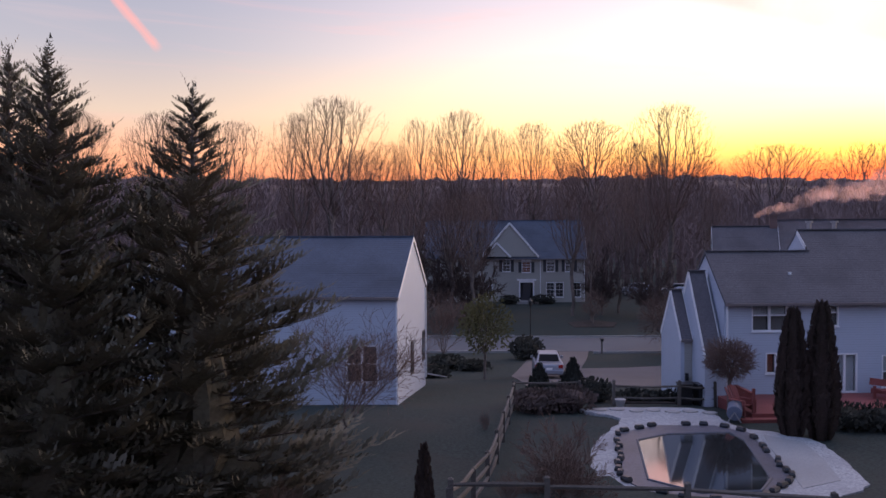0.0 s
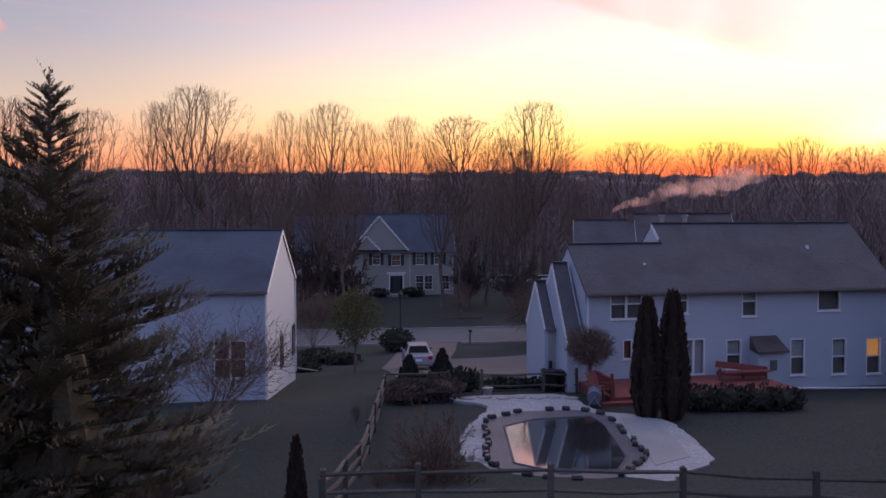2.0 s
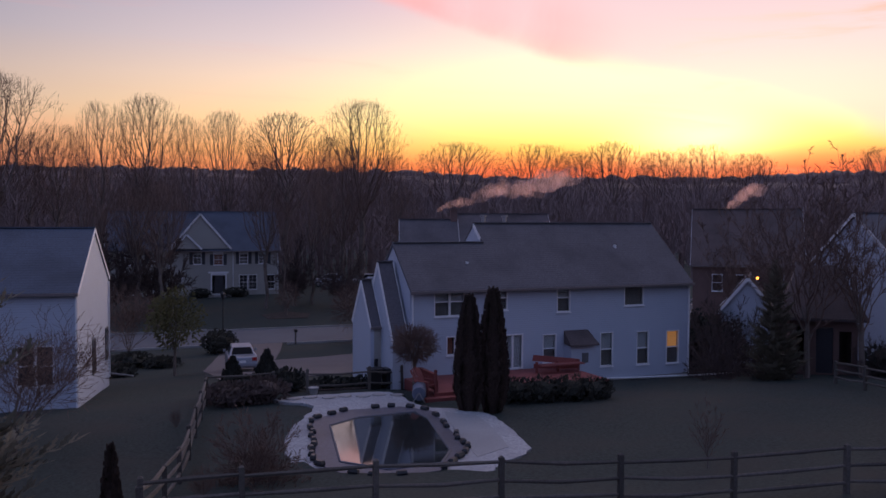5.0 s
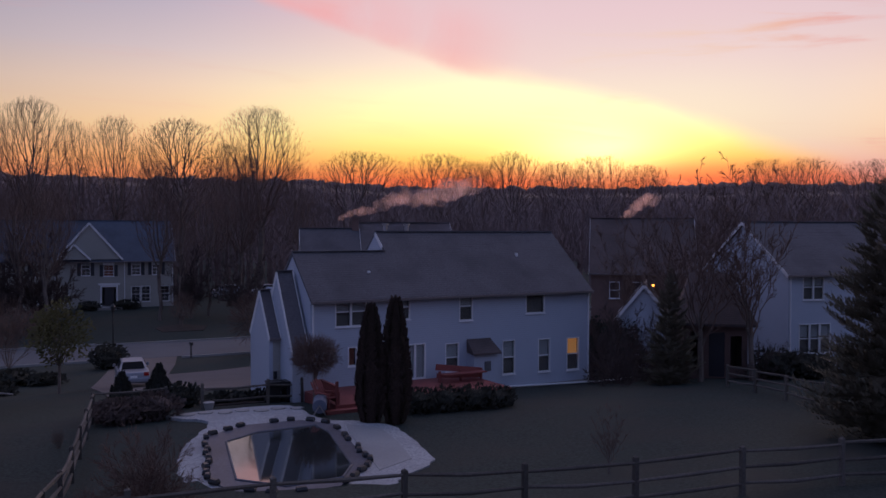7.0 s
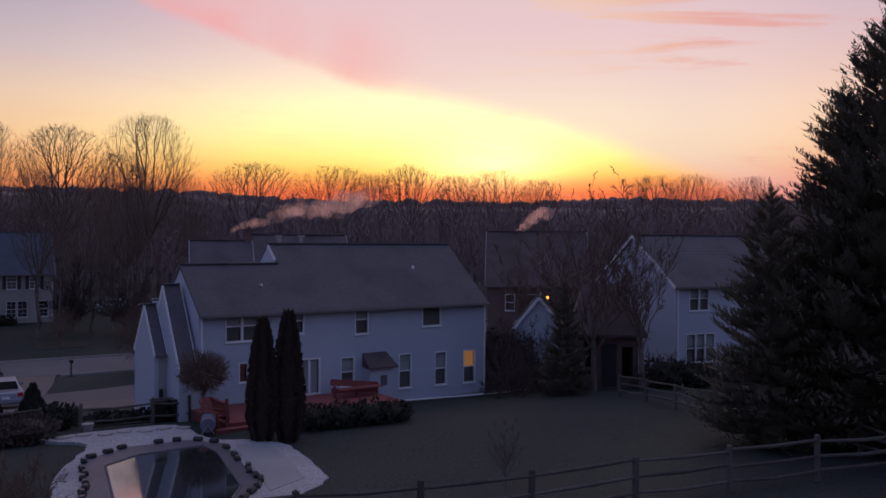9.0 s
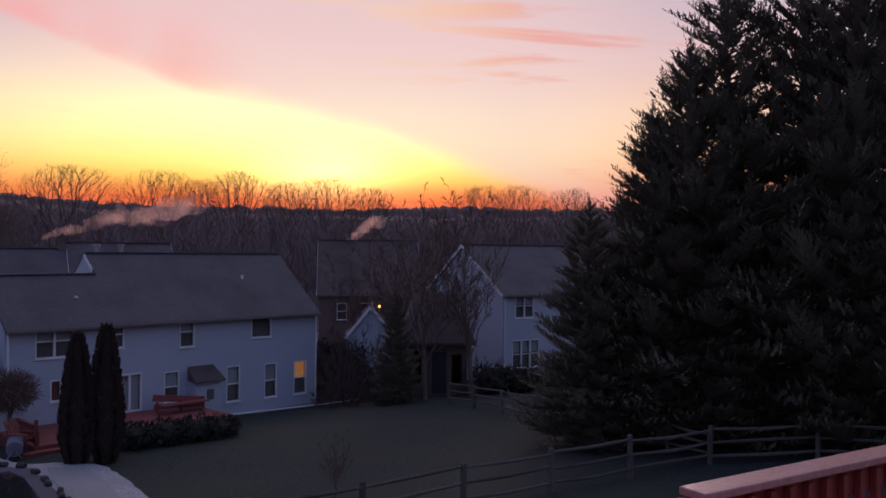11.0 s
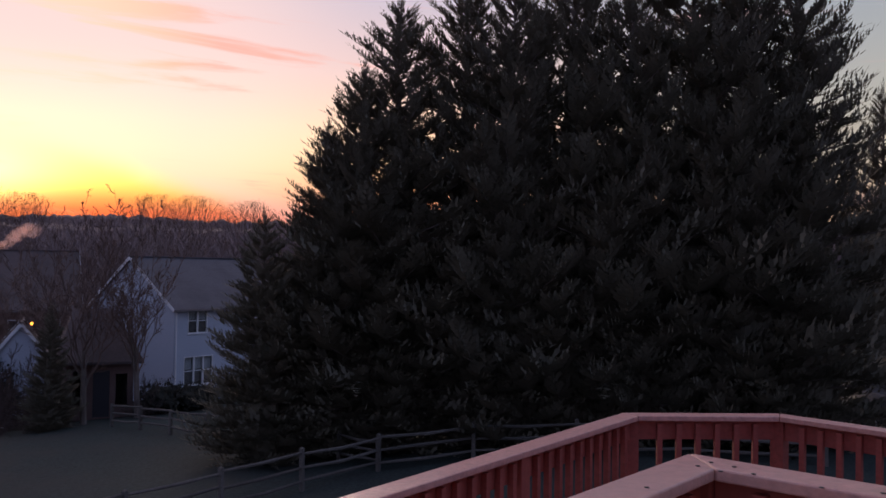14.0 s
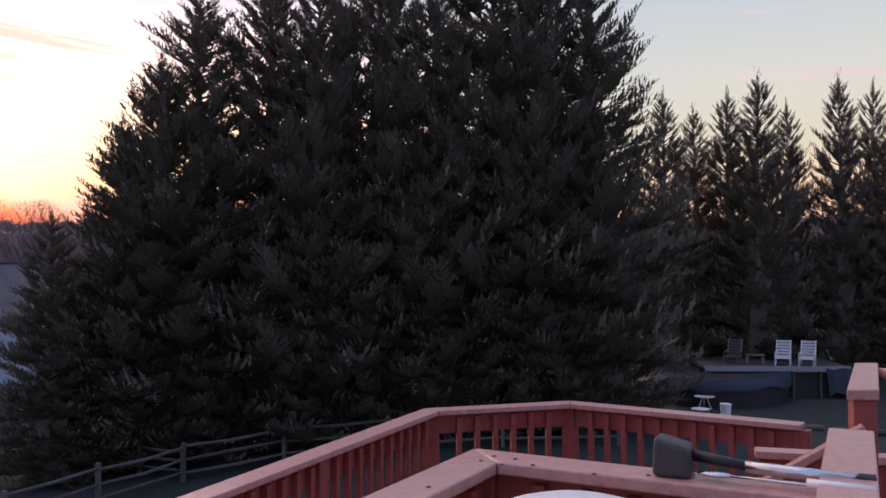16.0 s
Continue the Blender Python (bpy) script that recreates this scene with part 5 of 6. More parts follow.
pd = part("pool_surround", Mesh().prism(rounded(apron, 6, 0.16), PZ - 0.5, PZ + 0.06), "gravel")
tagged(pd, "pale gravel surround of the closed swimming pool", "paving", kind="structure")
part("concrete_slab", Mesh().prism([(10.6, 25.1), (12.1, 25.9), (12.6, 28.2), (12.9, 30.5), (11.9, 31.7), (11.45, 30.0)], PZ + 0.061, PZ + 0.075), "concrete", pd)
pool = thing("swimming_pool", pose(8.6, 28.6, PZ + 0.06), "closed swimming pool under dark cover with standing water", "swimming pool")
cov = [(5.42, 26.2), (5.95, 24.85), (7.2, 23.95), (8.9, 24.0), (10.65, 25.9), (11.45, 31.9), (10.5, 33.1), (8.3, 33.2), (6.55, 32.0)]
wet = [(6.23, 25.96), (7.42, 24.6), (9.23, 24.75), (10.0, 26.0), (10.83, 30.6), (10.75, 31.9), (8.3, 31.7), (7.0, 30.8)]
rel = [(x - 8.6, y - 28.6) for x, y in cov]
part("cover", Mesh().prism(rel, -0.02, 0.035), "vinyl", pool, "dark vinyl winter cover")
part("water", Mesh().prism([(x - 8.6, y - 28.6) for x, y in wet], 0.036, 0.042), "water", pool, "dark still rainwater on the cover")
for (x0, y0), (x1, y1) in zip(wet, wet[1:] + wet[:1]):
    part("cover_fold", Mesh().tube((x0 - 8.6, y0 - 28.6, 0.04), (x1 - 8.6, y1 - 28.6, 0.04), 0.045, 0.045, 6), "vinyl", pool)
part("coping", Mesh().prism([(x * 1.05, y * 1.04) for x, y in rel], -0.06, -0.021), "concrete", pool)
rng = random.Random(9)
n = len(cov)
bag = Mesh().add([(-.19, -.11, 0), (.19, -.11, 0), (.19, .11, 0), (-.19, .11, 0), (-.21, -.12, .1), (.21, -.12, .1), (.21, .12, .1), (-.21, .12, .1), (-.17, -.08, .19), (.17, -.08, .2), (.17, .08, .2), (-.17, .08, .19)], [(3, 2, 1, 0), (8, 9, 10, 11)] + [(a + i, a + (i + 1) % 4, a + 4 + (i + 1) % 4, a + 4 + i) for a in (0, 4) for i in range(4)]).mesh("water_bag", "block")
for i in range(n):
    (x0, y0), (x1, y1) = cov[i], cov[(i + 1) % n]
    L = math.hypot(x1 - x0, y1 - y0)
    k = max(2, int(L / 0.58))
    for j in range(k):
        f = (j + 0.5) / k
        if rng.random() < 0.12:
            continue
        ob = part("water_bag", bag, None)
        ob.matrix_world = pose(x0 + (x1 - x0) * f + rng.uniform(-.06, .06), y0 + (y1 - y0) * f + rng.uniform(-.06, .06), PZ + 0.095, 0, 0, math.degrees(math.atan2(y1 - y0, x1 - x0)) + rng.uniform(-15, 15)) @ Matrix.Diagonal((0.8, 0.85, 0.8, 1))
        tagged(ob, "black water bag weighing down the pool cover", "water bag", "bags round the pool")
stone = Mesh().blob((0, 0, 0), (0.36, 0.3, 0.03), 4, 9, 4, 0.3).mesh("stepping_stone", "stone", True)
for i in range(7):
    ob = part("stepping_stone", stone, None)
    ob.matrix_world = pose(6.6 + 0.75 * i, 36.2 - 0.12 * i + 0.2 * (i % 2), PZ + 0.075, 0, 0, 40 * i)
    tagged(ob, "grey flat stepping stone set in gravel", "stepping stone", "stepping stones")

# ---------------------------------------------------------------- red deck behind the white house
RD = thing("wooden_deck", pose(12.3, 38.5, -8.0, 0, 0, 2.6), "low red-stained wooden deck with steps", "deck")
part("floor_frame", Mesh().box(0.0, -4.0, -0.5, 9.0, -0.05, 0.45), "redwood_old", RD)
for i in range(3):
    part("step", Mesh().box(-0.55 + 0.1 * i, -4.0 - 0.4 * (i + 1), -0.5, 2.6, -4.001 - 0.4 * i, 0.30 - 0.16 * i), "redwood_old", RD)
part("bench_back", Mesh().beam((6.6, -0.9, 1.15), (9.0, -1.2, 0.85), 0.06, 0.30).beam((6.6, -1.0, 0.75), (9.0, -1.3, 0.62), 0.06, 0.22), "redwood_old", RD)
for x in (6.6, 7.8, 9.0):
    part("bench_post", Mesh().box(x - 0.05, -1.35, 0.451, x + 0.05, -1.25, 1.0), "redwood_old", RD)
part("bench_seat", Mesh().box(6.6, -1.9, 0.85, 9.0, -1.36, 0.9), "redwood_old", RD)
for x, h in ((0.05, 1.25), (2.5, 1.0)):
    part("newel_post", Mesh().box(x, -3.95, 0.451, x + 0.11, -3.84, h + 0.2), "redwood_old", RD)
part("balustrade", Mesh().beam((0.1, -3.83, 1.25), (0.1, -2.0, 1.25), 0.14, 0.05).beam((0.1, -3.8, 0.6), (0.1, -2.0, 0.6), 0.05, 0.09), "redwood_old", RD)
for k in range(12):
    part("baluster", Mesh().box(0.08, -3.7 + 0.14 * k, 0.62, 0.12, -3.66 + 0.14 * k, 1.22), "redwood_old", RD)

# ---------------------------------------------------------------- the balcony deck in front of the camera
UP, LOW = -1.5, -1.95      # floor heights of the two levels
IN_A, IN_B, IN_C = Vector((1.9, 0.86)), Vector((3.22, 0.47)), Vector((2.92, -0.45))
OUT = [Vector((3.74, 2.10)), Vector((6.81, 1.42)), Vector((7.32, 0.42)), Vector((6.64, -1.15))]
deck = thing("balcony_deck", pose(0, 0, UP), "red-stained raised deck on two levels with baluster rails", "deck")


def dv(p, z):
    return Vector((p[0], p[1], z - UP))


def railing(points, zcap, zfloor, cap=0.15, first_post=True):
    """Cap boards mitred at the corners, rails, posts and balusters, each a piece of its own."""
    pts = [Vector(p) for p in points]
    n = len(pts)
    off = []
    for i in range(n):
        d0 = (pts[i] - pts[i - 1]).normalized() if i else None
        d1 = (pts[i + 1] - pts[i]).normalized() if i < n - 1 else None
        a = d0 or d1
        b = d1 or d0
        n0, n1 = Vector((-a.y, a.x)), Vector((-b.y, b.x))
        m = (n0 + n1).normalized()
        off.append(m * (cap / 2) / max(0.3, m.dot(n0)))
    for i in range(n - 1):
        p, q = pts[i], pts[i + 1]
        d = (q - p).normalized()
        g = d * 0.002
        poly = [p + off[i] + g, q + off[i + 1] - g, q - off[i + 1] - g, p - off[i] + g]
        me = Mesh().prism([(v.x, v.y) for v in poly][::-1], zcap - 0.038 - UP, zcap - UP)
        part("cap_board", me, "redcap", deck, "worn red-stained cap board, sky sheen in its pale colour", bevel=0.006)
        L = (q - p).length
        part("top_rail", Mesh().beam(dv(p + d * 0.05, zcap - 0.109), dv(q - d * 0.05, zcap - 0.109), 0.04, 0.14), "redwood", deck, bevel=0.004)
        part("bottom_rail", Mesh().beam(dv(p + d * 0.05, zfloor + 0.12), dv(q - d * 0.05, zfloor + 0.12), 0.04, 0.09), "redwood", deck, bevel=0.004)
        k = max(1, int((L - 0.12) / 0.132))
        post_at = max(1, int(round(L / 1.5)))
        for j in range(1, k):
            s = p + d * (0.06 + (L - 0.12) * j / k)
            if abs(((s - p).length / L * post_at) - round((s - p).length / L * post_at)) < 0.06 * post_at / L:
                continue
            ob = part("baluster", BAL, None, deck)
            ob.matrix_basis = Matrix.Translation(dv(s, zfloor + 0.08)) @ pose(0, 0, 0, 0, 0, math.degrees(math.atan2(d.y, d.x))) @ Matrix.Diagonal((1, 1, (zcap - zfloor - 0.14), 1))
        for j in range(post_at + (1 if i == n - 2 else 0)):
            s = p + d * L * j / post_at
            part("post", Mesh().beam(dv(s, zfloor - 0.3), dv(s, zcap - 0.039), 0.10, 0.10, (d.x, d.y, 0)), "redwood", deck, bevel=0.006)


BAL = Mesh().box(-0.019, -0.058, 0, 0.019, -0.021, 1).mesh("baluster", "redwood")
railing([(-3.0, 0.55), (1.35, 0.62), IN_A, IN_B, IN_C], -0.53, UP)
railing([OUT[0], OUT[1], OUT[2], OUT[3]], -1.0, LOW)


def floor_boards(poly, z, step=0.145):
    """Deck boards cut to the outline, side by side with open joints."""
    for k in range(-40, 80):
        y0 = k * step
        bm = bmesh.new()
        bm.faces.new([bm.verts.new((x, y, 0)) for x, y in poly])
        for co, no in (((0, y0, 0), (0, -1, 0)), ((0, y0 + step - 0.006, 0), (0, 1, 0))):
            bmesh.ops.bisect_plane(bm, geom=bm.verts[:] + bm.edges[:] + bm.faces[:], plane_co=co, plane_no=no, clear_outer=True)
        for f in bm.faces:
            pts = [(v.co.x, v.co.y) for v in f.verts]
            if len(pts) > 2:
                part("floor_board", Mesh().prism(pts, z - 0.03 - UP, z - UP), "redwood", deck)
        bm.free()


floor_boards([(-3.0, 0.56), (-3.0, -3.0), (2.6, -3.0), (2.9, -0.45), (3.2, 0.47), (1.9, 0.86), (1.35, 0.63)], UP)
floor_boards([(-0.5, 3.0), (3.74, 2.10), (6.8, 1.42), (7.3, 0.42), (6.6, -1.2), (5.4, -2.5), (3.0, -2.5), (3.26, 0.5), (1.9, 0.9), (1.3, 0.68), (-0.5, 0.65)][::-1], LOW)
for x, y in ((3.6, 2.0), (6.7, 1.35), (6.6, -1.0), (-2.5, 0.5), (3.1, 0.4)):
    part("support_post", Mesh().box(x - 0.07, y - 0.07, gz(x, y) - 0.3 - UP, x + 0.07, y + 0.07, LOW - 0.031 - UP), "redwood", deck)
# the stair rail on the right: cap towards the steps, newel with a flat top, sloping rail
part("cap_board", Mesh().prism([(2.70, -0.53), (3.66, -0.78), (3.70, -0.645), (2.74, -0.395)], -0.50 - 0.04 - UP, -0.50 - UP), "redcap", deck, "worn red-stained cap board, sky sheen in its pale colour", bevel=0.006)
part("post", Mesh().beam(dv((3.62, -0.70), UP), dv((3.62, -0.70), -0.541), 0.09, 0.09, (0, 1, 0)), "redwood", deck, bevel=0.006)
nw = part("newel_post", Mesh().beam(dv((4.735, -1.025), LOW), dv((4.735, -1.025), -0.551), 0.10, 0.10, (0, 1, 0)), "redwood", deck, bevel=0.006)
part("newel_cap", Mesh().prism([(4.66, -0.94), (4.68, -1.08), (5.81, -1.39), (5.79, -1.26)], -0.55 - UP, -0.50 - UP), "redcap", nw, bevel=0.008)
part("sloping_rail", Mesh().beam(dv((4.62, -1.0), -0.66), dv((4.80, -0.12), -1.26), 0.09, 0.035), "redcap", deck, bevel=0.005)
part("stair_panel", Mesh().beam(dv((4.62, -1.0), -0.795), dv((4.80, -0.12), -1.395), 0.04, 0.23), "redwood", deck)
part("stair_rail_cap", Mesh().beam(dv((5.42, -0.66), -0.95), dv((5.34, -1.5), -0.95), 0.12, 0.04), "redcap", deck, bevel=0.005)
part("stair_panel", Mesh().beam(dv((5.42, -0.68), -1.10), dv((5.34, -1.5), -1.10), 0.04, 0.25), "redwood", deck)
for k in range(4):
    part("stair_tread", Mesh().box(5.5 + 0.24 * k, -2.0, -1.5 - 0.18 * k - UP, 5.73 + 0.24 * k, -1.3, -1.46 - 0.18 * k - UP), "redwood", deck)
for x, y in ((3.20, 0.44), (3.13, 0.47), (3.17, 0.37), (3.09, 0.40), (3.10, 0.31), (3.02, 0.13), (3.03, -0.02), (2.80, 0.56), (2.6, 0.62)):
    part("screw_head", Mesh().tube((x, y, -0.5295 - UP), (x, y, -0.5275 - UP), 0.007, 0.007, 8), "black", deck)
part("side_rail", Mesh().beam(dv((5.46, -1.32), -0.52), dv((5.7, -3.0), -0.52), 0.14, 0.04), "redcap", deck)

# the wall of the house that the deck belongs to, behind the viewer
tagged(part("wall_house", Mesh().box(-9.0, -3.3, -5.4, 2.6, -3.05, 3.6), "siding"), "plain pale sided house wall behind the deck", "wall", kind="structure")

# mallet and tongs lying on the rail, pale lid below it
MT = thing("mallet", pose(3.05, -0.09, -0.53 + 0.035, 0, 0, -100), "rubber mallet with dark grey head and steel handle", "mallet")
part("mallet_head", Mesh().add([(-0.055, -0.045, -0.034), (0.05, -0.05, -0.034), (0.055, 0.06, -0.034), (-0.05, 0.06, -0.034), (-0.05, -0.04, 0.075), (0.045, -0.045, 0.05), (0.05, 0.055, 0.05), (-0.045, 0.055, 0.075)], [(3, 2, 1, 0), (4, 5, 6, 7), (0, 1, 5, 4), (1, 2, 6, 5), (2, 3, 7, 6), (3, 0, 4, 7)]), "rubber", MT, bevel=0.012)
part("grip", Mesh().tube((0.05, 0.02, 0.02), (0.20, 0.015, 0.0), 0.016, 0.014, 10), "black", MT, smooth=True)
part("shaft", Mesh().tube((0.19, 0.015, 0.0), (0.47, 0.0, -0.012), 0.017, 0.017, 12), "chrome", MT, smooth=True)
part("end_cap", Mesh().tube((0.47, 0.0, -0.012), (0.51, 0.0, -0.013), 0.02, 0.02, 12), "black", MT)
TG = thing("tongs", pose(2.97, -0.16, -0.53 + 0.012, 0, 0, -105), "steel barbecue tongs lying on the deck rail", "tongs")
part("arm", Mesh().blob((0.03, 0.03, 0.008), (0.05, 0.022, 0.008), 2, 10, 5, 0.1).beam((0.06, 0.03, 0.008), (0.40, 0.0, 0.008), 0.014, 0.006), "chrome", TG, smooth=True)
part("handle", Mesh().tube((0.26, 0.01, 0.012), (0.42, -0.01, 0.012), 0.013, 0.013, 10), "white_plastic", TG, smooth=True)
GT = thing("kettle_grill", pose(2.48, 0.16, UP), "pale domed kettle grill beside the deck rail", "grill")
dome = Mesh()
for j in range(9):
    b = math.pi / 2 * j / 8
    for i in range(32):
        a = 2 * math.pi * i / 32
        dome.v.append((0.30 * math.cos(a) * math.cos(b), 0.30 * math.sin(a) * math.cos(b), 0.88 + 0.165 * math.sin(b)))
for j in range(8):
    for i in range(32):
        k = (i + 1) % 32
        dome.f.append((j * 32 + i, j * 32 + k, (j + 1) * 32 + k, (j + 1) * 32 + i))
part("lid", dome, "white_plastic", GT, smooth=True)
part("bowl", Mesh().tube((0, 0, 0.66), (0, 0, 0.879), 0.18, 0.30, 32), "black", GT, smooth=False)
for k in range(3):
    a = k * 2.094
    part("leg", Mesh().tube((0.26 * math.cos(a), 0.26 * math.sin(a), 0), (0.15 * math.cos(a), 0.15 * math.sin(a), 0.67), 0.014, 0.014, 8), "metal", GT)


# ---------------------------------------------------------------- paving
sheet("driveway", [(4.6, 46.5), (13.0, 47.0), (14.8, 56), (17.2, 64.0), (13.5, 62.6), (10.0, 62.2), (11.4, 68), (12.4, 72.9), (7.6, 73.2), (6.3, 66), (4.6, 58)], "drive", 0.05, "worn brownish asphalt driveway", "driveway", 2.5)
kb = Mesh()
for x0, x1, y in ((-60, 7, 83.4), (7, 62, 82.7), (-60, 7.4, 72.6), (12.6, 60, 71.9)):
    n = max(1, int((x1 - x0) / 4))
    for i in range(n):
        a, b = x0 + (x1 - x0) * i / n, x0 + (x1 - x0) * (i + 1) / n
        kb.beam((a, y, gz(a, y) + 0.05), (b - 0.02, y, gz(b, y) + 0.05), 0.16, 0.26)
tagged(part("kerb", kb, "stone"), "pale concrete kerb along the street", "kerb", kind="structure")
sheet("mulch_bed", [(13.6, 88.6), (17.6, 88.3), (18.4, 90.5), (16.0, 92.2), (13.2, 91)], "mulch", 0.05, "dark mulch bed round a small tree", "garden bed", 2.0)
sheet("garden_bed", [(7.9, 39.2), (12.0, 39.0), (12.0, 41.4), (8.0, 41.8)], "mulch", 0.06, "dark mulched bed behind the pool fence", "garden bed", 2.0)


# ---------------------------------------------------------------- shrubs and small trees
def leaf_mass(ms, c, r, n, size, rng, flat=0.2):
    """Small leaf clumps scattered through the outer part of a rough ellipsoid."""
    sd = rng.uniform(0, 99)
    for _ in range(n):
        d = Vector((rng.gauss(0, 1), rng.gauss(0, 1), rng.gauss(0, 1))).normalized()
        k = (0.72 + 0.28 * rng.random()) * (1 + 0.28 * noise.noise(d * 2.2 + Vector((sd, 0, 0))))
        p = Vector((c[0] + d.x * r[0] * k, c[1] + d.y * r[1] * k, c[2] + d.z * r[2] * k))
        a = (d + Vector((rng.uniform(-.8, .8), rng.uniform(-.8, .8), rng.uniform(-.2, .9)))).normalized()
        s = a.orthogonal().normalized() * size * rng.uniform(0.3, 0.6)
        t = a * size * rng.uniform(0.7, 1.4)
        o = len(ms.v)
        ms.v += [tuple(p - s * 0.4), tuple(p + t * 0.5 - s), tuple(p + t), tuple(p + t * 0.5 + s)]
        ms.f.append((o, o + 1, o + 2, o + 3))


def shrub(x, y, r, label, mat="hedge", name="shrub", n=900, size=0.16, seed=0, turn=0, group=""):
    rng = random.Random(seed)
    t = thing(name, pose(x, y, gz(x, y), 0, 0, turn), label, "shrub", group)
    ms = Mesh()
    leaf_mass(ms, (0, 0, r[2] * 0.95), r, n, size, rng)
    ms.blob((0, 0, r[2] * 0.9), (r[0] * 0.72, r[1] * 0.72, r[2] * 0.78), seed, 12, 8, 0.4)
    part("foliage", ms, mat, t)
    part("stem", Mesh().tube((0, 0, -0.1), (0, 0, r[2] * 0.6), 0.05, 0.03, 6), "bark", t)
    return t


def column(x, y, h, r, label, mat="thuja", seed=0, n=2600, name="arborvitae", size=0.17, power=0.5, group=""):
    """A dense columnar evergreen with a pointed top."""
    rng = random.Random(seed)
    t = thing(name, pose(x, y, gz(x, y) - 0.05), label, "evergreen tree", group)
    ms = Mesh()
    prof = lambda f: r * min(1.0, (1 - f) ** power * 1.25, 0.55 + f * 2.4)
    m, q = 16, 12
    for j in range(m + 1):
        f = 0.03 + 0.95 * j / m
        for i in range(q):
            a = 6.2832 * i / q
            rr = prof(f) * 0.82 * (1 + 0.1 * noise.noise(Vector((math.cos(a) * 2, math.sin(a) * 2, f * 9 + seed))))
            ms.v.append((math.cos(a) * rr, math.sin(a) * rr, f * h))
    for j in range(m):
        for i in range(q):
            ms.f.append((j * q + i, j * q + (i + 1) % q, (j + 1) * q + (i + 1) % q, (j + 1) * q + i))
    for _ in range(n):
        f, a = rng.random() ** 1.15 * 0.99, rng.uniform(0, 6.2832)
        rr = prof(f) * rng.uniform(0.74, 1.0) * (1 + 0.1 * noise.noise(Vector((math.cos(a) * 2, math.sin(a) * 2, f * 9 + seed))))
        p = Vector((math.cos(a) * rr, math.sin(a) * rr, f * h))
        d = Vector((math.cos(a) * 0.45, math.sin(a) * 0.45, 1)).normalized()
        s = d.cross(Vector((math.sin(a * 3), math.cos(a * 3), 0.3))).normalized() * size * rng.uniform(0.25, 0.5)
        o, tt = len(ms.v), d * size * rng.uniform(0.8, 1.7)
        ms.v += [tuple(p), tuple(p + tt * 0.5 - s), tuple(p + tt), tuple(p + tt * 0.5 + s)]
        ms.f.append((o, o + 1, o + 2, o + 3))
    part("foliage", ms, mat, t)
    part("trunk", Mesh().tube((0, 0, -0.1), (0, 0, h * 0.8), 0.07, 0.02, 6), "bark", t)
    return t


column(13.0, 31.75, 4.75, 0.62, "narrow reddish-green arborvitae by the deck steps", seed=1, group="arborvitae by the deck")
column(13.95, 31.5, 5.05, 0.64, "narrow reddish-green arborvitae by the deck steps", seed=3, group="arborvitae by the deck")
column(-0.45, 19.3, 2.0, 0.21, "small dark dwarf cypress on the lawn", seed=4, n=900, name="dwarf_cypress", size=0.12, power=0.7)
column(4.5, 40.2, 1.75, 0.62, "small conical evergreen behind the fence", "hedge", 5, 900, "dwarf_cypress", 0.14, 0.8, "evergreens by the car")
column(6.1, 40.3, 2.0, 0.68, "small conical evergreen behind the fence", "hedge", 6, 900, "dwarf_cypress", 0.14, 0.8, "evergreens by the car")
conifer(1, 31.4, 35.0, 6.8, 0.8, 40, "dark conical evergreen beside the garden room", "evergreens by the garden room")
for i, (x, y, r, lb) in enumerate([
        (6.65, 68.4, (1.35, 1.3, 0.95), "clipped round dark bush by the lamp post"), (7.0, 39.9, (0.85, 0.8, 0.55), "low rounded dark bush by the pool gate"),
        (15.6, 32.9, (0.9, 0.8, 0.52), "low dark hedge before the deck"), (16.9, 32.8, (0.95, 0.8, 0.5), "low dark hedge before the deck"), (18.2, 32.6, (0.95, 0.8, 0.52), "low dark hedge before the deck"), (19.3, 32.5, (0.8, 0.7, 0.45), "low dark hedge before the deck"),
        (0.2, 63.0, (1.5, 1.2, 0.5), "dark unclipped bush beside the pale house"), (2.2, 62.0, (1.2, 1.0, 0.35), "low brown bush beside the pale house"), (-0.6, 58.0, (1.1, 1.0, 0.4), "dark unclipped bush beside the pale house"),
        (5.2, 39.6, (1.6, 0.5, 0.42), "low red-brown bush along the fence"), (9.2, 40.3, (1.1, 0.8, 0.22), "low dark bush in a mulched bed"), (11.0, 40.2, (1.0, 0.8, 0.22), "low dark bush in a mulched bed"),
        (37.5, 33.5, (1.3, 1.1, 0.9), "dark bush by the garden room"), (39.5, 33.0, (1.6, 1.2, 0.8), "dark bush by the garden room"),
        (46.0, 34.6, (1.6, 1.0, 0.6), "dark foundation bush under the windows"), (36.5, 46.5, (2.2, 1.8, 1.8), "tall dark bush before the garage"), (34.0, 47.0, (2.2, 1.8, 2.0), "tall dark bush before the garage"),
        (8.0, 103.3, (1.2, 0.9, 0.5), "low dark foundation bush by the front door"), (11.9, 103.2, (1.6, 0.9, 0.5), "low dark foundation bush by the front door")]):
    shrub(x, y, r, lb, n=int(420 * max(1, r[0] * r[2] * 1.4)), size=0.14 + 0.05 * r[0], seed=i + 20)


shrub(4.0, 36.5, (1.0, 0.9, 0.5), "low dark red-brown bush inside the fence", "twig_dark", n=900, size=0.15, seed=61)
shrub(5.4, 36.7, (1.1, 0.9, 0.55), "low dark red-brown bush inside the fence", "twig_dark", n=900, size=0.15, seed=62)


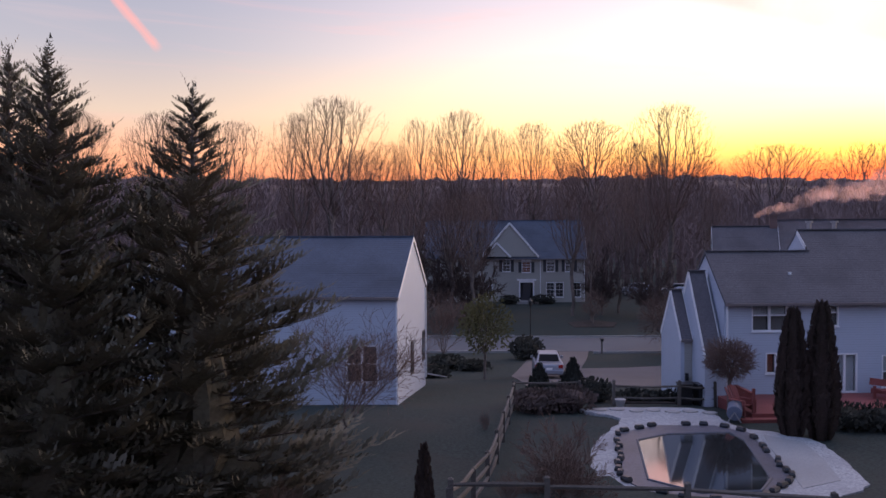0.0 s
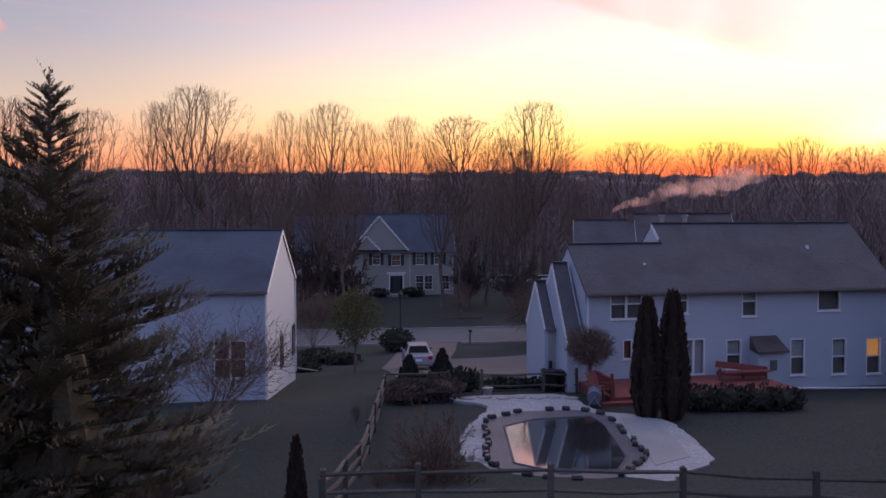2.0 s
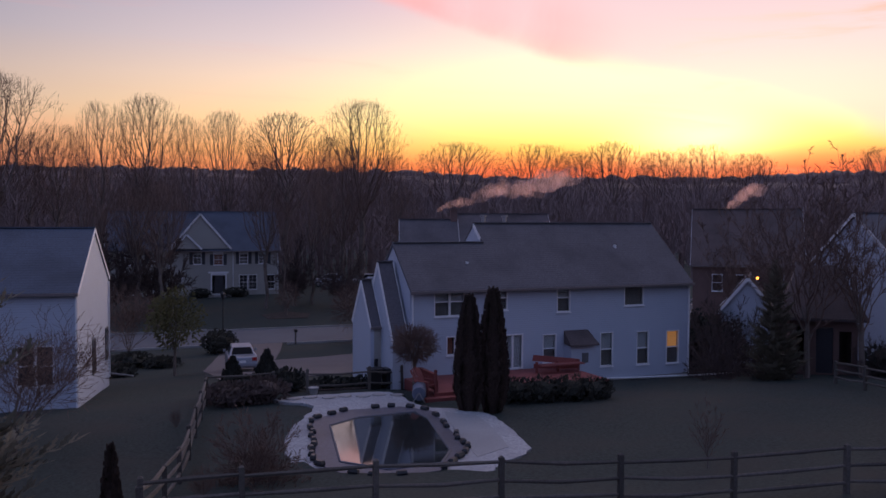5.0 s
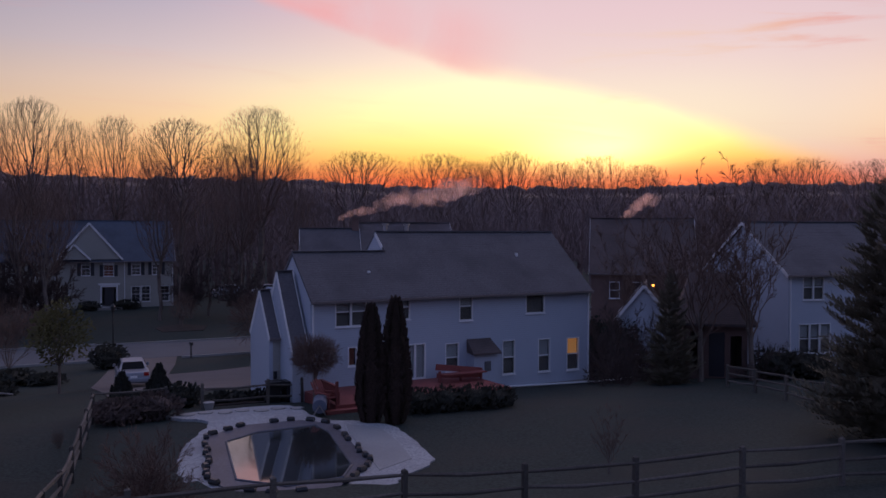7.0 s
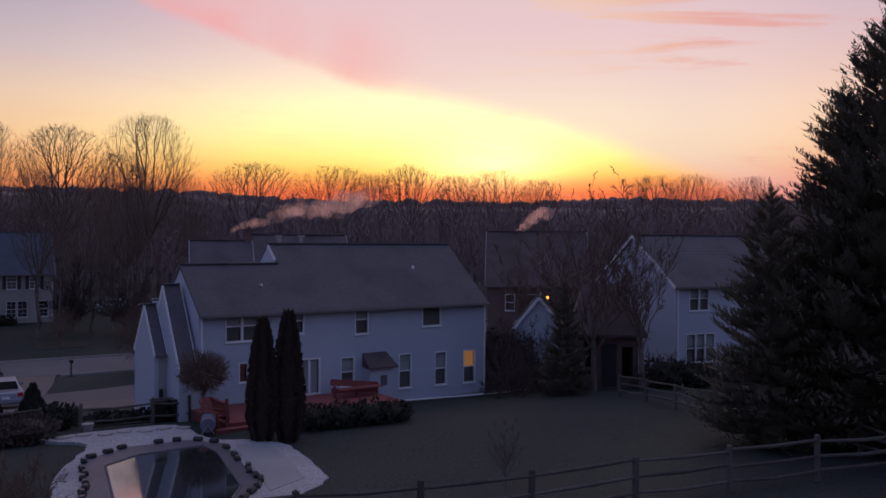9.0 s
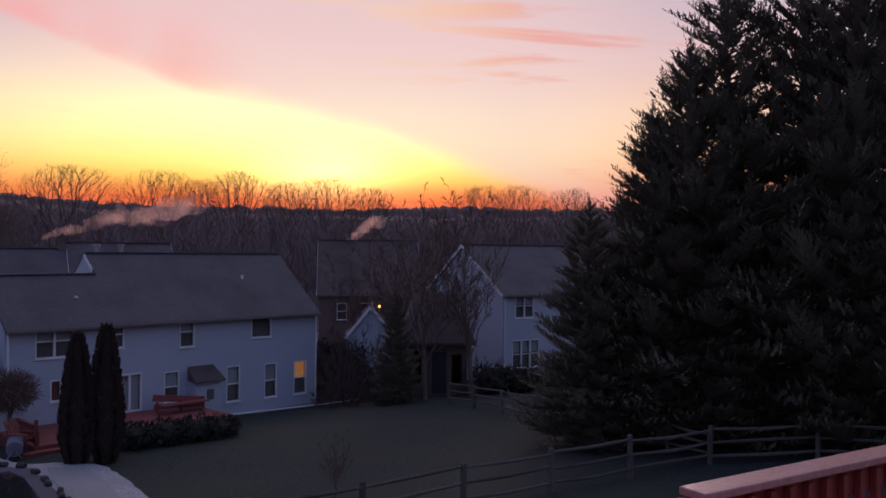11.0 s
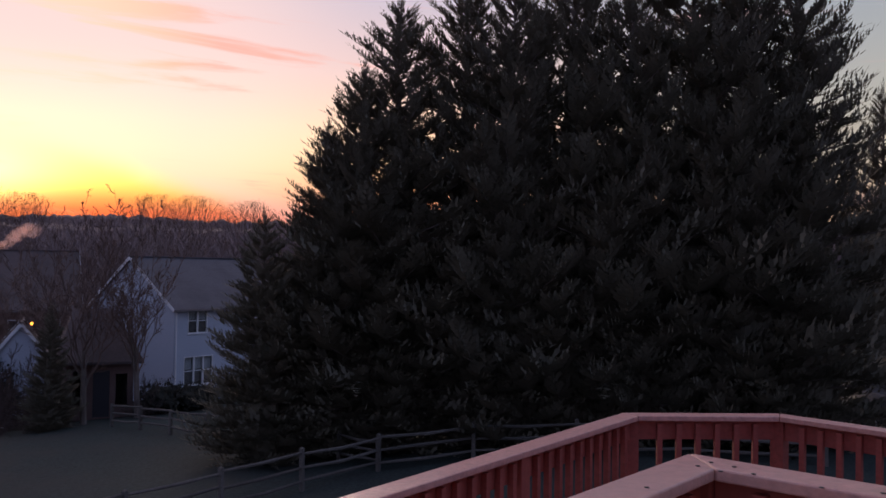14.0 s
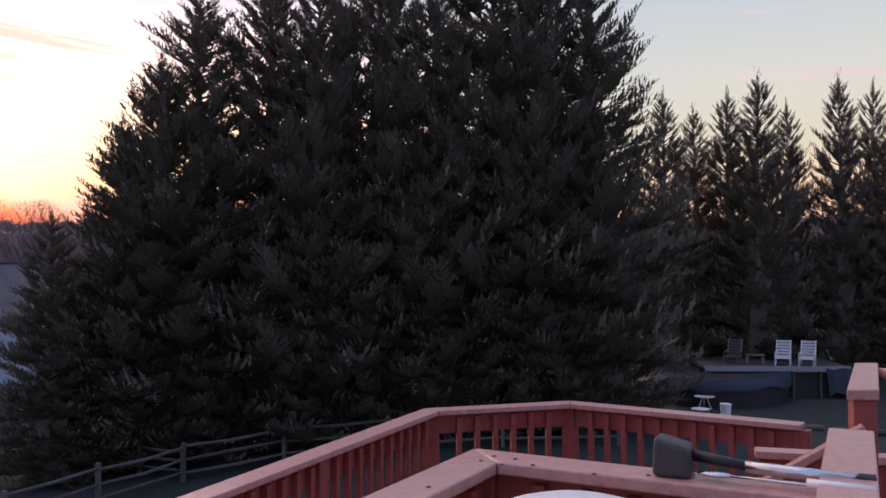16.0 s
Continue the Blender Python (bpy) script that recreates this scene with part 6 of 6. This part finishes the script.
def crown_tree(x, y, h, trunk, r, label, mat, seed, n=1500, size=0.2, twiggy=False):
    """A small tree: stem, a few limbs and a loose crown."""
    rng = random.Random(seed)
    t = thing("small_tree", pose(x, y, gz(x, y) - 0.05), label, "tree")
    st = Mesh().tube((0, 0, 0), (0.03, 0.02, trunk), 0.10, 0.08, 7)
    for i in range(9):
        a = i * 2.4
        q = Vector((math.cos(a) * r[0] * 0.6, math.sin(a) * r[1] * 0.6, trunk + (h - trunk) * rng.uniform(0.35, 0.8)))
        st.tube((0.03, 0.02, trunk * rng.uniform(0.85, 1.0)), q, 0.05, 0.015, 4, False)
    part("trunk", st, "bark", t)
    ms = Mesh()
    c = (0, 0, (trunk + h) / 2)
    for _ in range(n):
        d = Vector((rng.gauss(0, 1), rng.gauss(0, 1), rng.gauss(0, 1))).normalized()
        k = rng.random() ** 0.45 * (1 + 0.3 * noise.noise(d * 2 + Vector((seed, 0, 0))))
        p = Vector((d.x * r[0] * k, d.y * r[1] * k, c[2] + d.z * (h - trunk) / 2 * k))
        a = (Vector((d.x, d.y, d.z + 0.3)) + Vector((rng.uniform(-.6, .6), rng.uniform(-.6, .6), rng.uniform(-.6, .6)))).normalized()
        if twiggy:
            ms.tube(p, p + a * size * rng.uniform(1.0, 2.2), 0.012, 0.005, 3, False)
        else:
            s = a.orthogonal().normalized() * size * 0.35
            o, tt = len(ms.v), a * size * rng.uniform(0.7, 1.3)
            ms.v += [tuple(p), tuple(p + tt * 0.5 - s), tuple(p + tt), tuple(p + tt * 0.5 + s)]
            ms.f.append((o, o + 1, o + 2, o + 3))
    part("crown", ms, mat, t)
    return t


crown_tree(2.6, 54.0, 5.4, 1.8, (1.75, 1.7), "small olive-leaved tree on the lawn", "willow", 3, 1900, 0.2)
crown_tree(12.25, 36.6, 3.1, 1.55, (1.0, 0.95), "round-headed leafless ornamental tree by the pool", "twig", 5, 2600, 0.16, True)
crown_tree(18.4, 71.0, 5.0, 1.2, (2.2, 2.0), "round dark twiggy tree by the street", "twig", 6, 2600, 0.3, True)
crown_tree(15.8, 90.3, 3.6, 0.9, (1.2, 1.2), "small twiggy tree in a mulch bed", "twig", 7, 900, 0.25, True)
bare_tree(BARE_YARD, 6.5, -3.6, 30.5, 5.0, 1.35, 10, "spreading leafless ornamental tree on the lawn")
bare_tree(BARE_YARD, 6.5, 0.0, 64.5, 6.2, 1.1, 75, "spreading leafless ornamental tree by the pale house")
bare_tree(BROWN_BUSH, 3.0, 3.3, 24.4, 2.6, 0.95, 0, "round leafless twiggy bush inside the fence", name="bare_shrub")
bare_tree(BARE_BUSH, 3.2, 1.7, 23.0, 1.1, 0.8, 60, "low leafless twiggy bush by the fence", name="bare_shrub")
bare_tree(BARE_BUSH, 3.2, -4.0, 19.6, 1.7, 1.0, 90, "low leafless twiggy bush under the evergreens", name="bare_shrub")
bare_tree(BARE_BUSH, 3.2, 1.6, 33.0, 1.0, 0.5, 30, "thin leafless sapling on the lawn", name="bare_shrub")
bare_tree(BARE_SIDE, 12, 16.6, 21.1, 2.6, 0.85, 20, "thin leafless sapling by the fence")
for i, (az, d, h, kind, w) in enumerate([(0.6, 97, 13, 2, 0.75), (2.6, 98, 15, 1, 0.7), (-1.2, 95, 11, 0, 0.8), (9.8, 93, 12, 2, 0.5), (12.5, 112, 17, 1, 0.6), (14.2, 108, 18, 0, 0.5), (17.5, 110, 14, 2, .7), (105.8, 58, 12, 2, 0.7), (107.5, 62, 14, 0, .7)]):
    x, y = polar(az, d)
    bare_tree(BARE[kind], 20, x, y, h, w, 53 * i, "dark leafless tree before the big house" if i < 7 else "leafless tree beyond the hedge row")


for i, (x, y, h, w) in enumerate(((2.2, 94.0, 10.5, 1.0), (-1.8, 93.0, 9.5, 1.0), (17.6, 95.0, 9.0, 0.7), (22.5, 92.0, 8.5, 0.8))):
    bare_tree(BARE_DENSE, 10, x, y, h, w, 67 * i, "dense dark leafless tree before the big house", "dense trees across the street")


for i, (x, y, h, w) in enumerate(((29.8, 37.4, 3.6, 0.8), (31.2, 39.6, 4.6, 0.8), (32.0, 36.2, 3.4, 0.7), (33.2, 41.4, 5.0, 0.8), (35.2, 40.0, 4.4, 0.7), (36.4, 33.6, 2.6, 0.8), (30.6, 44.0, 5.2, 0.8), (38.6, 34.2, 2.4, 0.8))):
    bare_tree(DARK_BUSH, 3.0, x, y, h, w, 41 * i, "dense tangled leafless shrub beyond the white house", "shrubs beyond the white house", name="bare_shrub")


# ---------------------------------------------------------------- car
def car_at(m, label):
    t = thing("car", m, label, "car", "parked cars")
    prof = [(-2.25, 0.35), (2.2, 0.35), (2.3, 0.55), (2.28, 0.82), (1.35, 0.96), (-1.75, 1.0), (-2.28, 0.92), (-2.32, 0.6)]
    n = len(prof)
    b = Mesh()
    for w, k in ((-0.9, 1.0), (0.9, 1.0)):
        b.v += [(w, y, z) for y, z in prof]
    b.f += [tuple(range(n)), tuple(range(2 * n - 1, n - 1, -1))] + [(i, n + i, n + (i + 1) % n, (i + 1) % n) for i in range(n)]
    part("body", b, "car_paint", t, bevel=0.06)
    cab = [(-1.95, 0.99), (-1.35, 1.42), (0.35, 1.46), (1.3, 0.97)]
    c = Mesh()
    for w0, w1 in ((-0.82, -0.62), (0.82, 0.62)):
        c.v += [(w0 if z < 1.2 else w1, y, z) for y, z in cab]
    c.f += [(0, 1, 2, 3), (7, 6, 5, 4), (0, 4, 5, 1), (1, 5, 6, 2), (2, 6, 7, 3)]
    cabin = part("cabin", c, "car_paint", t, bevel=0.05)
    part("rear_window", Mesh().add([(-0.66, -1.90, 1.05), (0.66, -1.90, 1.05), (0.55, -1.44, 1.38), (-0.55, -1.44, 1.38)], [(0, 1, 2, 3)]), "tinted", cabin)
    part("windscreen", Mesh().add([(-0.68, 1.24, 1.03), (0.68, 1.24, 1.03), (0.56, 0.45, 1.44), (-0.56, 0.45, 1.44)], [(3, 2, 1, 0)]), "tinted", cabin)
    for s in (-1, 1):
        part("side_window", Mesh().add([(s * 0.80, -1.5, 1.08), (s * 0.80, 1.0, 1.06), (s * 0.66, 0.35, 1.4), (s * 0.66, -1.2, 1.38)], [(0, 1, 2, 3)]), "tinted", cabin)
        part("tail_light", Mesh().box(s * 0.72 - 0.14, -2.345, 0.72, s * 0.72 + 0.14, -2.29, 0.9), "red_lens", t)
        part("door_mirror", Mesh().box(s * 0.98 - 0.08, 0.8, 0.98, s * 0.98 + 0.08, 0.95, 1.12), "car_paint", t)
        for y in (-1.4, 1.45):
            w = part("wheel", Mesh().tube((s * 0.72, y, 0.32), (s * 0.92, y, 0.32), 0.32, 0.32, 18), "tyre", t)
            part("rim", Mesh().tube((s * 0.921, y, 0.32), (s * 0.93, y, 0.32), 0.2, 0.2, 14), "metal", w)
    part("bumper", Mesh().box(-0.88, -2.37, 0.42, 0.88, -2.3, 0.62), "car_paint", t, bevel=0.03)
    part("number_plate", Mesh().box(-0.2, -2.375, 0.63, 0.2, -2.345, 0.75), "white_plastic", t, "plain pale number plate")
    return t


SEDAN = car_at(pose(6.75, 55.5, gz(6.75, 55.5) + 0.07, -2.5, 0, -4) @ Matrix.Diagonal((1, 1, 1.18, 1)), "silver family car parked on the driveway")
for x, y, rz in ((25.6, 113.5, 80), (30.6, 112.0, 84)):
    tagged(copy_thing(SEDAN, pose(x, y, gz(x, y), 0, 0, rz)), "pale car parked across the street")

# ---------------------------------------------------------------- street furniture and yard things
LP = thing("street_lamp", pose(7.3, 71.6, gz(7.3, 71.6)), "black post lamp with a glass lantern", "street lamp")
part("pole", Mesh().tube((0, 0, 0), (0, 0, 4.0), 0.07, 0.045, 8), "black", LP)
part("lantern", Mesh().tube((0, 0, 4.0), (0, 0, 4.45), 0.10, 0.19, 6).tube((0, 0, 4.45), (0, 0, 4.7), 0.22, 0.03, 6), "black", LP)
MB = thing("mailbox", pose(13.3, 71.7, gz(13.3, 71.7)), "dark mailbox on a wooden post", "mailbox")
part("post", Mesh().box(-0.06, -0.06, 0, 0.06, 0.06, 1.05), "wood_grey", MB)
part("box", Mesh().box(-0.12, -0.3, 1.05, 0.12, 0.25, 1.3), "black", MB, bevel=0.04)
PT = thing("planter", pose(7.75, 37.4, gz(7.75, 37.4)) @ Matrix.Scale(0.75, 4), "grey round plastic planter by the gate", "planter")
part("pot", Mesh().tube((0, 0, 0), (0, 0, 0.5), 0.2, 0.3, 14).tube((0, 0, 0.5), (0, 0, 0.56), 0.33, 0.33, 14), "stone", PT)
for i, (x, y) in enumerate(((11.0, 38.9), (11.75, 38.9))):
    BN = thing("wheeled_bin", pose(x, y, gz(x, y), 0, 0, 8 * i), "dark wheeled rubbish bin by the fence", "bin", "bins")
    part("bin_body", Mesh().add([(-.25, -.3, 0.05), (.25, -.3, 0.05), (.25, .25, 0.05), (-.25, .25, 0.05), (-.3, -.36, .95), (.3, -.36, .95), (.3, .32, .95), (-.3, .32, .95)], [(3, 2, 1, 0), (4, 5, 6, 7), (0, 1, 5, 4), (1, 2, 6, 5), (2, 3, 7, 6), (3, 0, 4, 7)]), "black", BN, bevel=0.03)
    part("lid", Mesh().box(-.32, -.4, .951, .32, .36, 1.02), "black", BN, bevel=0.02)
    for s in (-.3, .3):
        part("wheel", Mesh().tube((s - .03, .28, .12), (s + .03, .28, .12), .12, .12, 12), "tyre", BN)
RL = thing("solar_cover_roll", pose(11.75, 34.4, PZ + 0.06, 0, 0, 70), "rolled dull blue pool cover by the deck", "pool cover roll")
part("roll", Mesh().tube((-0.7, 0, 0.35), (0.7, 0, 0.35), 0.3, 0.3, 14), material("dull_blue_bubble_foil", (0.12, 0.14, 0.20), 0.5, 0.15, 4, 20, 0.4), RL, bevel=0.03)
for s in (-0.72, 0.72):
    part("stand", Mesh().beam((s, -0.25, 0), (s, 0, 0.4), 0.05, 0.05).beam((s, 0.25, 0), (s, 0, 0.4), 0.05, 0.05), "metal", RL)
AC = thing("garden_chair", pose(12.2, 34.9, -7.62, 0, 0, 30), "red wooden garden chair on the deck corner", "chair")
part("seat", Mesh().beam((0, -0.4, 0.42), (0, 0.25, 0.28), 0.6, 0.04), "redwood_old", AC)
for k in range(5):
    part("back_slat", Mesh().beam((-0.24 + 0.12 * k, 0.22, 0.3), (-0.28 + 0.14 * k, 0.62, 1.12 - 0.05 * abs(k - 2)), 0.1, 0.025, (0, 1, 0)), "redwood_old", AC)
for s in (-0.33, 0.33):
    part("arm", Mesh().beam((s, -0.45, 0.6), (s, 0.4, 0.58), 0.12, 0.03), "redwood_old", AC)
    part("leg", Mesh().beam((s, -0.4, 0), (s, -0.4, 0.59), 0.05, 0.09), "redwood_old", AC)
    part("leg", Mesh().beam((s, 0.45, 0), (s, 0.1, 0.4), 0.05, 0.09), "redwood_old", AC)
PL = thing("porch_light", pose(39.0, 45.25, -3.75, 0, 0, 49), "small glowing amber lamp on the garage gable", "porch light")
part("bulb", Mesh().blob((-0.10, 0, 0), (0.09, 0.09, 0.09), 1, 10, 6, 0.0), "bulb", PL)
part("bracket", Mesh().box(-0.08, -0.05, 0.1, 0.2, 0.05, 0.16), "black", PL)

DP = thing("drain_hose", pose(23.4, 38.9, gz(23.4, 38.9) + 0.1), "pale drain hose lying along the house wall", "hose")
hz = [(0, 0), (2.0, 0.12), (4.2, 0.1), (5.7, -0.1), (7.0, -0.35), (8.4, -0.2)]
hm = Mesh()
for (x0, y0), (x1, y1) in zip(hz, hz[1:]):
    hm.tube((x0, y0, gz(23.4 + x0, 38.9 + y0) - gz(23.4, 38.9)), (x1, y1, gz(23.4 + x1, 38.9 + y1) - gz(23.4, 38.9)), 0.05, 0.05, 6)
part("hose", hm, "white_plastic", DP)

# raised pool with its platform and loungers beyond the evergreens
RP = thing("raised_pool", pose(43.3, -4.3, gz(43.3, -4.3)), "raised backyard pool under a sagging blue tarp", "swimming pool")
ring = [(3.5 * math.cos(a), 3.5 * math.sin(a)) for a in np.linspace(0, 2 * math.pi, 40, endpoint=False)]
# the wall's shade is put in as a black colour
part("pool_wall", Mesh().prism(ring, 0, 1.2), "black", RP, "pool wall coloured black for its shade")
tp = Mesh()
for j in range(7):
    for i in range(40):
        a = 2 * math.pi * i / 40
        r = 3.62 * (1 - j / 7)
        tp.v.append((r * math.cos(a), r * math.sin(a), 1.28 - 0.12 * (1 - (r / 3.6) ** 2) + 0.12 * noise.noise(Vector((math.cos(a) * r * 1.2, math.sin(a) * r * 1.2, 3)))))
o = len(tp.v)
for i in range(40):
    a = 2 * math.pi * i / 40
    tp.v.append((3.66 * math.cos(a), 3.66 * math.sin(a), 0.78 + 0.25 * noise.noise(Vector((a * 2.5, 0, 7)))))
for j in range(6):
    for i in range(40):
        k = (i + 1) % 40
        tp.f.append((j * 40 + i, j * 40 + k, (j + 1) * 40 + k, (j + 1) * 40 + i))
for i in range(40):
    k = (i + 1) % 40
    tp.f.append((o + i, o + k, k, i))
part("tarp", tp, "tarp", RP, "creased dark blue tarp", smooth=True)
PF = thing("pool_platform", pose(44.8, -7.2, gz(44.8, -7.2), 0, 0, 8), "weathered wooden platform beside the raised pool", "deck")
part("platform_top", Mesh().box(-1.6, -3.2, 1.38, 2.4, 3.4, 1.5), "wood_grey", PF)
# dark box stands in for the shade and greenery under the platform
part("skirt", Mesh().box(-1.55, -3.15, 0, -1.45, 3.3, 1.2), "hedge", PF, "dark sheet drawn as shade and greenery under the platform")
part("fascia_board", Mesh().box(-1.76, -3.25, 1.28, -1.702, 3.45, 1.52), "concrete", PF, "pale painted edge board")
part("hanging_tarp", Mesh().add([(-1.80, -3.9 + 0.3 * k, 1.45 - 0.05 * (k % 3)) for k in range(7)] + [(-1.95 - 0.06 * (k % 2), -4.0 + 0.3 * k, 0.15 + 0.1 * (k % 3)) for k in range(7)], [(k, k + 1, k + 8, k + 7) for k in range(6)]), "tarp", PF, "blue tarp hanging over the corner")
for k in range(6):
    part("post", Mesh().box(-1.7, -3.2 + 1.25 * k, 0, -1.601, -3.1 + 1.25 * k, 1.5), "wood_grey", PF)


def lounger(mat, label):
    t = thing("sun_lounger", pose(0, 0, 0), label, "sun lounger", "loungers on the platform")
    for k in range(6):
        part("seat_slat", Mesh().box(-0.3, -0.6 + 0.14 * k, 0.34, 0.3, -0.5 + 0.14 * k, 0.37), mat, t)
    for k in range(6):
        y, z = 0.28 + 0.05 * k, 0.40 + 0.135 * k
        part("back_slat", Mesh().beam((-0.3, y, z), (0.3, y, z), 0.03, 0.10, (0, -0.3, 1)), mat, t)
    for s in (-0.32, 0.32):
        part("side_rail", Mesh().beam((s, -0.65, 0.34), (s, 0.3, 0.34), 0.04, 0.07).beam((s, 0.25, 0.34), (s, 0.6, 1.15), 0.04, 0.06), mat, t)
        part("arm", Mesh().beam((s, -0.35, 0.58), (s, 0.42, 0.6), 0.06, 0.04), mat, t)
        for y in (-0.5, 0.3):
            part("leg", Mesh().box(s - 0.025, y - 0.03, 0, s + 0.025, y + 0.03, 0.57), mat, t)
    return t


plz = gz(44.8, -7.2) + 1.5
first = lounger("white_plastic", "white plastic slatted lounger on a wooden platform")
first.matrix_world = pose(43.9, -7.75, plz, 0, 0, -104)
copy_thing(first, pose(43.7, -8.8, plz, 0, 0, -108))
GTB = thing("garden_table", pose(39.6, -3.7, gz(39.6, -3.7)), "round white garden table on the grass", "table")
part("tabletop", Mesh().tube((0, 0, 0.52), (0, 0, 0.56), 0.42, 0.44, 20), "white_plastic", GTB)
for k in range(3):
    part("leg", Mesh().tube((0.32 * math.cos(k * 2.094), 0.32 * math.sin(k * 2.094), 0), (0.1 * math.cos(k * 2.094), 0.1 * math.sin(k * 2.094), 0.519), 0.02, 0.02, 8), "white_plastic", GTB)
for k, (x, y, w, h) in enumerate(((38.6, 0.4, 1.2, 0.55), (39.0, -1.4, 0.9, 0.42))):
    CR = thing("garden_crate", pose(x, y, gz(x, y), 0, 0, 80 + 9 * k), "pale weathered slatted crate on the grass", "crate", "crates on the grass")
    for m in range(4):
        part("slat", Mesh().box(-w / 2, -0.02, 0.02 + m * h / 4, w / 2, 0.02, (m + 0.82) * h / 4), "stone", CR)
    for sx in (-w / 2 + 0.05, w / 2 - 0.05):
        part("corner_post", Mesh().box(sx - 0.04, 0.021, 0, sx + 0.04, 0.09, h), "stone", CR)
gy = lounger("metal", "grey garden chair on a wooden platform")
gy.matrix_world = pose(44.2, -5.5, plz, 0, 0, -110)
ST = thing("side_table", pose(44.1, -6.5, plz), "small grey side table between garden chairs", "table")
part("tabletop", Mesh().box(-0.3, -0.4, 0.42, 0.3, 0.4, 0.46), "metal", ST)
for sx in (-0.26, 0.26):
    for sy in (-0.36, 0.36):
        part("leg", Mesh().box(sx - 0.02, sy - 0.02, 0, sx + 0.02, sy + 0.02, 0.419), "metal", ST)
for i, (x, y, r, h) in enumerate(((36.0, -3.2, 0.34, 0.55), (36.4, -4.2, 0.22, 0.7), (36.8, -0.4, 0.3, 0.5))):
    BK = thing("tub", pose(x, y, gz(x, y)), "pale plastic tub standing on grass", "tub", "tubs on the lawn")
    part("tub_body", Mesh().tube((0, 0, 0), (0, 0, h), r * 0.8, r, 14), "metal" if i != 1 else "white_plastic", BK)
    part("rim", Mesh().tube((0, 0, h + 0.001), (0, 0, h + 0.04), r * 1.06, r * 1.06, 14), "white_plastic", BK)


# ---------------------------------------------------------------- smoke from two flues
def smoke_mat():
    m = bpy.data.materials.new("thin_smoke")
    m.use_nodes = True
    n, l, math_, ramp, mix, noise_ = nodes_of(m.node_tree)
    n.clear()
    tr, df, mx, out = (n.new("ShaderNode" + k) for k in ("BsdfTransparent", "BsdfTranslucent", "MixShader", "OutputMaterial"))
    df.inputs[0].default_value = (0.85, 0.56, 0.50, 1)
    tc = n.new("ShaderNodeTexCoord")
    l.new(ramp(noise_(tc.outputs["Object"], 0.7, 3, 0.5), [(0.36, (0, 0, 0)), (0.72, (0.27, 0.27, 0.27))]), mx.inputs[0])
    l.new(tr.outputs[0], mx.inputs[1]), l.new(df.outputs[0], mx.inputs[2]), l.new(mx.outputs[0], out.inputs[0])
    return m


SMOKE = smoke_mat()


def plume(start, end, r0, r1, n, seed, label):
    rng = random.Random(seed)
    ms = Mesh()
    a, b = Vector(start), Vector(end)
    for i in range(n):
        f = (i + 0.3) / n
        r = r0 + (r1 - r0) * f
        c = a.lerp(b, f ** 1.25) + Vector((rng.uniform(-.2, .2) * r, rng.uniform(-.2, .2) * r, rng.uniform(-.35, .45) * r + 0.6 * math.sin(f * 3.0) * r1 * 0.4))
        ms.blob(c, (r * rng.uniform(.8, 1.3), r, r * rng.uniform(.6, .9)), i + seed, 12, 8, 0.6)
    ob = part("smoke", ms, SMOKE, smooth=True)
    ob.visible_shadow = False
    tagged(ob, label, "smoke", kind="stuff")


plume((25.2, 68.8, 0.9), (36.0, 64.8, 3.7), 0.22, 1.2, 24, 3, "thin pinkish chimney smoke drifting over roofs")
plume((51.4, 64.2, 1.0), (54.2, 62.6, 3.1), 0.25, 0.8, 13, 8, "thin pinkish chimney smoke among trees")

for i, (x0, y0, x1, y1) in enumerate(((35.6, -5.4, 35.2, -7.6), (34.9, -7.9, 34.3, -10.4))):
    LG = part("edging_log", Mesh().tube((x0, y0, gz(x0, y0) + 0.1), (x1, y1, gz(x1, y1) + 0.1), 0.13, 0.11, 8), "wood_grey")
    tagged(LG, "weathered log edging a garden bed", "log", "garden edging")
